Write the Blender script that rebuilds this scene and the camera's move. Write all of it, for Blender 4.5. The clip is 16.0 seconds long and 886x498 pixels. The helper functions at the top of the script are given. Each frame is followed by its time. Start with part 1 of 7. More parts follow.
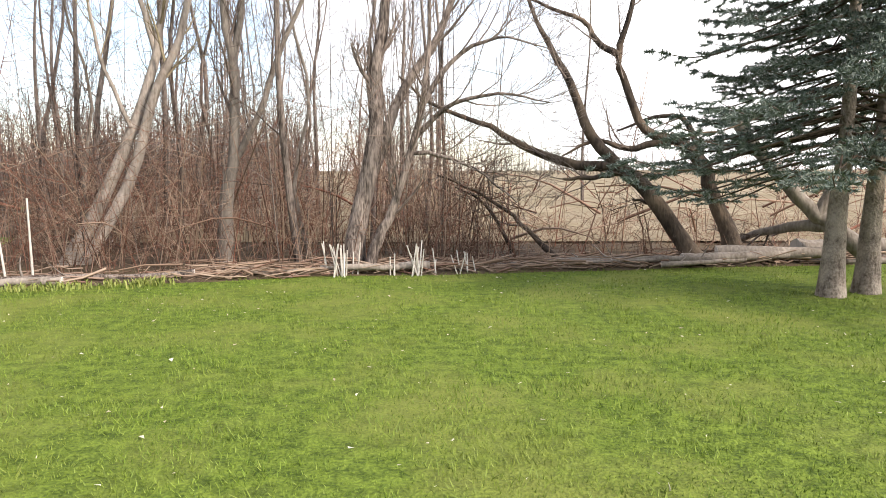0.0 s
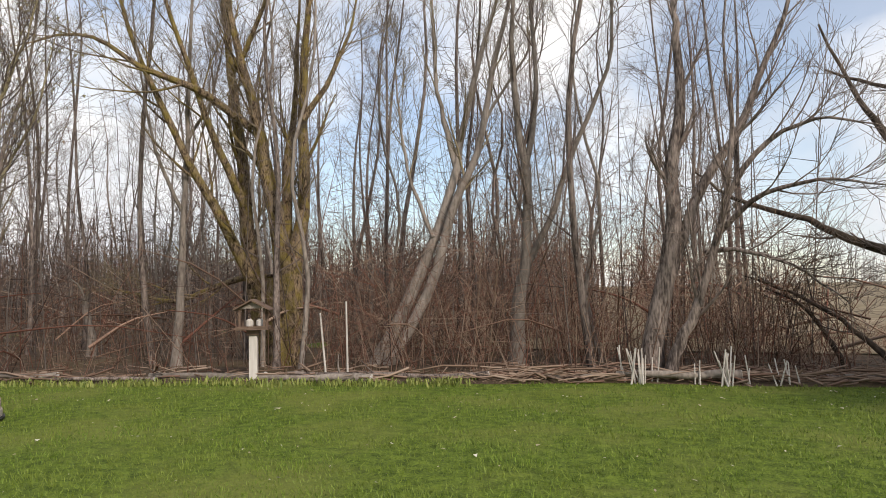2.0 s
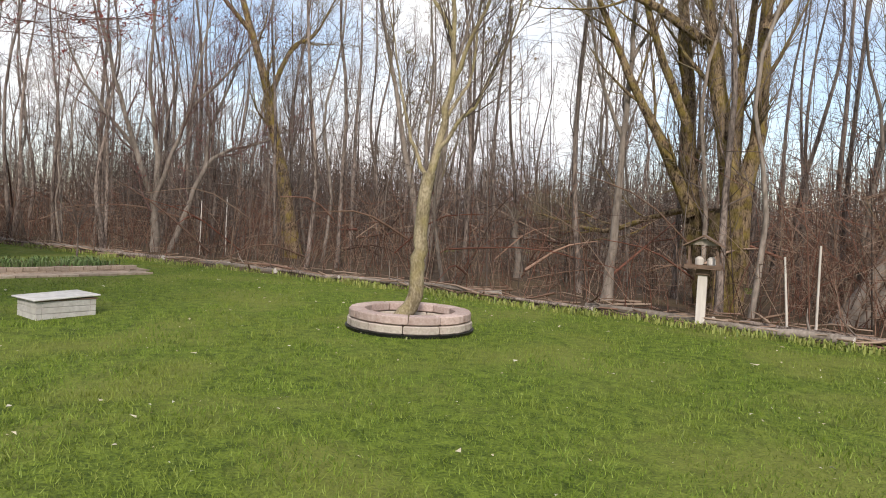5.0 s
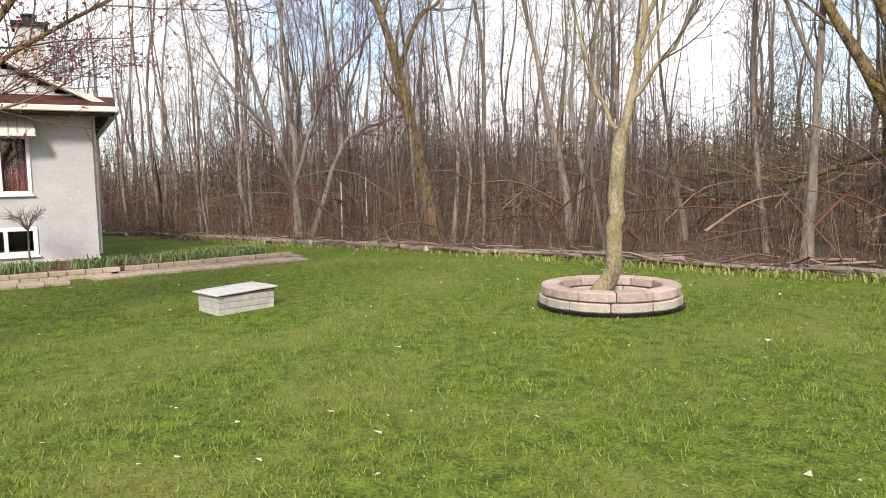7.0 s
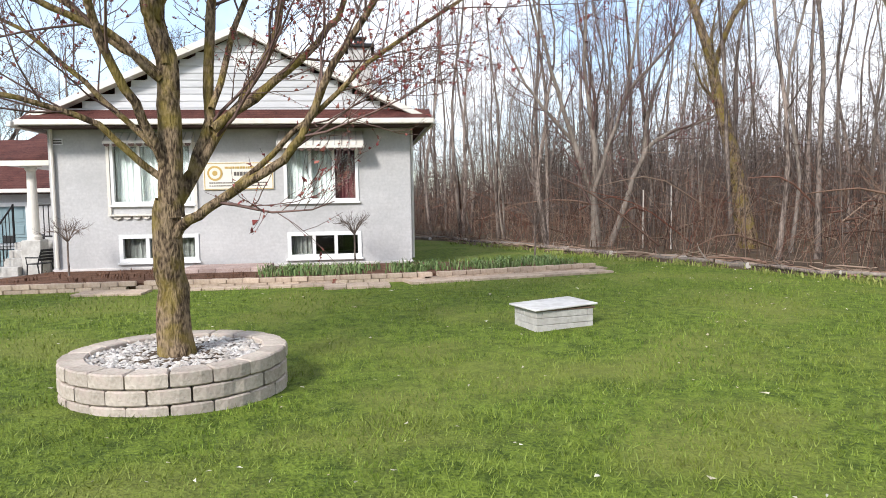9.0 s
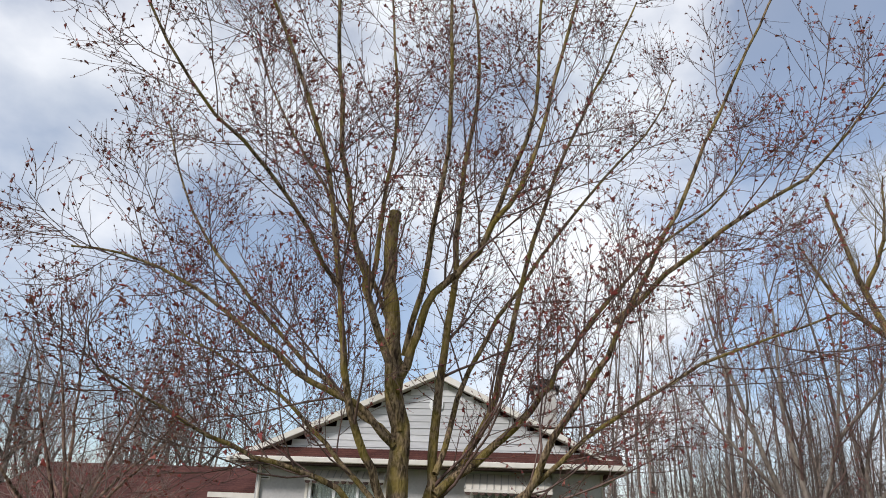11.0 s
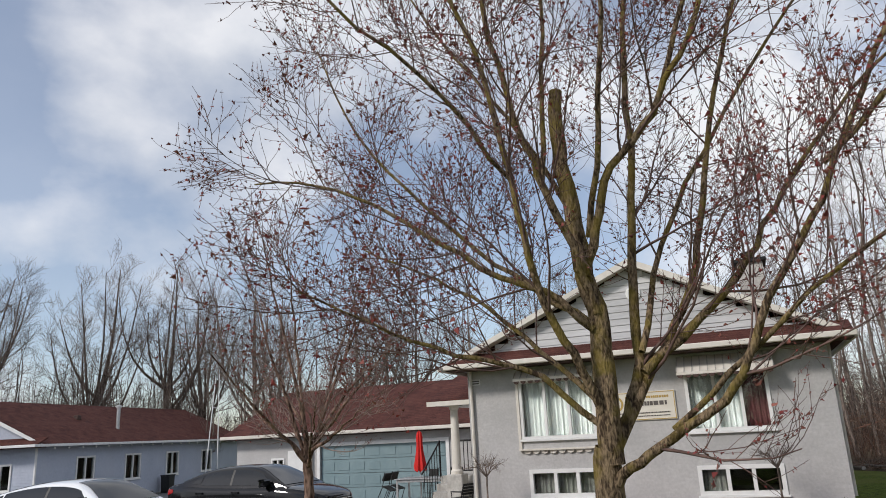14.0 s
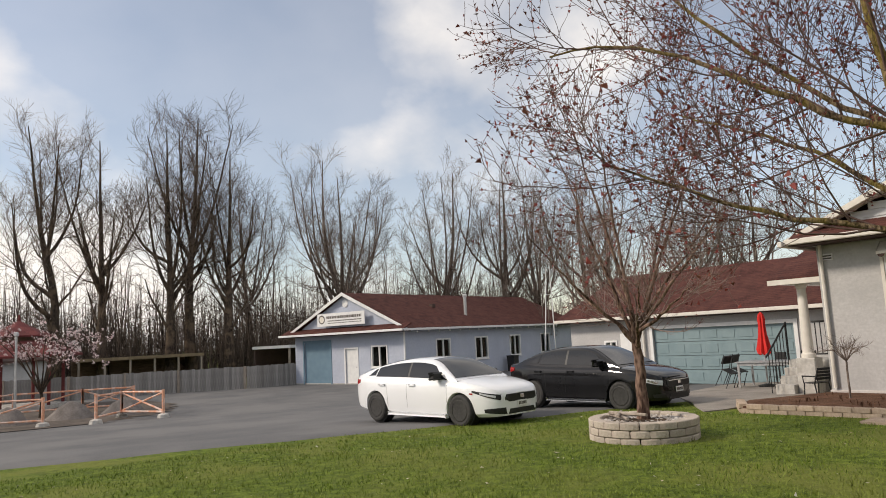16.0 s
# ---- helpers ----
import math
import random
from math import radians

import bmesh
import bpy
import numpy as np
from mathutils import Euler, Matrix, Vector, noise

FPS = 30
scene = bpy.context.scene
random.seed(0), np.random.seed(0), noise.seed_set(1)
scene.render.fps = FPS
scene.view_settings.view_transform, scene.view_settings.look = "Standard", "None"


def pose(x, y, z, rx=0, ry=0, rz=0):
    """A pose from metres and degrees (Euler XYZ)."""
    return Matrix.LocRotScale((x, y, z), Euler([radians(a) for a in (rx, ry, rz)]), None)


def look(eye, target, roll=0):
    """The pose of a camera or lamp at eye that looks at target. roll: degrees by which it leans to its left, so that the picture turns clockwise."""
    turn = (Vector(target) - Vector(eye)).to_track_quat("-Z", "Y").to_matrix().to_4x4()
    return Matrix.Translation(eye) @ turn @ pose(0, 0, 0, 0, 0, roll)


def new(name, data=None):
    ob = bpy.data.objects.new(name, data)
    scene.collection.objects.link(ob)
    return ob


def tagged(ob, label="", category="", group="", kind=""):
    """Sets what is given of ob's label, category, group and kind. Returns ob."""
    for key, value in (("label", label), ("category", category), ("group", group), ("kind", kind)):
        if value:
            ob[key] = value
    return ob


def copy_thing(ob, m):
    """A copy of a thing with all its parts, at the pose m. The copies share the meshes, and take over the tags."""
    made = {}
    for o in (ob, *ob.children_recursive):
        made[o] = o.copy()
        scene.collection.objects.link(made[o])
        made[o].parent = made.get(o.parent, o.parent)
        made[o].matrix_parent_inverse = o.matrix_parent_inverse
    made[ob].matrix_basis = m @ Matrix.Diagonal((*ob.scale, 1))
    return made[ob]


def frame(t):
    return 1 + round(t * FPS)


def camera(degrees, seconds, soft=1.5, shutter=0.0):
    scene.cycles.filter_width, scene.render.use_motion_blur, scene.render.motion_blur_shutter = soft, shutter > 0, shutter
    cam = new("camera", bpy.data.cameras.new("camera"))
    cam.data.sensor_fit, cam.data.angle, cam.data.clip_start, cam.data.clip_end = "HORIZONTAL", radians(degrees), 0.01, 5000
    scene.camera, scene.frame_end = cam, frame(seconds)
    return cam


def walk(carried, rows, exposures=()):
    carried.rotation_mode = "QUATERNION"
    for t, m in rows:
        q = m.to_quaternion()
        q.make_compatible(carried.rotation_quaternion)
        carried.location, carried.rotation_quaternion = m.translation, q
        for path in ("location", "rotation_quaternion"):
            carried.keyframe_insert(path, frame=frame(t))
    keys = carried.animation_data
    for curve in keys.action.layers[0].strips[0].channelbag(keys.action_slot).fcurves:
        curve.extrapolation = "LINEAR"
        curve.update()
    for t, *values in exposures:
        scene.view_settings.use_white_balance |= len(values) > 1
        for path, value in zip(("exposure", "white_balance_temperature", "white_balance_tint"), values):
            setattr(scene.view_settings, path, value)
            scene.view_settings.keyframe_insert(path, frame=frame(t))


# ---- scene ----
cam = camera(64.2, 16.0, soft=0.95)
PATH = [
    (0, (-2.577, 0.125, 1.9), (-2.588, 2.112, 1.679), -0.2),
    (0.5, (-2.626, 0.299, 1.717), (-3.065, 2.249, 1.649), -1.2),
    (1, (-2.708, 0.405, 1.647), (-3.354, 2.298, 1.656), -1.0),
    (1.5, (-2.805, 0.421, 1.647), (-3.572, 2.264, 1.77), -1.1),
    (2, (-2.963, 0.486, 1.63), (-3.72, 2.333, 1.746), -1.1),
    (2.5, (-3.081, 0.486, 1.622), (-3.911, 2.299, 1.784), -1.8),
    (3, (-3.236, 0.629, 1.579), (-4.252, 2.347, 1.705), -0.9),
    (3.5, (-3.524, 0.747, 1.595), (-4.79, 2.292, 1.708), -2.2),
    (3.7, (-3.65, 0.77, 1.598), (-5.021, 2.225, 1.664), -0.7),
    (5.8, (-5.197, 0.543, 1.538), (-6.842, 1.68, 1.515), 1.7),
    (6, (-5.306, 0.444, 1.542), (-6.983, 1.534, 1.571), 1.2),
    (6.5, (-5.638, 0.362, 1.554), (-7.355, 1.387, 1.492), 0.6),
    (7, (-6.042, 0.421, 1.519), (-7.788, 1.381, 1.346), -1.3),
    (7.5, (-6.273, 0.417, 1.528), (-8.069, 1.265, 1.291), -0.1),
    (8, (-6.521, 0.303, 1.529), (-8.333, 1.131, 1.35), -0.2),
    (8.5, (-6.794, 0.22, 1.558), (-8.706, 0.784, 1.389), 0.4),
    (9, (-6.974, 0.13, 1.562), (-8.957, 0.355, 1.424), -1.0),
    (9.5, (-7.043, -0.05, 1.593), (-9.043, -0.035, 1.559), 0.9),
    (10, (-6.957, -0.325, 1.732), (-8.937, -0.394, 2.006), -2.1),
    (10.2, (-6.904, -0.334, 1.766), (-8.866, -0.447, 2.141), -0.6),
    (12.3, (-6.292, -0.144, 2.04), (-7.962, -0.384, 3.115), -0.6),
    (12.5, (-6.334, -0.096, 2.031), (-8.018, -0.32, 3.088), -1.3),
    (13, (-6.679, -0.015, 2.028), (-8.503, -0.305, 2.795), -2.5),
    (13.5, (-6.971, -0.115, 1.812), (-8.822, -0.652, 2.346), -2.3),
    (14, (-6.919, -0.36, 1.774), (-8.707, -1.096, 2.284), -2.9),
    (14.5, (-7.057, -0.447, 1.726), (-8.811, -1.342, 2.077), 0.3),
    (15, (-7.193, -0.535, 1.713), (-8.862, -1.611, 1.95), -0.1),
    (15.5, (-7.172, -0.525, 1.708), (-8.664, -1.83, 1.977), -1.9),
    (16, (-7.291, -0.473, 1.706), (-8.595, -1.969, 1.954), -3.0),
]
walk(cam, [(t, look(eye, target, roll)) for t, eye, target, roll in PATH],
     exposures=[(0, 1.2, 6700, 12), (1.0, 0.98, 6700, 12), (1.6, 0.2, 6700, 12), (3.7, 0.12, 6700, 12), (5.8, 0.55, 6600, 12), (6.1, 0.55, 6600, 12), (6.5, 0.18, 6600, 12),
                (7.0, 0.78, 6750, 12), (7.6, 1.2, 6700, 12), (8.6, 1.15, 6600, 12), (9.0, 0.8, 6200, 11), (9.5, 0.68, 6150, 11), (9.9, 0.22, 6300, 11), (12.3, -0.05, 6250, 12), (12.7, -0.02, 6250, 12), (13.2, 0.05, 6350, 12), (14.2, -0.2, 6400, 12), (15, -0.06, 6900, 13), (16, 0.04, 7200, 13)])

# ---- world and light ----
SUN_AZ, SUN_EL = radians(-36), radians(34)      # azimuth from +x towards +y
world = bpy.data.worlds.new("sky")
scene.world = world
world.use_nodes = True
wt = world.node_tree
wt.nodes.clear()


def wnode(kind, **values):
    n = wt.nodes.new(kind)
    for key, value in values.items():
        n.inputs[key].default_value = value
    return n


w_out = wnode("ShaderNodeOutputWorld")
w_bg = wnode("ShaderNodeBackground")
w_bg.inputs["Strength"].default_value = 0.145
w_sky = wnode("ShaderNodeTexSky")
w_sky.sky_type = "NISHITA"
w_sky.sun_disc = False
w_sky.sun_elevation = SUN_EL
w_sky.sun_rotation = radians(90) - SUN_AZ
w_sky.air_density, w_sky.dust_density, w_sky.ozone_density = 1.0, 0.6, 1.6
w_co = wnode("ShaderNodeTexCoord")
w_map = wnode("ShaderNodeMapping")
w_map.inputs["Scale"].default_value = (1.0, 1.0, 1.5)
w_map.inputs["Location"].default_value = (0.35, 0.6, 0.1)
w_n1 = wnode("ShaderNodeTexNoise", Scale=1.9, Detail=8.0, Roughness=0.5)
w_n2 = wnode("ShaderNodeTexNoise", Scale=3.4, Detail=6.0, Roughness=0.48)
w_r1 = wnode("ShaderNodeValToRGB")
w_r1.color_ramp.elements[0].position, w_r1.color_ramp.elements[1].position = 0.44, 0.575
w_r1.color_ramp.elements[0].color = (0.25, 0.25, 0.25, 1)
w_r2 = wnode("ShaderNodeValToRGB")
w_r2.color_ramp.elements[0].position, w_r2.color_ramp.elements[1].position = 0.34, 0.62
w_r2.color_ramp.elements[0].color = (5.1, 5.4, 5.8, 1)
w_r2.color_ramp.elements[1].color = (7.4, 7.4, 7.4, 1)
w_mix = wnode("ShaderNodeMix")
w_mix.data_type = "RGBA"
wt.links.new(w_co.outputs["Generated"], w_map.inputs["Vector"])
for n in (w_n1, w_n2):
    wt.links.new(w_map.outputs["Vector"], n.inputs["Vector"])
wt.links.new(w_n1.outputs["Fac"], w_r1.inputs["Fac"])
wt.links.new(w_n2.outputs["Fac"], w_r2.inputs["Fac"])
wt.links.new(w_r1.outputs["Color"], w_mix.inputs["Factor"])
wt.links.new(w_sky.outputs["Color"], w_mix.inputs["A"])
wt.links.new(w_r2.outputs["Color"], w_mix.inputs["B"])
wt.links.new(w_mix.outputs["Result"], w_bg.inputs["Color"])
wt.links.new(w_bg.outputs["Background"], w_out.inputs["Surface"])

sun = new("sun", bpy.data.lights.new("sun", "SUN"))
sun.data.energy, sun.data.angle, sun.data.color = 2.6, radians(9), (1.0, 0.94, 0.86)
sun.matrix_world = look((30 * math.cos(SUN_AZ), 30 * math.sin(SUN_AZ), 30 * math.tan(SUN_EL)), (0, 0, 0))


# ---- materials ----
def material(name, dark, light, size=0.1, rough=0.8, bump=0.3, metal=0.0, spread=0.0, stretch=(1, 1, 1), blotch=8.0, spec=0.4, tint=None, tint_size=0.8, tint_amount=0.5, coat=0.0, depth=0.01, contrast=1.0, courses=None):
    """Two scales of noise between two colours, with a third as blotches, and a fine relief."""
    m = bpy.data.materials.new(name)
    m.use_nodes = True
    t = m.node_tree
    b = t.nodes["Principled BSDF"]
    b.inputs["Roughness"].default_value, b.inputs["Metallic"].default_value = rough, metal
    b.inputs["Specular IOR Level"].default_value = spec
    b.inputs["Coat Weight"].default_value = coat
    co = t.nodes.new("ShaderNodeTexCoord")
    mp = t.nodes.new("ShaderNodeMapping")
    mp.inputs["Scale"].default_value = stretch
    t.links.new(co.outputs["Object"], mp.inputs["Vector"])
    fine, wide = t.nodes.new("ShaderNodeTexNoise"), t.nodes.new("ShaderNodeTexNoise")
    fine.inputs["Scale"].default_value, fine.inputs["Detail"].default_value = 1 / size, 6
    wide.inputs["Scale"].default_value, wide.inputs["Detail"].default_value = 1 / (size * blotch), 3
    for n in (fine, wide):
        t.links.new(mp.outputs["Vector"], n.inputs["Vector"])
    add = t.nodes.new("ShaderNodeMath")
    add.operation = "ADD"
    t.links.new(fine.outputs["Fac"], add.inputs[0])
    t.links.new(wide.outputs["Fac"], add.inputs[1])
    rng = t.nodes.new("ShaderNodeMapRange")
    rng.inputs["From Min"].default_value, rng.inputs["From Max"].default_value = 1 - 0.3 / contrast, 1 + 0.3 / contrast
    t.links.new(add.outputs[0], rng.inputs["Value"])
    mix = t.nodes.new("ShaderNodeMix")
    mix.data_type = "RGBA"
    mix.inputs["A"].default_value, mix.inputs["B"].default_value = (*dark, 1), (*light, 1)
    t.links.new(rng.outputs["Result"], mix.inputs["Factor"])
    colour = mix.outputs["Result"]
    if tint:
        patch = t.nodes.new("ShaderNodeTexNoise")
        patch.inputs["Scale"].default_value, patch.inputs["Detail"].default_value = 1 / tint_size, 5
        t.links.new(co.outputs["Object"], patch.inputs["Vector"])
        ramp = t.nodes.new("ShaderNodeMapRange")
        ramp.inputs["From Min"].default_value, ramp.inputs["From Max"].default_value = 0.46, 0.62
        ramp.inputs["To Max"].default_value = tint_amount
        t.links.new(patch.outputs["Fac"], ramp.inputs["Value"])
        mix2 = t.nodes.new("ShaderNodeMix")
        mix2.data_type = "RGBA"
        mix2.inputs["B"].default_value = (*tint, 1)
        t.links.new(ramp.outputs["Result"], mix2.inputs["Factor"])
        t.links.new(colour, mix2.inputs["A"])
        colour = mix2.outputs["Result"]
    if courses:
        # rows of bricks or shingles: length, height, joint, how dark the joint is
        sep, com = t.nodes.new("ShaderNodeSeparateXYZ"), t.nodes.new("ShaderNodeCombineXYZ")
        run = t.nodes.new("ShaderNodeMath")
        run.operation = "ADD"
        t.links.new(co.outputs["Object"], sep.inputs[0])
        t.links.new(sep.outputs["X"], run.inputs[0])
        t.links.new(sep.outputs["Y"], run.inputs[1])
        t.links.new(run.outputs[0], com.inputs["X"])
        t.links.new(sep.outputs["Z"], com.inputs["Y"])
        br = t.nodes.new("ShaderNodeTexBrick")
        br.inputs["Scale"].default_value = 1.0
        br.inputs["Brick Width"].default_value, br.inputs["Row Height"].default_value, br.inputs["Mortar Size"].default_value = courses[0], courses[1], courses[2]
        br.inputs["Color1"].default_value, br.inputs["Color2"].default_value = (1, 1, 1, 1), (0.94, 0.94, 0.94, 1)
        br.inputs["Mortar"].default_value = (courses[3],) * 3 + (1,)
        t.links.new(com.outputs[0], br.inputs["Vector"])
        mul = t.nodes.new("ShaderNodeMix")
        mul.data_type, mul.blend_type = "RGBA", "MULTIPLY"
        mul.inputs["Factor"].default_value = 1.0
        t.links.new(colour, mul.inputs["A"])
        t.links.new(br.outputs["Color"], mul.inputs["B"])
        colour = mul.outputs["Result"]
    if spread:
        info = t.nodes.new("ShaderNodeObjectInfo")
        val = t.nodes.new("ShaderNodeMapRange")
        val.inputs["To Min"].default_value, val.inputs["To Max"].default_value = 1 - spread, 1 + spread
        t.links.new(info.outputs["Random"], val.inputs["Value"])
        hsv = t.nodes.new("ShaderNodeHueSaturation")
        t.links.new(val.outputs["Result"], hsv.inputs["Value"])
        t.links.new(colour, hsv.inputs["Color"])
        colour = hsv.outputs["Color"]
    t.links.new(colour, b.inputs["Base Color"])
    if bump:
        bp = t.nodes.new("ShaderNodeBump")
        bp.inputs["Strength"].default_value, bp.inputs["Distance"].default_value = bump, depth
        t.links.new(fine.outputs["Fac"], bp.inputs["Height"])
        t.links.new(bp.outputs["Normal"], b.inputs["Normal"])
    return m


def island_material(name, colours, rough=0.7, spec=0.3, patches=None, patch_size=2.0, patch_amount=1.0):
    """A colour of its own for each loose piece of a mesh, drawn from a ramp."""
    m = bpy.data.materials.new(name)
    m.use_nodes = True
    t = m.node_tree
    b = t.nodes["Principled BSDF"]
    b.inputs["Roughness"].default_value = rough
    b.inputs["Specular IOR Level"].default_value = spec
    geo = t.nodes.new("ShaderNodeNewGeometry")
    ramp = t.nodes.new("ShaderNodeValToRGB")
    el = ramp.color_ramp.elements
    while len(el) < len(colours):
        el.new(0.5)
    for i, c in enumerate(colours):
        el[i].position, el[i].color = i / (len(colours) - 1), (*c, 1)
    t.links.new(geo.outputs["Random Per Island"], ramp.inputs["Fac"])
    colour = ramp.outputs["Color"]
    if patches:
        co = t.nodes.new("ShaderNodeTexCoord")
        n = t.nodes.new("ShaderNodeTexNoise")
        n.inputs["Scale"].default_value, n.inputs["Detail"].default_value = 1 / patch_size, 4
        t.links.new(co.outputs["Object"], n.inputs["Vector"])
        r = t.nodes.new("ShaderNodeMapRange")
        r.inputs["From Min"].default_value, r.inputs["From Max"].default_value = 0.42, 0.66
        r.inputs["To Max"].default_value = patch_amount
        t.links.new(n.outputs["Fac"], r.inputs["Value"])
        mix = t.nodes.new("ShaderNodeMix")
        mix.data_type = "RGBA"
        mix.inputs["B"].default_value = (*patches, 1)
        t.links.new(r.outputs["Result"], mix.inputs["Factor"])
        t.links.new(colour, mix.inputs["A"])
        colour = mix.outputs["Result"]
    t.links.new(colour, b.inputs["Base Color"])
    return m


def glass_material(name, tint=(0.8, 0.86, 0.86)):
    m = bpy.data.materials.new(name)
    m.use_nodes = True
    b = m.node_tree.nodes["Principled BSDF"]
    b.inputs["Base Color"].default_value = (*tint, 1)
    b.inputs["Transmission Weight"].default_value = 1.0
    b.inputs["Roughness"].default_value = 0.01
    b.inputs["IOR"].default_value = 1.5
    return m


M_LAWN = material("lawn_soil_grass", (0.048, 0.074, 0.010), (0.155, 0.208, 0.028), 0.03, 0.9, 0.9, tint=(0.18, 0.19, 0.045), tint_size=1.6, tint_amount=0.6, spec=0.15, blotch=5, depth=0.03, contrast=1.4)
M_BLADE = island_material("grass_blade", [(0.048, 0.082, 0.009), (0.10, 0.16, 0.016), (0.165, 0.24, 0.027), (0.215, 0.27, 0.05)], 0.6, 0.25, patches=(0.185, 0.205, 0.04), patch_size=1.3, patch_amount=0.6)
M_FLOOR = material("forest_floor", (0.045, 0.032, 0.022), (0.14, 0.10, 0.07), 0.06, 0.95, 1.0, tint=(0.13, 0.095, 0.05), tint_size=2.0, spec=0.1, depth=0.03)
M_FIELD = material("dry_field", (0.17, 0.13, 0.085), (0.31, 0.25, 0.165), 0.5, 0.95, 0.8, tint=(0.17, 0.13, 0.07), tint_size=6, spec=0.1, depth=0.05)
M_ASPHALT = material("asphalt", (0.10, 0.10, 0.103), (0.155, 0.154, 0.153), 0.02, 0.9, 0.5, tint=(0.19, 0.185, 0.18), tint_size=3.0, tint_amount=0.6, spec=0.3, blotch=60)
M_BARK = material("grey_brown_bark", (0.065, 0.05, 0.042), (0.28, 0.225, 0.19), 0.03, 0.92, 1.0, stretch=(1, 1, 0.22), contrast=1.6, spread=0.3, spec=0.15, depth=0.03)
M_BARK_PALE = material("pale_grey_bark", (0.13, 0.105, 0.085), (0.32, 0.272, 0.228), 0.05, 0.9, 0.8, stretch=(1, 1, 0.3), spread=0.25, spec=0.15, depth=0.02)
M_BARK_MOSS = material("mossy_furrowed_bark", (0.055, 0.037, 0.024), (0.31, 0.225, 0.14), 0.02, 0.92, 1.0, stretch=(1, 1, 0.35), contrast=1.7, blotch=4, tint=(0.25, 0.19, 0.045), tint_size=0.25, tint_amount=0.7, spec=0.15, depth=0.04)
M_BARK_SPRUCE = material("scaly_spruce_bark", (0.10, 0.078, 0.062), (0.36, 0.30, 0.25), 0.03, 0.95, 1.0, stretch=(1, 1, 0.7), tint=(0.42, 0.36, 0.30), tint_size=0.2, spec=0.1, depth=0.03)
M_BARK_DARK = material("dark_rough_bark", (0.028, 0.022, 0.018), (0.105, 0.08, 0.062), 0.05, 0.95, 1.0, stretch=(1, 1, 0.3), spread=0.2, tint=(0.22, 0.16, 0.11), tint_size=0.6, tint_amount=0.5, spec=0.1, depth=0.03)
M_TWIG = material("thin_twigs", (0.09, 0.068, 0.056), (0.24, 0.19, 0.16), 0.1, 0.9, 0.0, spread=0.3, spec=0.15)
M_TWIG_TAN = material("yellow_grey_twigs", (0.15, 0.12, 0.07), (0.29, 0.235, 0.15), 0.1, 0.9, 0.0, spread=0.25, spec=0.15)
M_TWIG_RED = material("reddish_grey_twigs", (0.085, 0.052, 0.046), (0.22, 0.145, 0.125), 0.1, 0.9, 0.0, spec=0.15)
M_BUD = island_material("maple_buds", [(0.15, 0.03, 0.03), (0.27, 0.055, 0.05), (0.18, 0.07, 0.05), (0.32, 0.11, 0.085)], 0.7)
M_BUD_PALE = island_material("pale_buds", [(0.20, 0.18, 0.09), (0.28, 0.20, 0.14), (0.24, 0.22, 0.10)], 0.7)
M_BRUSH = island_material("dry_brush", [(0.062, 0.04, 0.031), (0.155, 0.09, 0.063), (0.24, 0.158, 0.112), (0.36, 0.265, 0.195), (0.195, 0.08, 0.054), (0.10, 0.063, 0.047)], 0.9, 0.1)

M_STEM = island_material("sapling_stems", [(0.05, 0.038, 0.032), (0.11, 0.085, 0.07), (0.20, 0.165, 0.14), (0.08, 0.058, 0.048), (0.28, 0.235, 0.20)], 0.9, 0.1)


# ---- mesh helpers ----
class Soup:
    """Gathers faces of one size as arrays and turns them into one mesh."""

    def __init__(self, corners=4):
        self.v, self.f, self.n, self.k = [], [], 0, corners

    def add(self, v, f):
        self.v.append(np.asarray(v, float))
        self.f.append(np.asarray(f, int) + self.n)
        self.n += len(v)

    def tube(self, p, r, sides):
        p = np.asarray(p, float)
        d = np.gradient(p, axis=0)
        d /= np.linalg.norm(d, axis=1)[:, None] + 1e-9
        ref = np.array([1.0, 0, 0]) if abs(d[0][2]) > 0.6 else np.array([0, 0, 1.0])
        u = np.cross(d, ref)
        u /= np.linalg.norm(u, axis=1)[:, None] + 1e-9
        w = np.cross(d, u)
        a = np.arange(sides) * 2 * np.pi / sides
        ring = p[:, None] + np.asarray(r)[:, None, None] * (np.cos(a)[None, :, None] * u[:, None] + np.sin(a)[None, :, None] * w[:, None])
        k = len(p)
        i, j = np.meshgrid(np.arange(k - 1), np.arange(sides), indexing="ij")
        jn = (j + 1) % sides
        self.add(ring.reshape(-1, 3), np.stack([i * sides + j, i * sides + jn, (i + 1) * sides + jn, (i + 1) * sides + j], -1).reshape(-1, 4))

    def mesh(self, name, mat, smooth=True):
        me = bpy.data.meshes.new(name)
        if self.v:
            v, f = np.concatenate(self.v), np.concatenate(self.f)
            me.vertices.add(len(v))
            me.vertices.foreach_set("co", v.ravel())
            me.loops.add(f.size)
            me.loops.foreach_set("vertex_index", f.ravel())
            me.polygons.add(len(f))
            me.polygons.foreach_set("loop_start", np.arange(len(f)) * self.k)
            me.polygons.foreach_set("use_smooth", np.full(len(f), smooth))
            me.update(calc_edges=True)
        me.materials.append(mat)
        return me


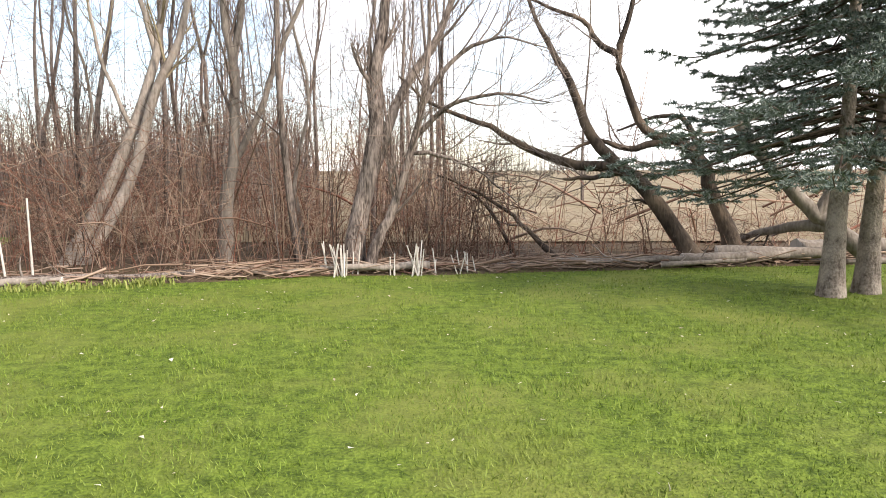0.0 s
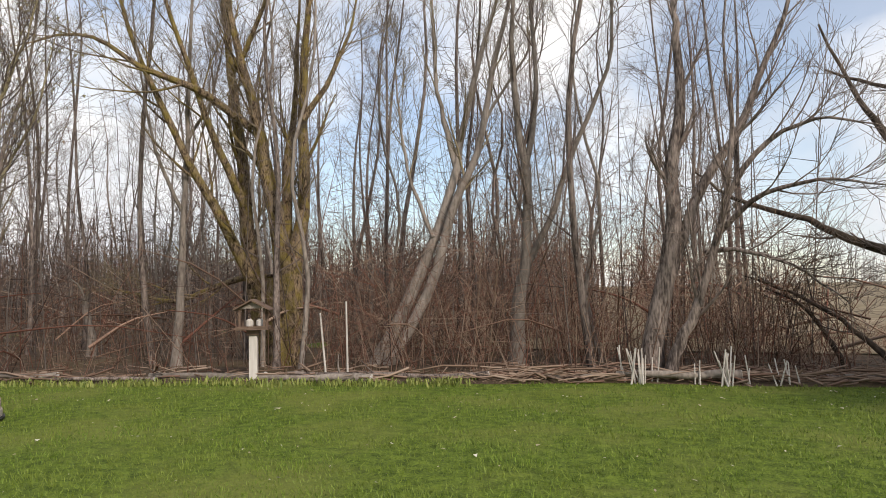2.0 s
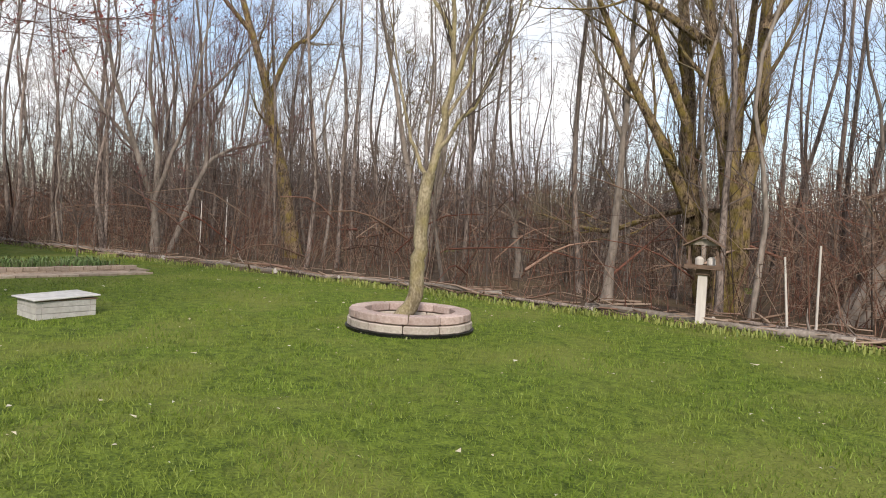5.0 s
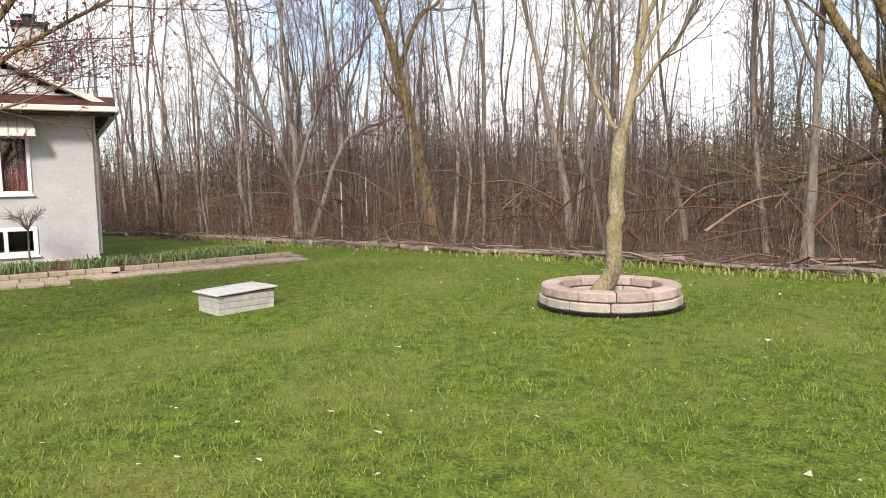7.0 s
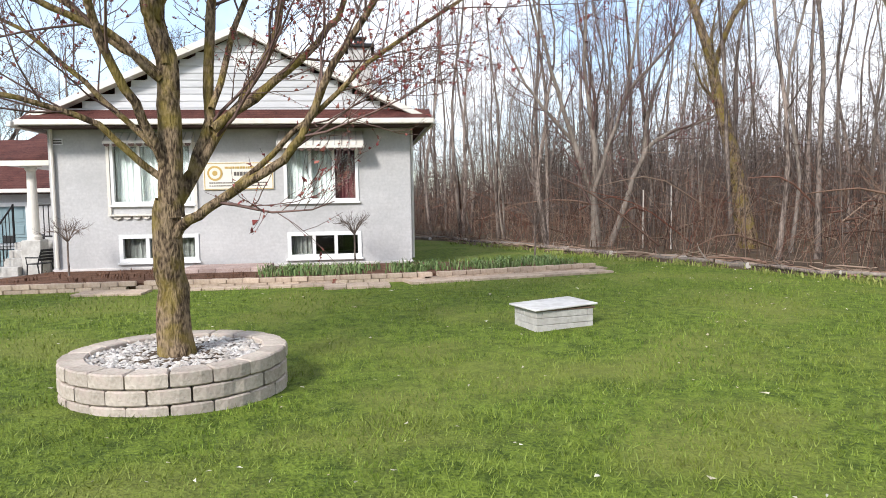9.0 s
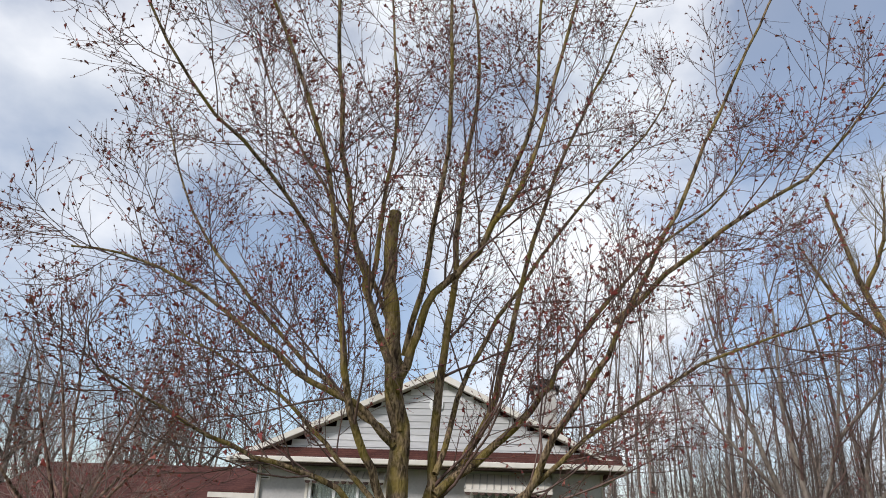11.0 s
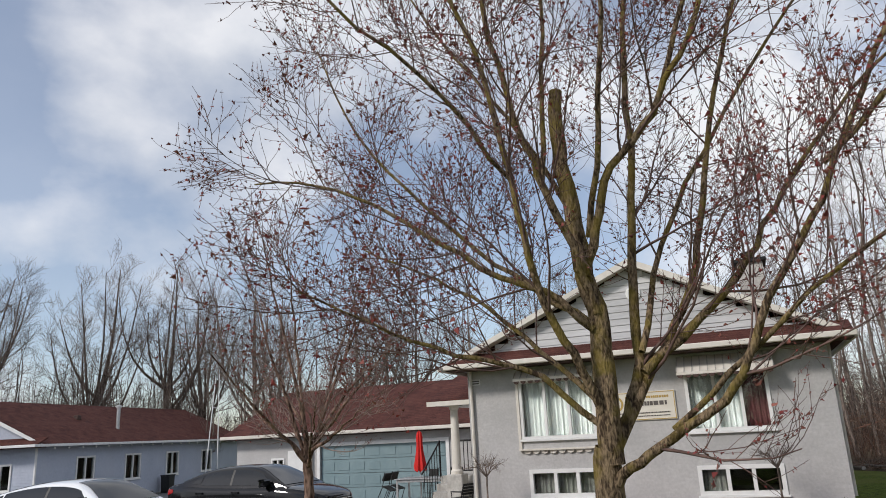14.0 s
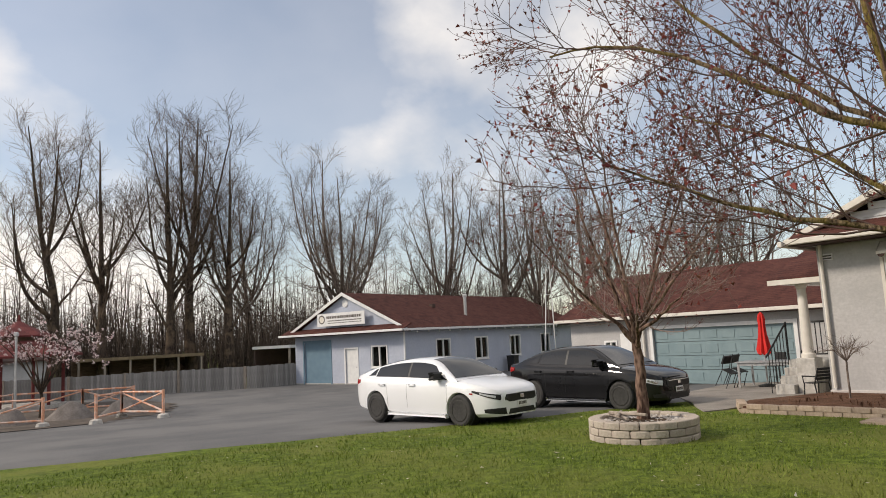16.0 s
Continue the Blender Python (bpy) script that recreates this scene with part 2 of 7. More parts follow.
def shape(name, bm, mat, parent=None, label="", smooth=False):
    """Links a bmesh as one object, under a thing or a part if one is given."""
    me = bpy.data.meshes.new(name)
    bmesh.ops.recalc_face_normals(bm, faces=bm.faces)
    bm.to_mesh(me)
    bm.free()
    if smooth:
        me.polygons.foreach_set("use_smooth", np.full(len(me.polygons), True))
        me.set_sharp_from_angle(angle=radians(32))
    me.materials.append(mat)
    ob = new(name, me)
    ob.parent = parent
    if label:
        tagged(ob, label)
    return ob


def part(name, bm, mat, parent, label="", smooth=False):
    return shape(name, bm, mat, parent, label, smooth)


def soup_part(name, soup, mat, parent=None, label="", smooth=True):
    ob = new(name, soup.mesh(name, mat, smooth))
    ob.parent = parent
    if label:
        tagged(ob, label)
    return ob


def thing(name, at, label, category, group="", turn=0.0, kind=""):
    ob = new(name)
    ob.empty_display_size = 0.2
    ob.matrix_world = pose(*at, 0, 0, turn)
    return tagged(ob, label, category, group, kind)


def box(bm, x0, x1, y0, y1, z0, z1, bevel=0.0, m=None):
    r = bmesh.ops.create_cube(bm, size=1)["verts"]
    for v in r:
        v.co = Vector(((x0 + x1) / 2 + v.co.x * (x1 - x0), (y0 + y1) / 2 + v.co.y * (y1 - y0), (z0 + z1) / 2 + v.co.z * (z1 - z0)))
    if bevel:
        es = list({e for v in r for e in v.link_edges})
        out = bmesh.ops.bevel(bm, geom=es, offset=bevel, segments=1, affect="EDGES", profile=0.5)
        r = list({v for f in out["faces"] for v in f.verts} | {v for v in r if v.is_valid})
    if m is not None:
        bmesh.ops.transform(bm, matrix=m, verts=r)
    return bm


def cube(x0, x1, y0, y1, z0, z1, bevel=0.0, m=None):
    return box(bmesh.new(), x0, x1, y0, y1, z0, z1, bevel, m)


def prism(bm, outline, depth_axis, a, b):
    """Extrudes a closed outline of 2D points along an axis from a to b."""
    def at(p, d):
        return {"x": (d, p[0], p[1]), "y": (p[0], d, p[1]), "z": (p[0], p[1], d)}[depth_axis]
    one = [bm.verts.new(at(p, a)) for p in outline]
    two = [bm.verts.new(at(p, b)) for p in outline]
    bm.faces.new(one)
    bm.faces.new(two[::-1])
    k = len(outline)
    for i in range(k):
        bm.faces.new((one[i], two[i], two[(i + 1) % k], one[(i + 1) % k]))
    return bm


def lathe(bm, profile, sides=20, m=None):
    """Turns a profile of (radius, height) round the z axis."""
    rings = []
    for r, z in profile:
        rings.append([bm.verts.new((r * math.cos(2 * math.pi * i / sides), r * math.sin(2 * math.pi * i / sides), z)) for i in range(sides)])
    for a, b in zip(rings, rings[1:]):
        for i in range(sides):
            bm.faces.new((a[i], a[(i + 1) % sides], b[(i + 1) % sides], b[i]))
    bm.faces.new(rings[0][::-1])
    bm.faces.new(rings[-1])
    if m is not None:
        bmesh.ops.transform(bm, matrix=m, verts=[v for r in rings for v in r])
    return bm


def rod(bm, a, b, r, sides=8, r2=None):
    a, b = Vector(a), Vector(b)
    q = (b - a).to_track_quat("Z", "Y").to_matrix().to_4x4()
    return lathe(bm, [(r, 0), (r2 if r2 is not None else r, (b - a).length)], sides, Matrix.Translation(a) @ q)


# ---- ground ----
LINE_A, LINE_B = Vector((-9.6, -14.7)), Vector((-20.0, -10.8))     # where lawn gives way to asphalt
LINE_D = (LINE_B - LINE_A).normalized()


def ground_z(x, y):
    d = -((y - LINE_A.y) * -LINE_D.x - (x - LINE_A.x) * -LINE_D.y)
    d = max(0.0, d + 3.0)
    swale = 0.13 * math.exp(-((x + 14.2) ** 2 + y * y) / 9)
    return -min(0.14, d * 0.047) - min(0.60, max(0.0, d - 3.2) * 0.042) - swale


EDGE = [Vector(p) for p in ((40, 17), (12, 15.2), (4, 14.0), (-4, 12.9), (-12, 11.0), (-17, 9.5), (-22, 7.75), (-26, 5.95), (-35, 2.5), (-50, -3), (-75, -10))]


def edge_at(s):
    """A point on the wood's edge and the way into the wood; s runs from 0 to 1 over its length."""
    lens = [(b - a).length for a, b in zip(EDGE, EDGE[1:])]
    d = s * sum(lens)
    for (a, b), k in zip(zip(EDGE, EDGE[1:]), lens):
        if d <= k:
            way = (b - a) / k
            return a + way * d, Vector((way.y, -way.x)), way
        d -= k
    return EDGE[-1], Vector((way.y, -way.x)), way


def wood_depth(x, y):
    """Metres into the wood (negative on the lawn)."""
    best, out = 1e9, 0.0
    p = Vector((x, y))
    for a, b in zip(EDGE, EDGE[1:]):
        ab = b - a
        t = min(1, max(0, (p - a).dot(ab) / ab.dot(ab)))
        q = a + ab * t
        d = (p - q).length
        if d < best:
            n = Vector((ab.y, -ab.x)).normalized()
            best, out = d, d if (p - q).dot(n) > 0 else -d
    return out


def sheet(name, xs, ys, height, mat, keep=lambda x, y: True):
    bm = bmesh.new()
    grid = [[bm.verts.new((x, y, height(x, y))) for y in ys] for x in xs]
    for i in range(len(xs) - 1):
        for j in range(len(ys) - 1):
            if keep((xs[i] + xs[i + 1]) / 2, (ys[j] + ys[j + 1]) / 2):
                bm.faces.new((grid[i][j], grid[i + 1][j], grid[i + 1][j + 1], grid[i][j + 1]))
    for v in [v for v in bm.verts if not v.link_faces]:
        bm.verts.remove(v)
    return shape(name, bm, mat, smooth=True)


def spread_steps(inner, step, far):
    out = list(np.arange(inner[0], inner[1] + step, step))
    g, d = [], step
    lo, hi = out[0], out[-1]
    while lo > -far:
        d *= 1.5
        lo -= d
        out.insert(0, lo)
    d = step
    while hi < far:
        d *= 1.5
        hi += d
        out.append(hi)
    return out


def lawn_height(x, y):
    return ground_z(x, y) + 0.012 * noise.noise((x * 0.35, y * 0.35, 0)) * (1 if abs(x) < 60 and abs(y) < 60 else 0)


tagged(sheet("ground", spread_steps((-46, 12), 1.0, 1500), spread_steps((-48, 20), 1.0, 1500), lawn_height, M_LAWN),
       "short green lawn with paler worn patches and small fallen bits", "lawn", kind="structure")


def strip_sheet(name, mat, near, far, rows, lift, s0, s1, n=160, waver=0.35):
    """A sheet along the wood's edge from near to far metres into it."""
    bm = bmesh.new()
    rings = []
    for i in range(n + 1):
        p, out, _ = edge_at(s0 + (s1 - s0) * i / n)
        wob = waver * noise.noise((i * 0.37, 3.1, 0))
        ring = []
        for j in range(rows + 1):
            k = j / rows
            q = p + out * (near + wob * (1 - k) + (far - near) * k * k)
            ring.append(bm.verts.new((q.x, q.y, ground_z(q.x, q.y) + (lift if k > 0 else -0.02) + 0.09 * noise.noise((q.x * 0.7, q.y * 0.7, 5)) * min(1, 3 * k))))
        rings.append(ring)
    for a, b in zip(rings, rings[1:]):
        for j in range(rows):
            bm.faces.new((a[j], b[j], b[j + 1], a[j + 1]))
    return tagged(shape(name, bm, mat, smooth=True), kind="structure")


tagged(strip_sheet("forest_ground", M_FLOOR, -0.15, 70, 14, 0.05, 0.0, 1.0), "brown leaf litter floor of the wood", "forest floor")
bm = bmesh.new()
for k, (a, b) in enumerate([(18, 60), (60, 150), (150, 420)]):
    vs = [bm.verts.new((x, y, 0.10 + 0.5 * (y - 18) / 120)) for x, y in ((-6 - a * 0.35, a), (14 + a * 1.1, a), (14 + b * 1.1, b), (-6 - b * 0.35, b))]
    bm.faces.new(vs)
bmesh.ops.remove_doubles(bm, verts=bm.verts, dist=0.01)
tagged(shape("field", bm, M_FIELD), "open field of dry tan grass behind the trees", "field", kind="structure")

# car park: one sheet from the lawn's edge to the buildings
bm = bmesh.new()
along = np.linspace(-26, 30, 57)
rings = []
for s in along:
    ring = []
    for k, d in enumerate([0.0, 0.35, 1.2, 2.5, 4.5, 7, 10, 14, 18, 22, 27, 33]):
        wob = 0.12 * noise.noise((s * 0.8, 7, 0)) if k == 0 else 0
        q = LINE_A + LINE_D * s + Vector((-LINE_D.y, LINE_D.x)) * 0
        n = Vector((LINE_D.y, -LINE_D.x))
        if n.y > 0:
            n = -n
        q = q + n * (d + wob)
        ring.append(bm.verts.new((q.x, q.y, ground_z(q.x, q.y) + (0.035 if k else -0.03))))
    rings.append(ring)
for a, b in zip(rings, rings[1:]):
    for j in range(len(a) - 1):
        bm.faces.new((a[j], b[j], b[j + 1], a[j + 1]))
tagged(shape("road", bm, M_ASPHALT, smooth=True), "worn grey asphalt car park and driveway", "asphalt", kind="structure")

# ---- trees ----
def rand_dir(rng):
    v = rng.normal(size=3)
    return v / np.linalg.norm(v)


def spline(pts, n):
    """A smooth curve through a few points."""
    p = np.asarray(pts, float)
    p = np.vstack([2 * p[0] - p[1], p, 2 * p[-1] - p[-2]])
    out = []
    k = len(p) - 3
    for t in np.linspace(0, k, n):
        i = min(int(t), k - 1)
        u = t - i
        a, b, c, d = p[i:i + 4]
        out.append(0.5 * (2 * b + (c - a) * u + (2 * a - 5 * b + 4 * c - d) * u * u + (3 * b - a - 3 * c + d) * u ** 3))
    return np.array(out)


def level(count, length, angle, start=0.3, up=0.3, wander=0.25, segs=4, sides=3, ratio=0.55, tip=0.2, floor=0.003, buds=0, bud_size=0.02):
    return dict(count=count, length=length, angle=angle, start=start, up=up, wander=wander, segs=segs, sides=sides, ratio=ratio, tip=tip, floor=floor, buds=buds, bud_size=bud_size)


def add_bud(soup, at, size, rng):
    d = rng.normal(size=(4, 3)) * size
    soup.add(at + d, [(0, 1, 2), (0, 2, 3), (0, 3, 1), (1, 3, 2)])


def sprout(wood, buds, p, r, levels, rng, soups=None):
    """Sets branches on a branch, and twigs on those, level by level."""
    if not levels:
        return
    L = levels[0]
    dest = wood[0] if len(wood) > 1 and L["floor"] >= 0.012 else wood[-1]
    k = len(p)
    n = L["count"] if L["count"] >= 1 else (1 if rng.random() < L["count"] else 0)
    n = max(0, int(round(n * rng.uniform(0.8, 1.2))))
    for i in range(n):
        s = L["start"] + (1 - L["start"]) * (i + rng.random()) / n
        f = s * (k - 1)
        j = min(int(f), k - 2)
        at = p[j] + (p[j + 1] - p[j]) * (f - j)
        rad = r[j] + (r[j + 1] - r[j]) * (f - j)
        tan = p[j + 1] - p[j]
        tan = tan / (np.linalg.norm(tan) + 1e-9)
        side = np.cross(tan, rand_dir(rng))
        side /= np.linalg.norm(side) + 1e-9
        ang = radians(L["angle"] * rng.uniform(0.7, 1.25))
        d = tan * math.cos(ang) + side * math.sin(ang)
        length = L["length"] * rng.uniform(0.55, 1.2) * (1.15 - 0.6 * s)
        q = [at]
        step = length / L["segs"]
        for _ in range(L["segs"]):
            d = d + np.array([0, 0, L["up"]]) * 0.35 + rand_dir(rng) * L["wander"] * 0.5
            d /= np.linalg.norm(d)
            q.append(q[-1] + d * step)
        q = np.array(q)
        r0 = max(L["floor"], rad * L["ratio"])
        rr = np.linspace(r0, max(L["floor"] * 0.5, r0 * L["tip"]), len(q))
        dest.tube(q, rr, L["sides"])
        if L["buds"] and buds is not None:
            for _ in range(L["buds"]):
                f = rng.uniform(0.15, 1) * (len(q) - 1)
                j = min(int(f), len(q) - 2)
                add_bud(buds, q[j] + (q[j + 1] - q[j]) * (f - j), L["bud_size"] * rng.uniform(0.6, 1.5), rng)
        sprout(wood, buds, q, rr, levels[1:], rng)


def limb(wood, pts, r0, r1, sides=7, n=12, jitter=0.0, rng=None, flare=0.0):
    p = spline(pts, n)
    if jitter:
        p[1:-1] += rng.normal(size=(n - 2, 3)) * jitter
    u = np.linspace(0, 1, n)
    r = r0 + (r1 - r0) * u
    if flare:
        r = r * (1 + flare * np.exp(-u * n / 1.6))
    wood.tube(p, r, sides)
    return p, r


def facing(way):
    """The right-hand way of somebody who looks along way, and that way itself, level."""
    a = np.array([way[0], way[1], 0.0])
    a /= np.linalg.norm(a)
    return np.cross(a, [0, 0, 1.0]), a


def tree_thing(name, at, label, trunk, crown, bark, twig, buds=None, bud_mat=None, category="tree", group=""):
    t = thing(name, at, label, category, group)
    soup_part("trunk", trunk, bark, t)
    soup_part("crown", crown, twig, t)
    if buds is not None and buds.v:
        tagged(soup_part("buds", buds, bud_mat, t, smooth=False), kind="stuff")
    return t


def posed_tree(name, at, way, limbs, levels, seed, label, bark, twig, bud_mat=None, group="", depth=0.5, sub=None, category="tree"):
    """A tree from its main limbs. A limb: radius at its foot and tip, depth at its foot and tip, then points (across, up)."""
    rng = np.random.default_rng(seed)
    right, ahead = facing(way)
    trunk, crown, buds = Soup(), Soup(), Soup(3)
    for k, (r0, r1, d0, d1, pts) in enumerate(limbs):
        m = len(pts)
        q = [right * a + ahead * (d0 + (d1 - d0) * i / (m - 1)) + np.array([0, 0, z]) for i, (a, z) in enumerate(pts)]
        p, r = limb(trunk, q, r0, r1, 10 if r0 > 0.09 else 7, max(8, 3 * m), 0.012, rng, 0.5 if k == 0 else 0.0)
        if k in (sub or range(99)):
            sprout([trunk, crown], buds, p, r, levels, rng)
    return tree_thing(name, at, label, trunk, crown, bark, twig, buds, bud_mat, category, group)


MAPLE = [level(13, 1.8, 48, 0.2, 0.2, 0.35, 6, 4, 0.36, 0.25, 0.0065), level(11, 0.9, 44, 0.2, 0.25, 0.4, 4, 3, 0.5, 0.4, 0.0042, 1, 0.010), level(4, 0.4, 44, 0.15, 0.3, 0.4, 3, 3, 0.6, 0.5, 0.003, 3, 0.0105)]
# big maple in the stone ring on the lawn
maple_limbs = [
    (0.142, 0.125, 0, 0, [(-0.02, -0.2), (-0.03, 0.59), (-0.06, 1.05), (-0.02, 1.42)]),
    (0.112, 0.07, 0, 0.2, [(0.00, 1.28), (0.00, 2.06), (0.03, 2.48), (-0.06, 3.02), (-0.13, 3.59), (-0.19, 4.31), (-0.18, 5.03)]),
    (0.07, 0.012, 0, -0.9, [(0.00, 2.63), (-0.18, 3.30), (-0.35, 3.74), (-0.50, 4.20), (-0.66, 4.80), (-0.81, 5.68), (-0.94, 6.79), (-1.02, 8.2), (-1.1, 9.6)]),
    (0.075, 0.012, 0, -0.6, [(-0.07, 3.00), (0.08, 3.46), (0.22, 3.92), (0.58, 4.31), (0.84, 4.76), (1.12, 5.22), (1.45, 6.3), (1.8, 7.8), (2.3, 9.4)]),
    (0.095, 0.012, 0.1, 0.8, [(0.0, 1.36), (0.13, 1.61), (0.33, 2.07), (0.39, 2.81), (0.43, 3.46), (0.51, 4.11), (0.56, 5.31), (0.69, 6.33), (0.79, 7.44), (0.7, 8.6), (0.4, 9.9)]),
    (0.08, 0.012, 0, -1.2, [(-0.05, 1.06), (0.07, 1.19), (0.23, 1.33), (0.57, 1.53), (1.01, 1.84), (1.20, 2.21), (1.46, 2.72), (1.78, 3.18), (2.04, 3.74), (2.50, 4.62), (2.85, 5.4), (3.4, 6.6), (3.9, 7.6)]),
    (0.09, 0.012, 0, 1.1, [(-0.02, 1.28), (0.09, 1.47), (0.42, 2.07), (0.70, 2.44), (1.02, 3.09), (1.19, 3.83), (1.45, 4.8), (1.9, 6.2), (2.6, 7.8), (3.2, 9.2)]),
    (0.07, 0.010, 0.1, 1.6, [(0.37, 2.07), (0.98, 2.59), (1.38, 2.95), (1.76, 3.46), (2.31, 4.25), (3.2, 5.2), (4.3, 6.2), (5.0, 7.2)]),
    (0.07, 0.010, 0, -1.2, [(0.00, 1.61), (-0.20, 2.12), (-0.45, 2.63), (-0.59, 3.27), (-0.69, 4.02), (-0.95, 5.2), (-1.5, 6.6), (-2.2, 7.9), (-2.7, 8.9)]),
    (0.06, 0.009, 0, -0.5, [(-0.05, 2.49), (-0.39, 2.81), (-0.83, 3.00), (-1.39, 3.37), (-1.94, 3.74), (-2.50, 4.02), (-3.2, 4.1)]),
    (0.05, 0.009, 0, 1.3, [(-0.05, 2.53), (-0.56, 2.95), (-1.11, 3.46), (-2.0, 4.4), (-2.7, 5.4), (-3.2, 6.6)]),
    (0.05, 0.009, 0, -0.6, [(-0.05, 1.61), (-0.63, 2.12), (-1.30, 2.30), (-2.0, 2.6), (-2.7, 2.95)]),
    (0.05, 0.009, 0, 1.6, [(0.05, 1.70), (-0.46, 2.26), (-1.11, 2.90), (-1.85, 3.4), (-2.7, 3.9)]),
    (0.045, 0.009, 0, -1.6, [(0.56, 1.56), (1.11, 2.07), (1.85, 2.72), (2.7, 3.25), (3.6, 3.6)]),
    (0.05, 0.009, 0.1, 2.0, [(0.37, 2.26), (0.65, 3.18), (1.3, 4.4), (2.4, 6.0), (3.5, 7.4), (4.1, 8.6)]),
    (0.05, 0.009, 0, 1.8, [(0.00, 3.18), (-0.37, 4.29), (-0.93, 5.40), (-1.7, 6.8), (-2.4, 8.4)]),
    (0.05, 0.009, 0, -1.6, [(0.00, 3.37), (0.19, 4.48), (0.28, 5.77), (0.2, 7.4), (0.1, 9.4)]),
    (0.045, 0.009, 0, 0.8, [(-0.4, 4.0), (-0.3, 5.2), (-0.25, 6.6), (-0.4, 8.2), (-0.5, 9.8)]),
    (0.045, 0.009, 0, -0.4, [(0.8, 4.7), (1.3, 6.2), (1.4, 7.8), (1.5, 9.6)]),
    (0.045, 0.009, -0.4, -1.4, [(2.04, 3.74), (3.0, 4.6), (4.0, 5.3), (4.7, 6.2)]),
    (0.04, 0.009, 0, -1.8, [(-0.69, 4.02), (-1.4, 4.9), (-2.3, 5.7), (-3.0, 6.9)]),
]
# the limbs thin out above the fork
maple_limbs = maple_limbs[:2] + [(r0 * 0.66, r1, d0, d1, pts) for r0, r1, d0, d1, pts in maple_limbs[2:]]
posed_tree("maple_tree", (-13.5, -1.55, 0.17), (-0.976, -0.218), maple_limbs, MAPLE, 11, "large bare maple with mossy bark and red buds", M_BARK_MOSS, M_TWIG_RED, M_BUD, sub=range(2, 99))

M_BARK_YELLOW = material("pale_lichen_bark", (0.17, 0.135, 0.08), (0.38, 0.32, 0.21), 0.025, 0.92, 1.0, stretch=(1, 1, 0.5), contrast=1.5, tint=(0.30, 0.25, 0.10), tint_size=0.3, tint_amount=0.5, spec=0.15, depth=0.02)
YOUNG = [level(11, 1.3, 32, 0.25, 0.45, 0.3, 5, 4, 0.42, 0.3, 0.007), level(7, 0.6, 35, 0.2, 0.4, 0.35, 4, 3, 0.5, 0.4, 0.0045), level(4, 0.28, 38, 0.15, 0.3, 0.4, 3, 3, 0.6, 0.5, 0.003, 1, 0.012)]
posed_tree("leaning_tree", (-12.93, 6.39, 0.0), (-0.80, 0.59), [
    (0.115, 0.09, 0, 0, [(-0.06, -0.05), (0.08, 0.18), (0.24, 0.44), (0.26, 0.86), (0.27, 1.3), (0.30, 1.75), (0.36, 2.2)]),
    (0.06, 0.010, 0, 0, [(0.36, 2.15), (0.5, 2.8), (0.62, 3.5), (0.6, 4.15), (0.5, 5.2), (0.35, 6.2), (0.3, 7.2)]),
    (0.036, 0.007, 0, 0.8, [(0.34, 2.05), (0.15, 2.5), (-0.02, 3.0), (-0.2, 3.8), (-0.4, 4.8)]),
    (0.036, 0.007, 0, -0.6, [(0.42, 2.45), (0.7, 2.85), (1.0, 3.3), (1.4, 4.2), (1.6, 5.2)]),
    (0.036, 0.007, 0, -0.7, [(0.62, 3.5), (0.9, 4.2), (1.2, 5.0), (1.5, 6.2)]),
    (0.034, 0.007, 0, 0.9, [(0.6, 4.1), (0.25, 4.8), (-0.1, 5.6), (-0.3, 6.7)]),
    (0.03, 0.007, 0, 1.0, [(0.5, 2.9), (0.9, 3.7), (1.0, 4.8), (1.3, 6.0)]),
], YOUNG, 23, "slim bare tree with crooked mossy trunk in a stone ring", M_BARK_YELLOW, M_TWIG, M_BUD_PALE, sub=range(1, 99))

M_BARK_CRAB = material("red_brown_flaky_bark", (0.06, 0.035, 0.026), (0.29, 0.19, 0.145), 0.04, 0.92, 1.0, stretch=(1, 1, 0.3), contrast=1.8, spec=0.15, depth=0.03)
M_TWIG_PINK = material("pinkish_grey_twigs", (0.17, 0.125, 0.11), (0.37, 0.285, 0.255), 0.1, 0.9, 0.0, spec=0.15)
CRAB = [level(7, 1.1, 40, 0.2, 0.35, 0.3, 5, 4, 0.42, 0.3, 0.005), level(6, 0.55, 38, 0.15, 0.25, 0.4, 4, 3, 0.5, 0.4, 0.0038, 1, 0.009), level(3, 0.28, 42, 0.1, 0.2, 0.4, 3, 3, 0.6, 0.5, 0.0026, 1, 0.010)]
rng = np.random.default_rng(5)
crab_limbs = [(0.085, 0.07, 0, 0, [(0.0, -0.1), (0.0, 0.7), (-0.01, 1.2), (-0.02, 1.5)])]
for k in range(15):
    a = k * 2.399
    reach, top = rng.uniform(0.8, 2.0), rng.uniform(2.0, 5.1)
    reach *= 1.15 - 0.55 * (top - 2.0) / 3.0
    zs = rng.uniform(1.15, 1.6)
    ca, sa = math.cos(a), math.sin(a)
    crab_limbs.append((0.035, 0.007, 0, reach * sa, [(0, zs), (0.35 * reach * ca, zs + 0.35 * (top - zs)), (0.7 * reach * ca, zs + 0.68 * (top - zs)), (reach * ca, top)]))
posed_tree("crabapple_tree", (-17.05, -7.08, 0.2), (-0.835, -0.55), crab_limbs, CRAB, 31, "dense bare ornamental tree in a round stone ring", M_BARK_CRAB, M_TWIG_PINK, M_BUD, sub=range(1, 99))

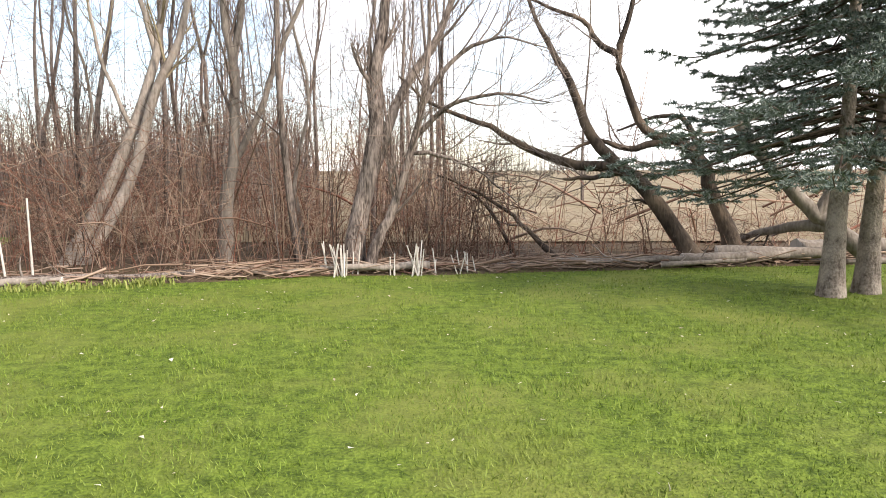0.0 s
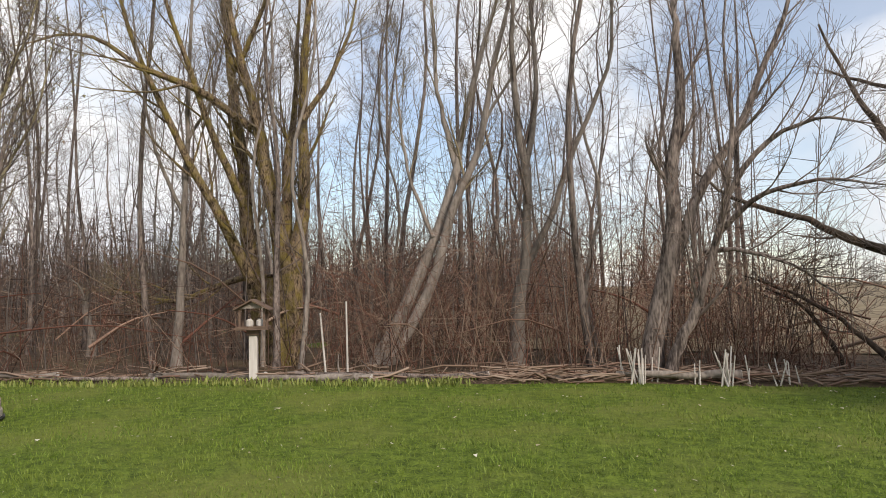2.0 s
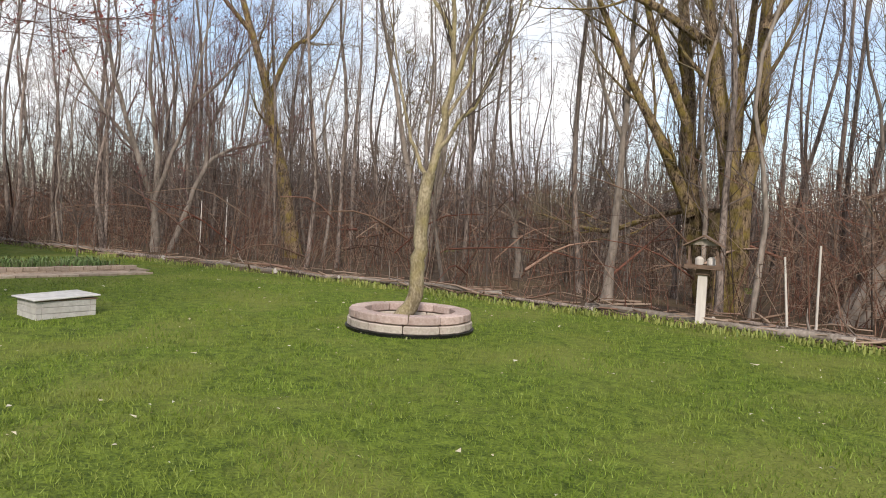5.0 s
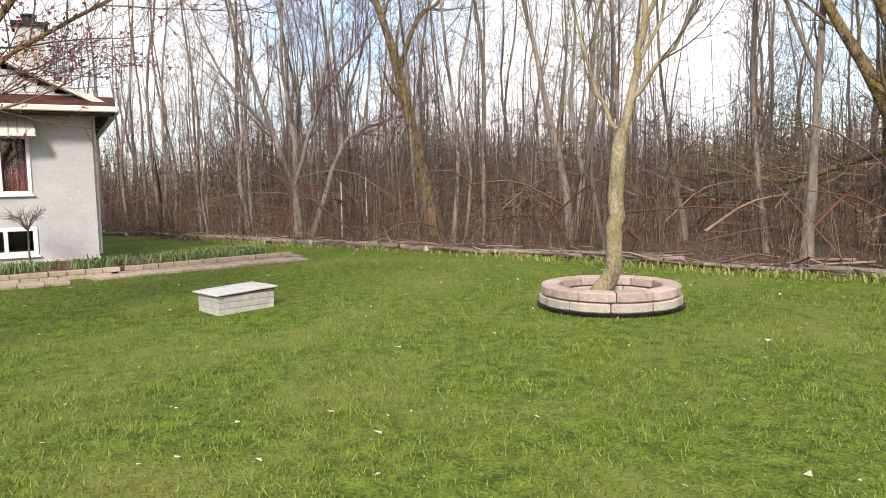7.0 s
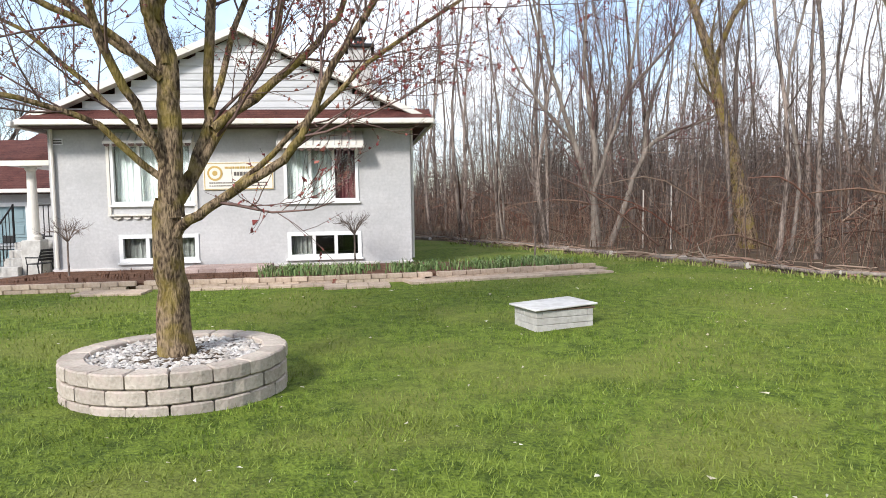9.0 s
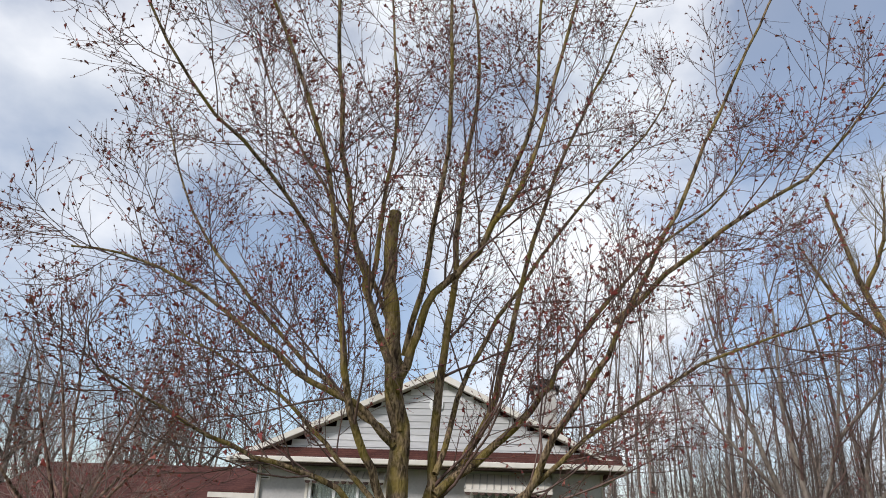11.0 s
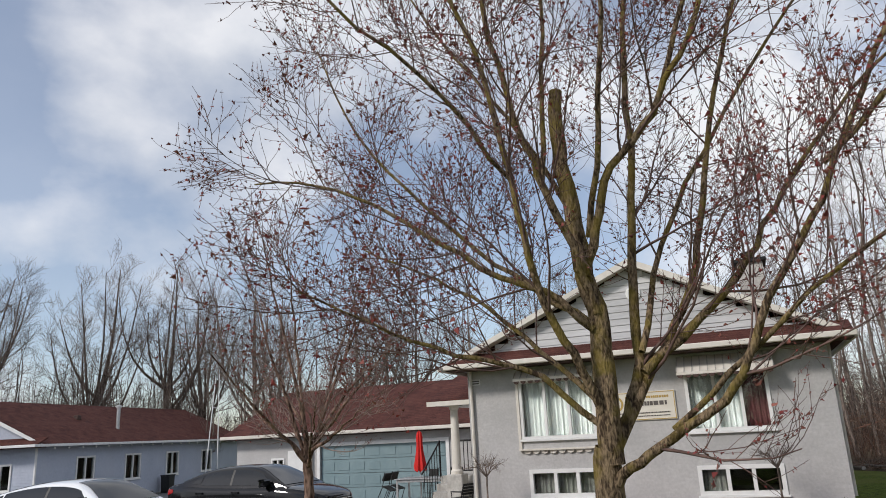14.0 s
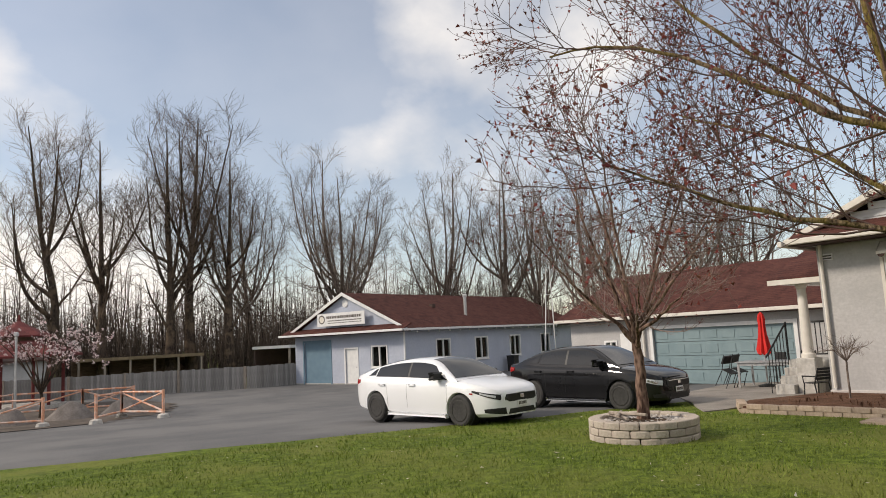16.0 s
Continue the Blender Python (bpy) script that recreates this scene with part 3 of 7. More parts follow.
WILLOW = [level(9, 2.2, 34, 0.25, 0.3, 0.3, 6, 4, 0.4, 0.25, 0.012), level(8, 1.1, 36, 0.15, 0.3, 0.35, 4, 3, 0.45, 0.35, 0.006), level(4, 0.5, 40, 0.15, 0.1, 0.4, 3, 3, 0.6, 0.5, 0.004)]
posed_tree("willow_tree", (-11.3, 14.2, 0.0), (-0.525, 0.851), [
    (0.34, 0.28, 0, 0, [(-1.15, -0.1), (-1.12, 0.7), (-1.15, 1.4), (-1.15, 2.0)]),
    (0.26, 0.03, 0.5, 0.9, [(-1.33, 0.0), (-1.6, 1.2), (-1.81, 2.2), (-1.99, 4.48), (-2.23, 6.41), (-2.42, 8.35), (-2.7, 11.5)]),
    (0.24, 0.03, -0.1, -0.3, [(-0.9, 0.0), (-1.05, 2.3), (-1.43, 4.5), (-1.68, 5.77), (-2.11, 7.6), (-2.6, 10.5)]),
    (0.22, 0.03, 0.2, 0.6, [(-0.85, 0.6), (-0.82, 2.3), (-0.6, 3.85), (-0.61, 6.45), (-0.47, 8.44), (-0.2, 12)]),
    (0.16, 0.02, 0.6, 1.4, [(-1.01, 1.6), (-1.0, 4.5), (-0.8, 6.45), (-0.7, 9.5)]),
    (0.14, 0.02, 0.3, -0.6, [(-1.75, 1.9), (-2.42, 3.34), (-3.14, 4.72), (-4.11, 6.99), (-4.6, 9.0)]),
    (0.10, 0.012, 0, -1.8, [(-1.7, 5.3), (-2.78, 6.0), (-3.87, 6.36), (-4.81, 6.84), (-5.9, 6.4)]),
    (0.10, 0.012, 0.2, -1.2, [(-1.9, 3.6), (-2.54, 5.11), (-3.03, 6.64), (-3.52, 8.3), (-3.8, 10)]),
    (0.08, 0.012, 0, 1.0, [(-0.6, 5.5), (0.0, 6.6), (0.5, 7.9), (0.8, 9.6)]),
    (0.085, 0.02, 0.3, 3.4, [(-1.2, 2.0), (-2.2, 1.95), (-3.7, 1.5), (-4.7, 1.65), (-5.7, 1.85)]),
    (0.07, 0.012, 0, -1.5, [(-2.2, 6.4), (-1.6, 7.4), (-1.2, 8.6), (-1.1, 10.4)]),
], WILLOW, 41, "huge bare willow with several furrowed trunks at the wood's edge", M_BARK_MOSS, M_TWIG_TAN, sub=range(1, 99))

WOODY = [level(9, 1.7, 34, 0.3, 0.45, 0.3, 5, 4, 0.42, 0.25, 0.008), level(7, 0.85, 36, 0.2, 0.4, 0.4, 4, 3, 0.5, 0.4, 0.006), level(4, 0.42, 38, 0.15, 0.3, 0.4, 3, 3, 0.6, 0.5, 0.004)]
posed_tree("twin_trunk_tree", (-10.1, 14.2, 0.0), (-0.468, 0.884), [
    (0.15, 0.02, 0, 0.4, [(-0.14, -0.1), (0.62, 1.39), (1.27, 2.87), (1.67, 4.01), (1.95, 5.29), (2.38, 6.98), (2.8, 8.31), (3.3, 10.5)]),
    (0.13, 0.02, -0.15, -0.3, [(0.11, -0.1), (1.13, 1.75), (1.66, 3.5), (2.2, 4.65), (2.63, 6.72), (3.06, 8.31), (3.8, 10.3)]),
    (0.07, 0.012, 0.2, 0.6, [(1.75, 4.4), (1.55, 5.3), (1.34, 6.58), (1.31, 8.28), (1.1, 10)]),
    (0.05, 0.010, 0, -0.8, [(2.2, 4.65), (2.5, 5.6), (3.3, 6.8), (3.7, 8.2)]),
    (0.05, 0.010, 0, 0.8, [(1.2, 2.8), (0.7, 4.2), (0.5, 5.8), (0.4, 7.4)]),
], WOODY, 42, "pair of leaning pale trunks at the wood's edge", M_BARK_PALE, M_TWIG_TAN)
posed_tree("forked_tree", (-7.0, 14.3, 0.0), (-0.289, 0.957), [
    (0.14, 0.02, 0, 0, [(-0.08, -0.1), (0.03, 1.59), (0.16, 2.05), (0.25, 3.56), (0.11, 4.74), (-0.02, 6.53), (0.06, 7.72), (0.1, 9.8)]),
    (0.08, 0.012, 0, -0.3, [(0.2, 2.1), (0.7, 3.08), (1.19, 4.46), (1.93, 6.07), (2.03, 7.6), (2.3, 9.2)]),
    (0.07, 0.012, 0, 0.4, [(0.21, 4.1), (0.47, 5.43), (0.46, 6.98), (0.42, 7.7), (0.6, 9.5)]),
], WOODY, 43, "bare tree with a forked trunk at the wood's edge", M_BARK_PALE, M_TWIG)
posed_tree("crooked_tree", (-3.8, 13.6, 0.0), (-0.075, 0.997), [
    (0.21, 0.03, 0, 0.2, [(-0.62, -0.1), (-0.52, 0.6), (-0.28, 1.75), (-0.09, 2.76), (-0.11, 3.78), (0.08, 4.79), (0.07, 6.03), (0.06, 6.87), (0.2, 9.0)]),
    (0.12, 0.03, -0.2, -0.4, [(-0.3, -0.1), (-0.05, 0.7), (0.18, 1.15), (0.61, 2.53), (0.84, 3.71), (0.9, 5.2)]),
    (0.11, 0.02, 0.1, 0.5, [(-0.2, 1.8), (0.35, 3.24), (1.05, 4.39), (1.45, 5.35), (1.96, 6.59), (2.4, 8.4)]),
    (0.06, 0.012, 0, -0.9, [(0.6, 2.5), (1.3, 3.1), (2.2, 3.3), (3.0, 3.1)]),
    (0.06, 0.012, 0, -0.6, [(0.7, 3.0), (1.4, 4.0), (2.2, 4.3), (3.0, 4.1)]),
    (0.05, 0.012, 0, -0.5, [(0.4, 2.2), (1.0, 2.2), (1.8, 1.9), (2.5, 1.3)]),
], WOODY, 44, "thick crooked bare tree with tangled low twigs", M_BARK, M_TWIG)
SPARSE = [level(6, 1.1, 45, 0.25, 0.25, 0.4, 5, 4, 0.35, 0.25, 0.008), level(5, 0.6, 42, 0.2, 0.25, 0.4, 4, 3, 0.5, 0.4, 0.006), level(3, 0.3, 42, 0.15, 0.2, 0.4, 3, 3, 0.6, 0.5, 0.004)]
FALL_WAY = (0.301, 0.954)
posed_tree("sprawling_tree", (1.9, 14.3, 0.0), FALL_WAY, [
    (0.17, 0.15, 0, 0, [(0.5, 0.1), (0.28, 0.44), (-0.17, 1.11), (-0.63, 1.68), (-1.08, 1.96)]),
    (0.13, 0.02, 0, 0.3, [(-1.0, 1.9), (-1.66, 2.71), (-2.02, 3.64), (-2.49, 4.46), (-2.85, 5.16), (-3.4, 6.6)]),
    (0.12, 0.02, 0, -0.5, [(-1.0, 1.95), (-1.99, 2.03), (-2.95, 2.39), (-3.68, 2.82), (-4.82, 3.27), (-5.6, 3.9)]),
    (0.07, 0.03, 0, -0.4, [(-0.9, 1.85), (-1.5, 1.75), (-2.1, 1.72)]),
    (0.06, 0.02, 0, 0.3, [(-0.2, 1.15), (-0.5, 1.25), (-0.75, 1.3)]),
], SPARSE, 45, "bent old tree sprawling low over the brush", M_BARK_DARK, M_TWIG, sub=range(1, 99))
posed_tree("gnarled_tree", (1.9, 15.2, 0.0), FALL_WAY, [
    (0.17, 0.12, 0, 0, [(1.55, 0.2), (1.4, 0.7), (1.08, 1.4), (0.9, 2.0), (0.5, 2.4), (0.2, 2.6)]),
    (0.11, 0.03, 0, 0.1, [(0.3, 2.5), (-0.32, 2.8), (-0.67, 3.6), (-0.88, 4.3), (-0.68, 5.1), (-0.6, 5.8), (-0.9, 7.2)]),
    (0.08, 0.02, 0, 0.2, [(-0.85, 4.3), (-1.3, 4.6), (-1.65, 5.1), (-2.5, 5.5), (-3.2, 5.9)]),
    (0.09, 0.02, 0, -0.2, [(0.2, 2.55), (-0.6, 2.35), (-1.3, 2.5), (-2.0, 2.2)]),
    (0.08, 0.02, 0, 0.4, [(0.9, 2.0), (0.5, 2.95), (-0.2, 3.0), (-0.9, 2.75)]),
], SPARSE, 46, "gnarled dark tree with twisting bare limbs", M_BARK_DARK, M_TWIG, sub=range(1, 99))
posed_tree("toppled_tree", (1.9, 15.0, 0.0), FALL_WAY, [
    (0.16, 0.12, 0, 0, [(3.9, 0.3), (3.3, 0.75), (2.9, 1.05), (2.45, 1.55), (1.8, 2.35), (1.3, 3.0)]),
    (0.14, 0.05, 0, 0.6, [(3.2, 0.8), (2.6, 0.75), (2.0, 0.6), (1.5, 0.35)]),
    (0.12, 0.04, 0, 0.3, [(3.0, 1.0), (3.4, 1.9), (3.7, 2.9), (3.8, 3.6)]),
], SPARSE, 47, "toppled pale tree propped among the brush", M_BARK_PALE, M_TWIG, sub=range(1, 99))
posed_tree("arching_branch", (1.9, 13.9, 0.0), FALL_WAY, [
    (0.06, 0.02, 0, 0.2, [(-2.3, 0.05), (-2.9, 0.6), (-3.43, 1.07), (-4.2, 1.5), (-4.96, 1.8)]),
    (0.055, 0.02, 0.4, 0.2, [(-3.3, 0.05), (-3.6, 0.7), (-3.93, 1.19), (-4.57, 1.55)]),
], SPARSE, 48, "dark broken branches arching to the ground", M_BARK_DARK, M_TWIG, category="fallen branch")
posed_tree("ivy_clad_tree", (-26.2, 11.0, 0.0), (-0.888, 0.459), [
    (0.26, 0.04, 0, 0, [(0.12, -0.1), (-0.15, 1.95), (-0.54, 3.78), (-1.1, 6.15), (-1.93, 8.84), (-2.5, 12)]),
    (0.10, 0.02, 0, 0.5, [(-0.82, 5.2), (-0.19, 6.89), (0.54, 7.46), (1.3, 9.0)]),
    (0.09, 0.02, 0, -0.6, [(-1.4, 7.2), (-2.6, 8.6), (-3.4, 10.4)]),
    (0.08, 0.02, 0, -0.6, [(-1.9, 8.8), (-1.2, 10.2), (-0.9, 12)]),
], WILLOW, 49, "tall leaning tree with brown ivy on its trunk", M_BARK_MOSS, M_TWIG_TAN)
CROWN = [level(10, 1.7, 40, 0.22, 0.35, 0.35, 5, 4, 0.4, 0.25, 0.009), level(8, 0.9, 38, 0.2, 0.35, 0.4, 4, 3, 0.5, 0.4, 0.006), level(5, 0.4, 40, 0.15, 0.3, 0.4, 3, 3, 0.6, 0.5, 0.004, 1, 0.013)]
split = posed_tree("split_tree", (-28.0, 7.25, 0.0), (-0.957, 0.289), [
    (0.13, 0.02, 0, 0, [(0.0, -0.1), (-0.02, 0.8), (-0.1, 1.6), (-0.6, 3.0), (-1.1, 4.6), (-1.6, 6.6), (-1.9, 8.4)]),
    (0.10, 0.015, 0, 0.5, [(-0.05, 1.3), (0.0, 2.6), (-0.15, 3.8), (-0.3, 5.4), (-0.2, 7.6), (-0.3, 9.0)]),
    (0.08, 0.012, 0, -0.5, [(-0.08, 1.5), (0.35, 2.8), (0.8, 4.2), (1.1, 6.0), (1.5, 8.0)]),
    (0.10, 0.015, 0.2, -0.6, [(0.35, -0.1), (0.8, 1.2), (1.3, 2.6), (1.9, 3.1), (2.8, 3.4), (3.7, 3.9)]),
    (0.065, 0.012, 0, 0.8, [(1.3, 2.6), (1.5, 4.0), (2.1, 5.6), (2.4, 7.4)]),
    (0.06, 0.012, 0.2, 0.9, [(-0.6, 3.0), (-1.6, 4.2), (-2.4, 5.6), (-2.8, 7.0)]),
    (0.055, 0.010, -0.2, -0.9, [(0.8, 4.2), (1.9, 5.4), (2.8, 6.8)]),
], CROWN, 50, "spreading bare tree with low split limbs", M_BARK_PALE, M_TWIG_RED, M_BUD)
split.scale = (1.1, 1.1, 1.1)
posed_tree("straight_tree", (-14.0, 12.5, 0.0), (-0.60, 0.80), [
    (0.10, 0.02, 0, 0.2, [(-0.12, -0.1), (-0.06, 1.4), (0.02, 3.2), (0.08, 5.2), (0.16, 7.6), (0.2, 11.0)]),
    (0.05, 0.010, 0.1, -0.5, [(0.02, 3.4), (-0.5, 4.6), (-0.8, 6.2), (-1.0, 8.0)]),
    (0.045, 0.010, 0.1, 0.7, [(0.08, 5.0), (0.6, 6.2), (0.9, 8.0)]),
], WOODY, 53, "straight pale-barked tree standing at the wood's edge", M_BARK_PALE, M_TWIG)
posed_tree("clump_tree", (-21.2, 12.4, 0.0), (-0.76, 0.65), [
    (0.12, 0.02, 0, 0.2, [(0.3, -0.1), (0.1, 1.6), (-0.3, 3.4), (-0.7, 5.4), (-1.2, 7.6), (-1.6, 10)]),
    (0.11, 0.02, 0.2, 0.4, [(0.35, -0.1), (0.6, 1.6), (0.8, 3.4), (0.9, 5.4), (1.5, 8.0), (1.7, 10.4)]),
    (0.07, 0.02, 0, -0.4, [(0.6, 1.8), (0.3, 3.6), (0.4, 5.6), (0.2, 8.2)]),
], WOODY, 51, "clump of slim pale trunks at the wood's edge", M_BARK_PALE, M_TWIG_TAN)

# dead snag, snapped off at head height
snag, twigs = Soup(), Soup()
rng = np.random.default_rng(52)
p, r = limb(snag, [(0.12, 0, -0.1), (0.08, 0, 0.6), (-0.08, 0, 1.1), (-0.12, 0, 1.5), (0.0, 0, 1.8)], 0.13, 0.05, 9, 16, 0.015, rng, 0.3)
limb(snag, [(-0.1, 0, 1.35), (-0.5, 0.1, 1.9), (-1.2, 0.2, 2.3)], 0.04, 0.012, 5, 8, 0.01, rng)
sprout([snag, twigs], None, p, r, [level(5, 0.8, 55, 0.6, 0.2, 0.4, 4, 3, 0.3, 0.3, 0.006)], rng)
tree_thing("dead_snag", (-18.8, 14.3, 0), "pale dead tree trunk snapped off short", snag, twigs, M_BARK_PALE, M_TWIG)


def wood_tree(seed, height, r, lean, split):
    """A slim forest tree as two meshes."""
    rng = np.random.default_rng(seed)
    trunk, crown = Soup(), Soup()
    a = rng.uniform(0, 6.28)
    bend = np.array([math.cos(a), math.sin(a), 0]) * lean
    tops = 1 if not split else 2
    for k in range(tops):
        b = bend + (np.array([math.cos(a + 3 * k), math.sin(a + 3 * k), 0]) * 1.2 * k)
        pts = [np.array([0, 0, -0.1])] + [b * (u ** 1.5) + rng.normal(size=3) * (0.15, 0.15, 0) + np.array([0, 0, height * u]) for u in (0.2, 0.4, 0.6, 0.8, 1.0)]
        p, rr = limb(trunk, pts, r * (1 - 0.25 * k), 0.015, 6, 12, 0, rng, 0.3)
        sprout([trunk, crown], None, p, rr, [level(13, 1.9, 44, 0.16, 0.35, 0.45, 4, 3, 0.34, 0.25, 0.008), level(7, 0.95, 42, 0.2, 0.3, 0.5, 3, 3, 0.5, 0.4, 0.0055), level(4, 0.55, 45, 0.2, 0.25, 0.5, 2, 3, 0.6, 0.5, 0.004)], rng)
    return trunk, crown


WOOD_LABEL = "slim bare forest tree standing in the leafless wood"
protos = []
for k, (h, r, lean, split) in enumerate([(11, 0.065, 0.7, 0), (13, 0.08, 1.0, 0), (10, 0.05, 0.5, 0), (12, 0.085, 1.0, 1), (14, 0.095, 0.6, 0), (9, 0.045, 1.1, 1), (11, 0.06, 1.5, 0), (14, 0.07, 0.4, 0), (13, 0.06, 0.8, 0)]):
    trunk, crown = wood_tree(100 + k, h, r, lean, split)
    protos.append(tree_thing("forest_tree", (-60 - 2 * k, 30, 0), WOOD_LABEL, trunk, crown, M_BARK_PALE if k in (2, 5) else M_BARK, M_TWIG, group="forest trees"))
rng = np.random.default_rng(77)
HEROES = [(-11.3, 14.2), (-10.1, 14.2), (-7, 14.3), (-3.8, 13.6), (1.9, 14.3), (1.9, 15.2), (-26.2, 11), (-28.0, 7.25), (-14.0, 12.5), (-21.2, 12.4), (-18.8, 14.3), (3.2, 10.6)]
placed, tried = 0, 0
while placed < 200:
    s = 0.20 + 0.73 * ((tried * 0.6180339) % 1.0)
    tried += 1
    p, out, _ = edge_at(s)
    d = 0.9 + 27 * rng.random() ** 1.2
    q = p + out * d
    if q.x > -2.5 and rng.random() < 0.9:
        continue
    if any((q - Vector(h)).length < 1.1 for h in HEROES):
        continue
    k = int(rng.integers(len(protos)))
    m = pose(q.x, q.y, ground_z(q.x, q.y), 0, 0, rng.uniform(0, 360)) @ Matrix.Diagonal((1, 1, rng.uniform(0.8, 1.1), 1))
    ob = copy_thing(protos[k], m)
    ob.matrix_basis = m
    placed += 1
# trees beyond the buildings and at the far side of the car park
for x, y, k, sc in ((-52, -36, 3, 1.0), (-55, -42, 4, 0.9), (-50, -47, 3, 0.95), (-46, -52, 1, 0.9), (-58, -30, 0, 0.9), (-60, -24, 4, 0.8), (-54, -27, 6, 0.9), (-62, -36, 1, 1.0), (-48, -41, 0, 0.8), (-57, -19, 3, 0.75), (-64, -14, 4, 0.8), (-42, -56, 3, 1.1), (-38, -60, 4, 1.1), (-50, -60, 1, 1.0), (-30, -62, 0, 1.0), (-24, -58, 6, 1.0), (-66, -44, 3, 1.0), (-68, -28, 1, 1.0), (-47, -35, 5, 0.9), (-53, -22, 2, 0.9)):
    m = pose(x, y, ground_z(x, y) - 0.1, 0, 0, x * 40) @ Matrix.Diagonal((sc * 1.25, sc * 1.25, sc, 1))
    copy_thing(protos[k], m).matrix_basis = m
for k, ob in enumerate(protos):
    p, out, _ = edge_at(0.37 + 0.05 * k)
    q = p + out * (5 + 1.4 * k)
    ob.matrix_basis = pose(q.x, q.y, 0, 0, 0, 50 * k)

# brush: thin upright stems, too many to count, thickest behind the edge
def brush(name, count, s0, s1, d0, d1, h0, h1, seed, label, lean=0.22, r0=0.006, mat=None, power=1.3, forks=2):
    rng = np.random.default_rng(seed)
    soup = Soup()
    for _ in range(count):
        p, out, way = edge_at(rng.uniform(s0, s1))
        d = d0 + (d1 - d0) * rng.random() ** power
        q = p + out * d
        h = h0 + (h1 - h0) * rng.random() ** 1.8 * (0.65 + 0.7 * (0.5 + 0.5 * noise.noise((q.x * 0.35, q.y * 0.35, seed))))
        a = np.array([q.x, q.y, ground_z(q.x, q.y)])
        v = rng.normal(size=3) * lean
        b = a + np.array([v[0] * h * 0.5, v[1] * h * 0.5, h * 0.55])
        c = b + np.array([v[0] * h * 0.8 + rng.normal() * 0.08, v[1] * h * 0.8 + rng.normal() * 0.08, h * 0.45])
        r = r0 * rng.uniform(0.7, 1.8)
        soup.tube([a, b, c], [r, r * 0.8, r * 0.35], 3)
        for _ in range(forks):
            u = rng.uniform(0.2, 0.95)
            f = a + (b - a) * min(1, u * 2) if u < 0.5 else b + (c - b) * (u * 2 - 1)
            e = f + np.array([rng.normal() * 0.28, rng.normal() * 0.28, rng.uniform(-0.05, 0.3)]) * min(2.2, max(0.7, h * 0.6))
            soup.tube([f, e], [r * 0.6, r * 0.25], 3)
    return tagged(soup_part(name, soup, mat or M_BRUSH), label, "brush", kind="stuff")


brush("undergrowth", 5200, 0.345, 0.95, 0.4, 14, 0.3, 3.0, 61, "dense reddish brown leafless undergrowth of the wood", 0.32, forks=4)
brush("saplings", 2300, 0.345, 0.95, 1.0, 30, 2.2, 10.5, 62, "thin bare saplings crowding the wood", 0.10, 0.0085, power=1.0, forks=10, mat=M_STEM)
brush("far_thicket", 4200, 0.35, 0.97, 14, 60, 1.5, 7.5, 63, "distant grey brown thicket behind the wood", 0.13, 0.014, power=0.8, forks=7)
brush("twig_tangle", 900, 0.345, 0.43, 0.8, 11, 0.8, 4.2, 65, "tangle of fine branching brush at the wood's edge", 0.35, forks=8)
brush("field_scrub", 2600, 0.05, 0.36, 0.5, 12, 0.12, 0.85, 64, "tan and reddish scrub before the field", 0.4, forks=3)
brush("field_saplings", 70, 0.25, 0.345, 0.6, 12, 1.2, 4.5, 67, "few thin saplings standing before the field", 0.2, 0.011, forks=9)
rng = np.random.default_rng(66)
soup = Soup()
for _ in range(260):
    p, out, way = edge_at(rng.uniform(0.2, 0.9))
    q = p + out * rng.uniform(1.0, 14)
    an = rng.uniform(0, 6.283)
    z0, L = rng.uniform(0.1, 1.3), rng.uniform(1.5, 4.5)
    a = np.array([q.x, q.y, z0])
    d = np.array([math.cos(an), math.sin(an), rng.uniform(-0.05, 0.55)])
    m = a + d * L * 0.5 + (0, 0, rng.uniform(0, 0.3))
    soup.tube(spline([a, m, a + d * L + (0, 0, rng.uniform(-0.4, 0.2))], 6), np.linspace(0.03, 0.008, 6) * rng.uniform(0.6, 1.4), 4)
tagged(soup_part("leaning_deadwood", soup, M_BRUSH), "dead stems leaning and lying across the wood", "deadwood", kind="stuff")

# ---- building materials ----
M_WALL = material("grey_painted_brick", (0.44, 0.43, 0.425), (0.55, 0.54, 0.53), 0.05, 0.85, 0.5, tint=(0.36, 0.355, 0.35), tint_size=1.4, tint_amount=0.4, blotch=20, courses=(0.21, 0.072, 0.008, 0.955))
M_FOUND = material("pale_foundation", (0.50, 0.46, 0.43), (0.62, 0.58, 0.55), 0.05, 0.9, 0.4)
M_WHITE = material("white_paint", (0.70, 0.70, 0.69), (0.82, 0.82, 0.80), 0.2, 0.5, 0.05)
M_CREAM = material("cream_trim", (0.62, 0.58, 0.51), (0.75, 0.71, 0.64), 0.2, 0.55, 0.05)
M_SIDING = material("white_weathered_siding", (0.47, 0.47, 0.475), (0.60, 0.60, 0.60), 0.06, 0.7, 0.1, stretch=(1, 0.15, 1), spread=0.12)
M_SHINGLE = material("maroon_shingles", (0.055, 0.02, 0.017), (0.125, 0.048, 0.038), 0.05, 0.9, 0.8, tint=(0.11, 0.045, 0.036), tint_size=0.8, spec=0.15, stretch=(1, 1, 2), depth=0.02, contrast=1.3, courses=(0.30, 0.06, 0.006, 0.6))
M_DARKTRIM = material("dark_brown_soffit", (0.05, 0.03, 0.025), (0.10, 0.06, 0.05), 0.1, 0.8, 0.1)
M_GLASS = glass_material("window_glass")
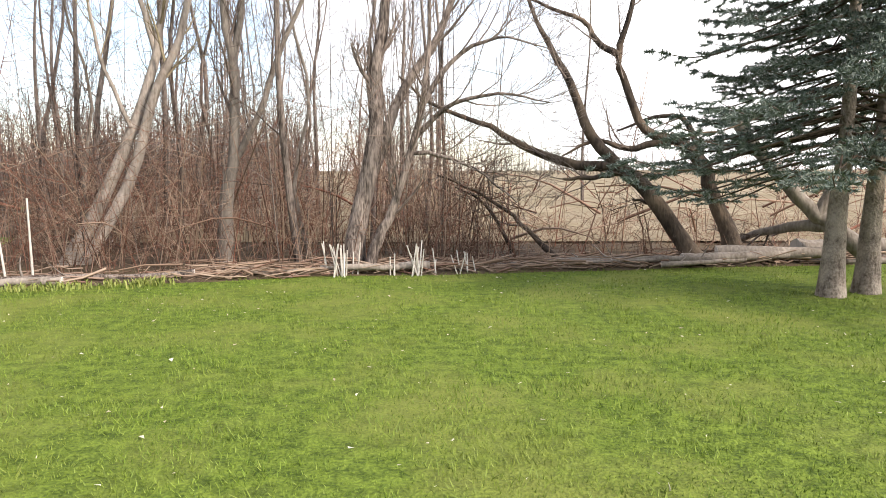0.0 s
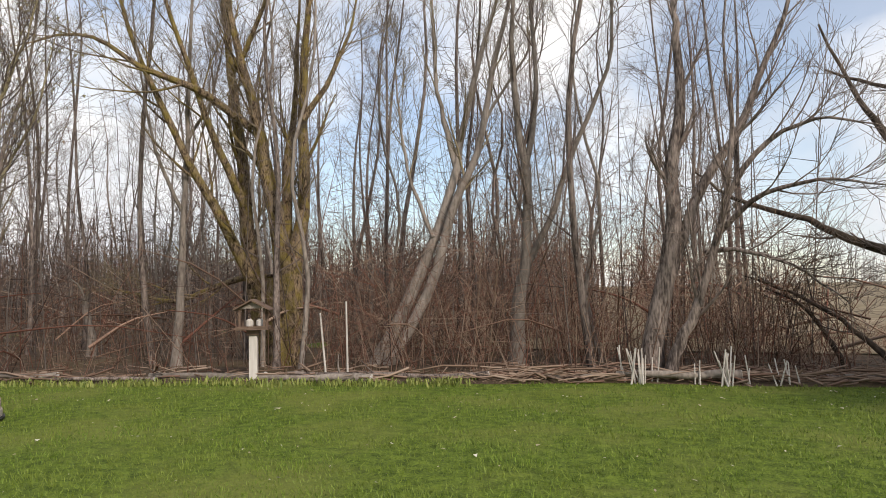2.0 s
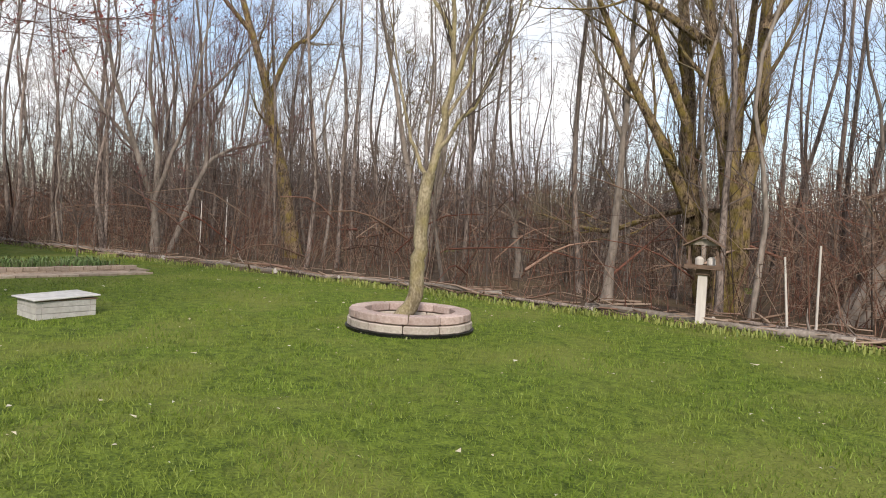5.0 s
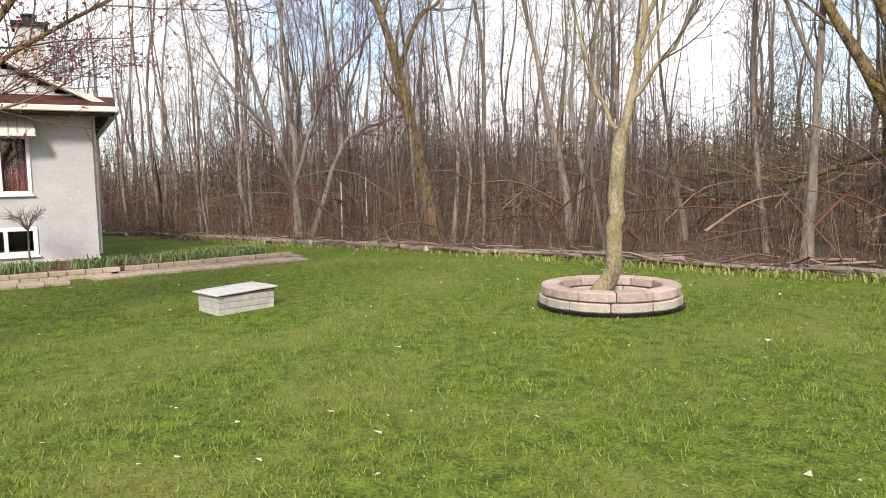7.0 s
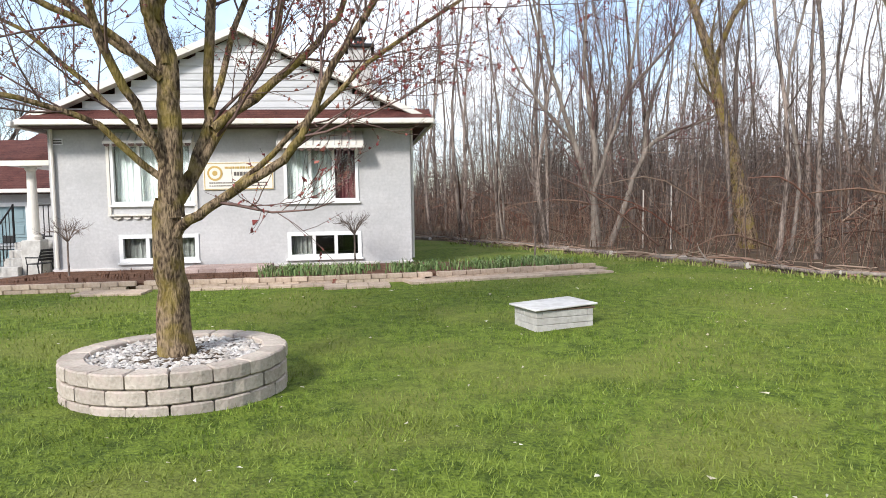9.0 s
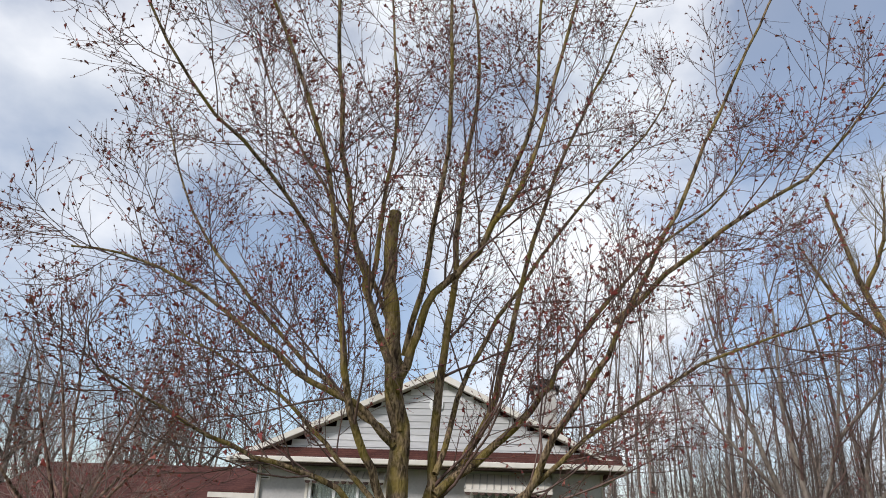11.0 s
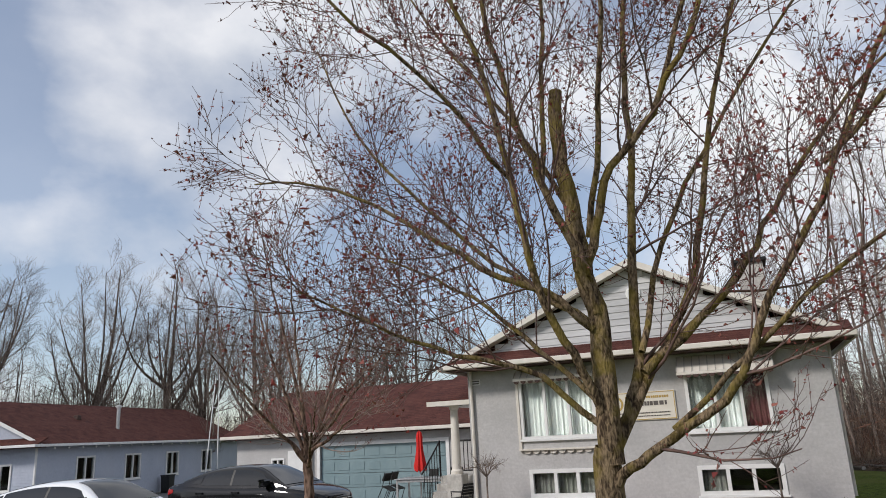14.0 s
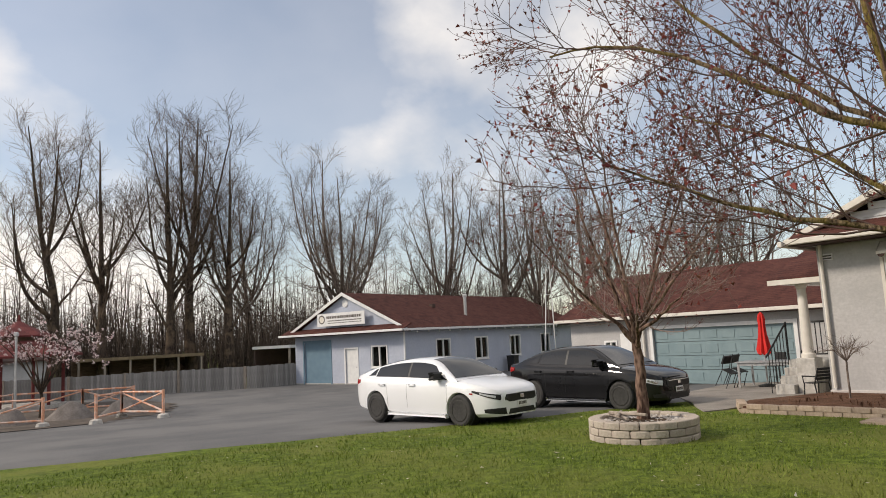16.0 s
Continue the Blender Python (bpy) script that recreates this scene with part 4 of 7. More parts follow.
# Sheer curtain, its paleness also standing in for sky reflected in the panes.
M_GLARE_CURTAIN = material("sheer_glare_curtain", (0.60, 0.62, 0.60), (0.80, 0.82, 0.80), 0.08, 0.9, 0.3, stretch=(1, 4, 0.3))
M_DRAPE = material("dark_red_drape", (0.06, 0.012, 0.016), (0.12, 0.025, 0.03), 0.08, 0.9, 0.3, stretch=(1, 4, 0.3))
M_BLIND = material("grey_window_blind", (0.15, 0.145, 0.135), (0.22, 0.215, 0.20), 0.05, 0.8, 0.2, stretch=(1, 0.2, 3))
# Near-black: the shade of unlit rooms is put into this colour.
M_ROOM_SHADE = material("room_shade", (0.035, 0.033, 0.032), (0.06, 0.055, 0.05), 0.4, 0.9, 0.0)
M_GARAGE = material("teal_garage_door", (0.18, 0.26, 0.28), (0.23, 0.315, 0.335), 0.3, 0.55, 0.05)
M_BLUE = material("pale_blue_siding", (0.40, 0.44, 0.53), (0.48, 0.52, 0.61), 0.12, 0.6, 0.1, tint=(0.43, 0.46, 0.53), tint_size=2)
M_BLUEDOOR = material("steel_blue_door", (0.13, 0.22, 0.29), (0.17, 0.27, 0.34), 0.3, 0.5, 0.05)
M_STONE = material("tan_block", (0.34, 0.29, 0.24), (0.52, 0.46, 0.39), 0.03, 0.95, 0.9, spread=0.14, tint=(0.42, 0.33, 0.29), tint_size=0.12, spec=0.1)
M_STONE_PINK = material("pink_grey_block", (0.35, 0.25, 0.215), (0.52, 0.41, 0.365), 0.03, 0.95, 0.9, spread=0.16, spec=0.1)
M_PEBBLE = island_material("river_pebbles", [(0.28, 0.25, 0.22), (0.46, 0.43, 0.39), (0.60, 0.57, 0.53), (0.36, 0.33, 0.31), (0.50, 0.44, 0.38)], 0.8, 0.3)
M_CONCRETE = material("weathered_concrete", (0.40, 0.38, 0.35), (0.58, 0.56, 0.52), 0.05, 0.9, 0.6, tint=(0.33, 0.30, 0.27), tint_size=0.3)
M_PAVER = material("sandy_paver", (0.36, 0.27, 0.20), (0.50, 0.40, 0.31), 0.04, 0.9, 0.6, spread=0.15, spec=0.15)
M_MULCH = material("red_brown_mulch", (0.07, 0.035, 0.022), (0.18, 0.10, 0.065), 0.03, 0.95, 1.0, spec=0.1, depth=0.03)
M_OLDWOOD = material("weathered_wood", (0.22, 0.18, 0.145), (0.42, 0.36, 0.30), 0.05, 0.85, 0.6, stretch=(1, 1, 0.15), spread=0.15)
M_POSTWOOD = material("pale_painted_post", (0.48, 0.43, 0.37), (0.66, 0.61, 0.55), 0.05, 0.8, 0.4, stretch=(1, 1, 0.15))
M_BROWNWOOD = material("brown_stained_wood", (0.10, 0.065, 0.045), (0.20, 0.13, 0.09), 0.04, 0.8, 0.5, stretch=(0.2, 1, 1))
M_IRON = material("black_iron", (0.012, 0.012, 0.012), (0.03, 0.03, 0.03), 0.05, 0.5, 0.1, metal=0.4)
M_GALV = material("galvanised_metal", (0.45, 0.45, 0.45), (0.6, 0.6, 0.6), 0.1, 0.4, 0.05, metal=0.7)
M_RED = material("red_canvas", (0.55, 0.018, 0.015), (0.72, 0.035, 0.028), 0.06, 0.8, 0.4, stretch=(3, 3, 0.4))
M_INK = material("dark_ink", (0.10, 0.09, 0.08), (0.14, 0.12, 0.11), 0.1, 0.7, 0.0)
M_GOLD = material("gold_paint", (0.42, 0.28, 0.07), (0.55, 0.38, 0.12), 0.1, 0.5, 0.0)
M_SIGN = material("cream_sign", (0.68, 0.64, 0.55), (0.78, 0.74, 0.65), 0.3, 0.5, 0.02)
M_BRICKRED = material("brown_red_brick", (0.20, 0.10, 0.075), (0.32, 0.18, 0.14), 0.04, 0.9, 0.6, spread=0.2)


def wall_x(bm, x0, x1, y0, y1, z0, z1, holes=()):
    """A wall whose face looks along x, built of blocks round its openings (ya, yb, za, zb)."""
    ys = sorted({y0, y1, *[h[0] for h in holes], *[h[1] for h in holes]})
    for a, b in zip(ys, ys[1:]):
        cuts = sorted([(h[2], h[3]) for h in holes if h[0] < (a + b) / 2 < h[1]])
        z = z0
        for lo, hi in cuts:
            if lo > z:
                box(bm, x0, x1, a, b, z, lo)
            z = hi
        if z < z1:
            box(bm, x0, x1, a, b, z, z1)
    bmesh.ops.remove_doubles(bm, verts=bm.verts, dist=0.0005)
    return bm


def swap(bm):
    """Turns what was built to face +x so that it faces +y, running towards -x."""
    bmesh.ops.transform(bm, matrix=Matrix(((0, 1, 0, 0), (1, 0, 0, 0), (0, 0, 1, 0), (0, 0, 0, 1))), verts=bm.verts)
    bmesh.ops.reverse_faces(bm, faces=bm.faces)
    return bm


def window_x(parent, x, y0, y1, z0, z1, splits, backs=None, flip=False, frame=0.07, name="window", mat=None):
    """A window in a wall that faces +x: frame, mullions, panes, sill, and what hangs behind the panes."""
    turn = swap if flip else (lambda b: b)
    bm = bmesh.new()
    f = frame
    outer, inner = [(y0, z0), (y1, z0), (y1, z1), (y0, z1)], [(y0 + f, z0 + f), (y1 - f, z0 + f), (y1 - f, z1 - f), (y0 + f, z1 - f)]
    loops = [[bm.verts.new((d, *q)) for q in ring_] for d in (x - 0.09, x + 0.03) for ring_ in (outer, inner)]
    for i in range(4):
        j = (i + 1) % 4
        for a, b in ((0, 1), (1, 3), (3, 2), (2, 0)):
            bm.faces.new((loops[a][i], loops[a][j], loops[b][j], loops[b][i]))
    win = part(name, turn(bm), mat or M_WHITE, parent)
    edges = [y0 + f] + [y0 + f + (y1 - y0 - 2 * f) * s for s in splits] + [y1 - f]
    for s in edges[1:-1]:
        part("mullion", turn(cube(x - 0.085, x + 0.024, s - f * 0.45, s + f * 0.45, z0 + f, z1 - f)), mat or M_WHITE, win)
    part("sill", turn(cube(x - 0.02, x + 0.07, y0 - 0.04, y1 + 0.04, z0 - 0.05, z0 - 0.003, 0.008)), mat or M_WHITE, win)
    for i, (a, b) in enumerate(zip(edges, edges[1:])):
        pane = part("pane", turn(cube(x - 0.045, x - 0.037, a + 0.005, b - 0.005, z0 + f, z1 - f)), M_GLASS, win)
        pane.visible_shadow = False
        back = backs[i] if backs else None
        if back:
            bm = bmesh.new()
            n = 14
            outline = [(x - 0.16 + 0.018 * math.sin(k * 2.3), a + (b - a) * k / n) for k in range(n + 1)]
            outline += [(p - 0.006, q) for p, q in outline[::-1]]
            prism(bm, outline, "z", z0 + f * 0.6, z1 - f * 0.6)
            part("pane_backing", turn(bm), back, win)
    return win


def text_bars(parent, x, y0, y1, z0, z1, mat, rows, seed, flip=False):
    """Rows of plain bars where writing cannot be read."""
    rng = random.Random(seed)
    for k, (za, zb, gap) in enumerate(rows):
        bm = bmesh.new()
        y = y0
        while y < y1:
            w = rng.uniform(0.5, 1.3) * (zb - za) * gap
            box(bm, x, x + 0.004, y, min(y + w, y1), za, zb)
            y += w * 1.25
        part("line_of_writing", swap(bm) if flip else bm, mat, parent)


# ---- the grey house ----
HX, HY0, HY1 = -23.62, -6.75, 1.28
house = thing("house", (0, 0, 0), "grey painted brick bungalow with maroon shingle roof", "house")
holes = [(-5.45, -3.65, 1.58, 2.95), (-1.64, 0.06, 1.58, 2.86), (-5.33, -3.59, 0.28, 0.90), (-1.60, 0.10, 0.27, 0.88)]
part("front_wall", wall_x(bmesh.new(), HX - 0.25, HX, HY0, HY1, 0.16, 3.26, holes), M_WALL, house)
part("north_wall", cube(HX - 12.5, HX - 0.25, HY1 - 0.25, HY1, 0.16, 3.26), M_WALL, house)
part("south_wall", cube(HX - 12.5, HX - 0.25, HY0, HY0 + 0.25, 0.16, 3.26), M_WALL, house)
part("back_wall", cube(HX - 12.75, HX - 12.5, HY0, HY1, 0.16, 3.26), M_WALL, house)
# Backing behind the windows, with the room's shade in its colour.
part("inner_wall", cube(HX - 4.1, HX - 4.0, HY0 + 0.25, HY1 - 0.25, 0.0, 3.2), M_ROOM_SHADE, house)
part("inner_floor", cube(HX - 4.0, HX - 0.25, HY0 + 0.25, HY1 - 0.25, 1.15, 1.25), M_ROOM_SHADE, house)
part("foundation", cube(HX - 12.78, HX + 0.03, HY0 - 0.03, HY1 + 0.03, -0.4, 0.16, 0.01), M_FOUND, house)
window_x(house, HX, -5.45, -3.65, 1.58, 2.95, (0.33, 0.67), (M_GLARE_CURTAIN, M_GLARE_CURTAIN, M_GLARE_CURTAIN))
# Right window: reflected sky put in as pale sheets behind two panes.
window_x(house, HX, -1.64, 0.06, 1.58, 2.86, (0.34, 0.68), (M_GLARE_CURTAIN, M_GLARE_CURTAIN, M_DRAPE))
window_x(house, HX, -5.33, -3.59, 0.28, 0.90, (0.34, 0.67), (M_BLIND, M_BLIND, M_BLIND), frame=0.085)
window_x(house, HX, -1.60, 0.10, 0.27, 0.88, (0.34, 0.67), (M_BLIND, None, None), frame=0.085)
# casing below the wide window, with a scalloped valance
bm = bmesh.new()
box(bm, HX, HX + 0.10, -5.52, -3.58, 1.33, 1.37)
box(bm, HX, HX + 0.05, -5.52, -5.455, 1.374, 2.97)
box(bm, HX, HX + 0.05, -3.645, -3.58, 1.374, 2.97)
part("window_casing", bm, M_CREAM, house)
for k in range(9):
    y = -5.42 + k * 0.205
    part("scallop", prism(bmesh.new(), [(y, 1.325), (y + 0.19, 1.325), (y + 0.16, 1.27), (y + 0.095, 1.25), (y + 0.03, 1.27)], "x", HX + 0.03, HX + 0.05), M_CREAM, house)


def awning(y0, y1, z0, z1, out):
    """A sloping metal awning of ribbed strips with side cheeks."""
    a = None
    n = max(6, int((y1 - y0) / 0.16))
    bm = prism(bmesh.new(), [(HX + 0.002, z1), (HX + out, z0 + 0.06), (HX + out, z0), (HX + out - 0.02, z0), (HX + out - 0.02, z0 + 0.045), (HX + 0.002, z1 - 0.02)], "y", y0, y1)
    a = part("awning", bm, M_CREAM, house, "cream ribbed metal window awning")
    for k in range(n + 1):
        y = y0 + (y1 - y0 - 0.02) * k / n
        part("rib", prism(bmesh.new(), [(HX + 0.004, z1 + 0.018), (HX + out + 0.004, z0 + 0.078), (HX + out + 0.004, z0 + 0.058), (HX + 0.004, z1 - 0.002)], "y", y, y + 0.02), M_CONCRETE, a)
    for k in range(n):
        y = y0 + (y1 - y0) * (k + 0.5) / n
        part("scallop", prism(bmesh.new(), [(y - 0.07, z0 + 0.002), (y + 0.07, z0 + 0.002), (y + 0.05, z0 - 0.05), (y, z0 - 0.07), (y - 0.05, z0 - 0.05)], "x", HX + out - 0.015, HX + out - 0.006), M_DARKTRIM, a)
    for y in (y0 + 0.01, y1 - 0.01):
        part("cheek", prism(bmesh.new(), [(HX + 0.003, z1 - 0.03), (HX + out - 0.03, z0 + 0.035), (HX + 0.003, z0 + 0.02)], "y", y - 0.004, y + 0.004), M_CREAM, a)


awning(-1.74, 0.2, 2.78, 3.2, 0.50)
awning(-5.5, -3.6, 2.93, 3.19, 0.28)
# roof: ridge along x, pent skirt across the front
RY, RZ, EZ = -2.5, 5.52, 3.42


def roof_slab(name, pts, thick, mat, parent, axis="x", a=0, b=1):
    up = [(p, z) for p, z in pts]
    return part(name, prism(bmesh.new(), up + [(p, z - thick) for p, z in up[::-1]], axis, a, b), mat, parent)


roof_slab("roof", [(HY0 - 0.55, EZ), (RY, RZ), (HY1 + 0.52, EZ)], 0.10, M_SHINGLE, house, "x", HX - 13.0, HX + 0.30)
for sgn, ya in ((1, HY0 - 0.55), (-1, HY1 + 0.52)):
    part("bargeboard", prism(bmesh.new(), [(ya, EZ + 0.015), (RY, RZ + 0.015), (RY, RZ - 0.14), (ya, EZ - 0.11)], "x", HX + 0.302, HX + 0.335), M_CREAM, house)
bm = prism(bmesh.new(), [(HX + 0.66, EZ - 0.03), (HX + 0.05, EZ + 0.27), (HX + 0.05, EZ + 0.22), (HX + 0.66, EZ - 0.08)], "y", HY0 - 0.32, HY1 + 0.47)
part("skirt_roof", bm, M_SHINGLE, house, "narrow maroon shingled skirt roof")
for ya in (HY0 - 0.55, HY1 + 0.52):
    part("gable_soffit", prism(bmesh.new(), [(ya, EZ - 0.104), (RY, RZ - 0.104), (RY, RZ - 0.125), (ya, EZ - 0.125)], "x", HX + 0.004, HX + 0.30), M_CREAM, house)
gut = part("gutter", cube(HX + 0.66, HX + 0.76, HY0 - 0.34, HY1 + 0.5, EZ - 0.13, EZ - 0.01, 0.015), M_CREAM, house, "cream metal gutter")
part("soffit", cube(HX + 0.003, HX + 0.655, HY0 - 0.31, HY1 + 0.45, EZ - 0.15, EZ - 0.11), M_DARKTRIM, house)
for y, sg in ((HY0 - 0.52, -1), (HY1 + 0.49, 1)):
    part("side_gutter", cube(HX - 13, HX + 0.6, y - 0.05, y + 0.05, EZ - 0.14, EZ - 0.02, 0.015), M_CREAM, house)
# gable boards
for k in range(12):
    z = EZ + 0.16 + k * 0.155
    rise = RZ - 0.115 - z - 0.152
    if rise > 0.06:
        wide = [rise * (RY - HY0 + 0.55) / (RZ - EZ), rise * (HY1 + 0.52 - RY) / (RZ - EZ)]
        part("siding_board", prism(bmesh.new(), [(HX - 0.02, z + 0.15), (HX + 0.018, z + 0.15), (HX + 0.034, z), (HX - 0.02, z)], "y", max(HY0 - 0.1, RY - wide[0]), min(HY1 + 0.1, RY + wide[1])), M_SIDING, house)
part("gable_backing", prism(bmesh.new(), [(HY0 - 0.1, EZ - 0.15), (RY, RZ - 0.12), (HY1 + 0.1, EZ - 0.15)], "x", HX - 0.2, HX - 0.03), M_SIDING, house)
vent = part("gable_vent", lathe(bmesh.new(), [(0.17, 0), (0.17, 0.03), (0.13, 0.035)], 20, pose(HX + 0.03, RY, 4.75, 0, 90, 0)), M_WHITE, house)
for k in range(4):
    part("slat", cube(HX + 0.066, HX + 0.08, RY - 0.1, RY + 0.1, 4.66 + k * 0.05, 4.68 + k * 0.05), M_CONCRETE, vent)
chim = part("chimney", cube(-28.5, -27.6, -0.15, 0.5, 3.5, 5.95, 0.01), M_CONCRETE, house, "grey brick chimney with a dark metal cap")
part("chimney_cap", cube(-28.6, -27.5, -0.25, 0.6, 5.953, 6.05, 0.01), M_IRON, chim)
part("flue", lathe(bmesh.new(), [(0.16, 0), (0.16, 0.2), (0.2, 0.21), (0.2, 0.26), (0.05, 0.3)], 14, pose(-28.05, 0.17, 6.053)), M_IRON, chim)
part("downpipe", lathe(bmesh.new(), [(0.04, 0), (0.04, 3.1)], 8, pose(HX + 0.06, HY0 + 0.1, 0.2)), M_CREAM, house)
part("downpipe", lathe(bmesh.new(), [(0.04, 0), (0.04, 3.1)], 8, pose(HX - 0.3, HY1 + 0.05, 0.2)), M_CREAM, house)
bm = bmesh.new()
box(bm, HX, HX + 0.03, -6.66, -6.42, 2.93, 3.07, 0.005)
v = part("wall_vent", bm, M_WHITE, house)
for k in range(2):
    part("slat", cube(HX + 0.032, HX + 0.04, -6.64, -6.44, 2.955 + k * 0.055, 2.985 + k * 0.055), M_INK, v)

sign = thing("sign", (0, 0, 0), "cream wall sign with round emblem and lines of writing", "sign")
part("board", cube(HX + 0.003, HX + 0.035, -3.43, -1.86, 1.88, 2.51, 0.005), M_SIGN, sign)
bm = bmesh.new()
for a in ((-3.41, -1.88, 1.895, 1.91), (-3.41, -1.88, 2.48, 2.495), (-3.41, -3.395, 1.911, 2.479), (-1.895, -1.88, 1.911, 2.479)):
    box(bm, HX + 0.036, HX + 0.042, *a)
part("border", bm, M_GOLD, sign)
bm = lathe(bmesh.new(), [(0.17, 0), (0.17, 0.006)], 28, pose(HX + 0.036, -3.17, 2.26, 0, 90, 0))
em = part("emblem", bm, M_GOLD, sign)
part("emblem_field", lathe(bmesh.new(), [(0.125, 0.007), (0.125, 0.011)], 28, pose(HX + 0.036, -3.17, 2.26, 0, 90, 0)), M_SIGN, em)
part("emblem_core", lathe(bmesh.new(), [(0.06, 0.012), (0.05, 0.016)], 12, pose(HX + 0.036, -3.17, 2.26, 0, 90, 0)), M_GOLD, em)
text_bars(sign, HX + 0.037, -2.95, -2.0, 0, 0, M_GOLD, [(2.36, 2.41, 0.8)], 3)
text_bars(sign, HX + 0.037, -2.75, -2.05, 0, 0, M_INK, [(2.2, 2.29, 0.9)], 4)
text_bars(sign, HX + 0.037, -3.3, -2.0, 0, 0, M_INK, [(2.03, 2.055, 1.4), (1.965, 1.985, 1.6)], 5)

# porch between house and garage
porch = thing("porch", (0, 0, 0), "raised entrance porch with round column and dark railing", "porch")
part("floor_slab", cube(-29.8, -25.2, -8.3, HY0 - 0.035, -0.45, 0.72, 0.02), M_CONCRETE, porch)
part("porch_roof", cube(-29.9, -24.35, -8.15, HY0 - 0.01, 2.54, 2.61), M_WHITE, porch)
part("porch_shingles", prism(bmesh.new(), [(-24.3, 2.643), (-24.3, 2.67), (-29.6, 4.5), (-29.6, 4.4)], "y", -8.2, HY0 - 0.02), M_SHINGLE, porch)
part("porch_fascia", cube(-24.35, -24.28, -8.2, HY0 - 0.02, 2.52, 2.64), M_CREAM, porch)
part("back_wall", cube(-29.2, -29.0, -8.3, HY0 - 0.035, 0.72, 2.538), M_WALL, porch)
part("front_door", cube(-29.0, -28.95, -8.1, -7.3, 0.73, 2.5, 0.01), M_BROWNWOOD, porch)
part("column", lathe(bmesh.new(), [(0.16, 0.0), (0.16, 0.08), (0.125, 0.12), (0.12, 0.4), (0.10, 1.62), (0.13, 1.66), (0.13, 1.72)], 20, pose(-24.75, -7.62, 0.79)), M_CREAM, porch)
part("capital", cube(-24.93, -24.57, -7.8, -7.44, 2.513, 2.538), M_CREAM, porch)
part("pedestal", cube(-24.97, -24.53, -7.84, -7.4, -0.2, 0.788, 0.02), M_CONCRETE, porch)
for k in range(1, 4):
    part("step", cube(-25.2 + 0.28 * (k - 1) + 0.004, -25.2 + 0.28 * k, -8.3, -7.86, -0.4, 0.72 - 0.18 * k, 0.01), M_CONCRETE, porch)
for y in (-8.28,):
    rl = part("stair_rail", rod(rod(bmesh.new(), (-25.2, y, 1.62), (-24.0, y, 0.85), 0.022), (-25.2, y, 0.72), (-25.2, y, 1.65), 0.022), M_IRON, porch)
    for k in range(7):
        part("baluster", rod(bmesh.new(), (-25.15 + k * 0.17, y, 0.6 - k * 0.1), (-25.15 + k * 0.17, y, 1.58 - k * 0.11), 0.01, 6), M_IRON, rl)
rl = part("porch_rail", rod(rod(bmesh.new(), (-25.25, -7.8, 1.62), (-25.25, -6.85, 1.62), 0.025), (-25.25, -7.8, 0.85), (-25.25, -6.85, 0.85), 0.02), M_IRON, porch)
for k in range(8):
    part("baluster", rod(bmesh.new(), (-25.25, -7.72 + k * 0.115, 0.85), (-25.25, -7.72 + k * 0.115, 1.62), 0.012, 6), M_IRON, rl)
plate = part("number_board", cube(-28.99, -28.96, -7.3, -6.95, 1.75, 1.95), M_WHITE, porch)
text_bars(plate, -28.958, -7.25, -7.0, 0, 0, M_INK, [(1.8, 1.9, 0.5)], 9)

# ---- attached garage ----
GX = -29.85
gz = ground_z(-29.5, -13) + 0.03
garage = thing("garage", (0, 0, 0), "attached double garage with teal sectional door and maroon roof", "garage")
part("front_wall", wall_x(bmesh.new(), GX - 0.25, GX, -18.8, -9.0, gz - 0.3, 2.1, [(-15.05, -10.05, gz - 0.3, 1.6), (-17.2, -16.6, 0.7, 1.25)]), M_WALL, garage)
part("side_wall", cube(GX - 8, GX - 0.25, -18.8, -18.55, gz - 0.3, 2.1), M_SIDING, garage)
part("back_wall", cube(GX - 8.2, GX - 8, -18.8, -7.0, gz - 0.3, 2.1), M_WALL, garage)
window_x(garage, GX, -17.2, -16.6, 0.7, 1.25, (0.5,))
roof_slab("roof", [(GX + 0.45, 2.12), (GX - 3.9, 3.95), (GX - 8.4, 2.12)], 0.1, M_SHINGLE, garage, "y", -19.2, -6.9)
part("gable_end", prism(bmesh.new(), [(GX, 2.1), (GX - 3.9, 3.84), (GX - 8.2, 2.1)], "y", -18.78, -18.6), M_SIDING, garage)
part("gutter", cube(GX + 0.452, GX + 0.55, -19.2, -8.8, 2.0, 2.12, 0.015), M_CREAM, garage)
part("soffit", cube(GX + 0.003, GX + 0.45, -19.1, -9.0, 1.96, 2.0), M_DARKTRIM, garage)
bm = bmesh.new()
box(bm, GX, GX + 0.04, -15.17, -15.05, gz - 0.02, 1.72)
box(bm, GX, GX + 0.04, -10.05, -9.93, gz - 0.02, 1.72)
box(bm, GX, GX + 0.038, -15.05, -10.05, 1.6, 1.718)
part("door_casing", bm, M_WHITE, garage)
hgt = (1.6 - gz) / 4
for k in range(4):
    sec = part("door_section", cube(GX - 0.12, GX - 0.07, -15.04, -10.06, gz + k * hgt + 0.006, gz + (k + 1) * hgt - 0.006, 0.006), M_GARAGE, garage)
    for j in range(8):
        y = -15.04 + 0.09 + j * 0.62
        z = gz + k * hgt
        bm = bmesh.new()
        box(bm, GX - 0.069, GX - 0.055, y, y + 0.46, z + 0.1, z + hgt - 0.1, 0.006)
        part("raised_panel", bm, M_GARAGE, sec)
part("downpipe", lathe(bmesh.new(), [(0.045, 0), (0.045, 2.2)], 8, pose(GX + 0.08, -15.4, gz)), M_CREAM, garage)
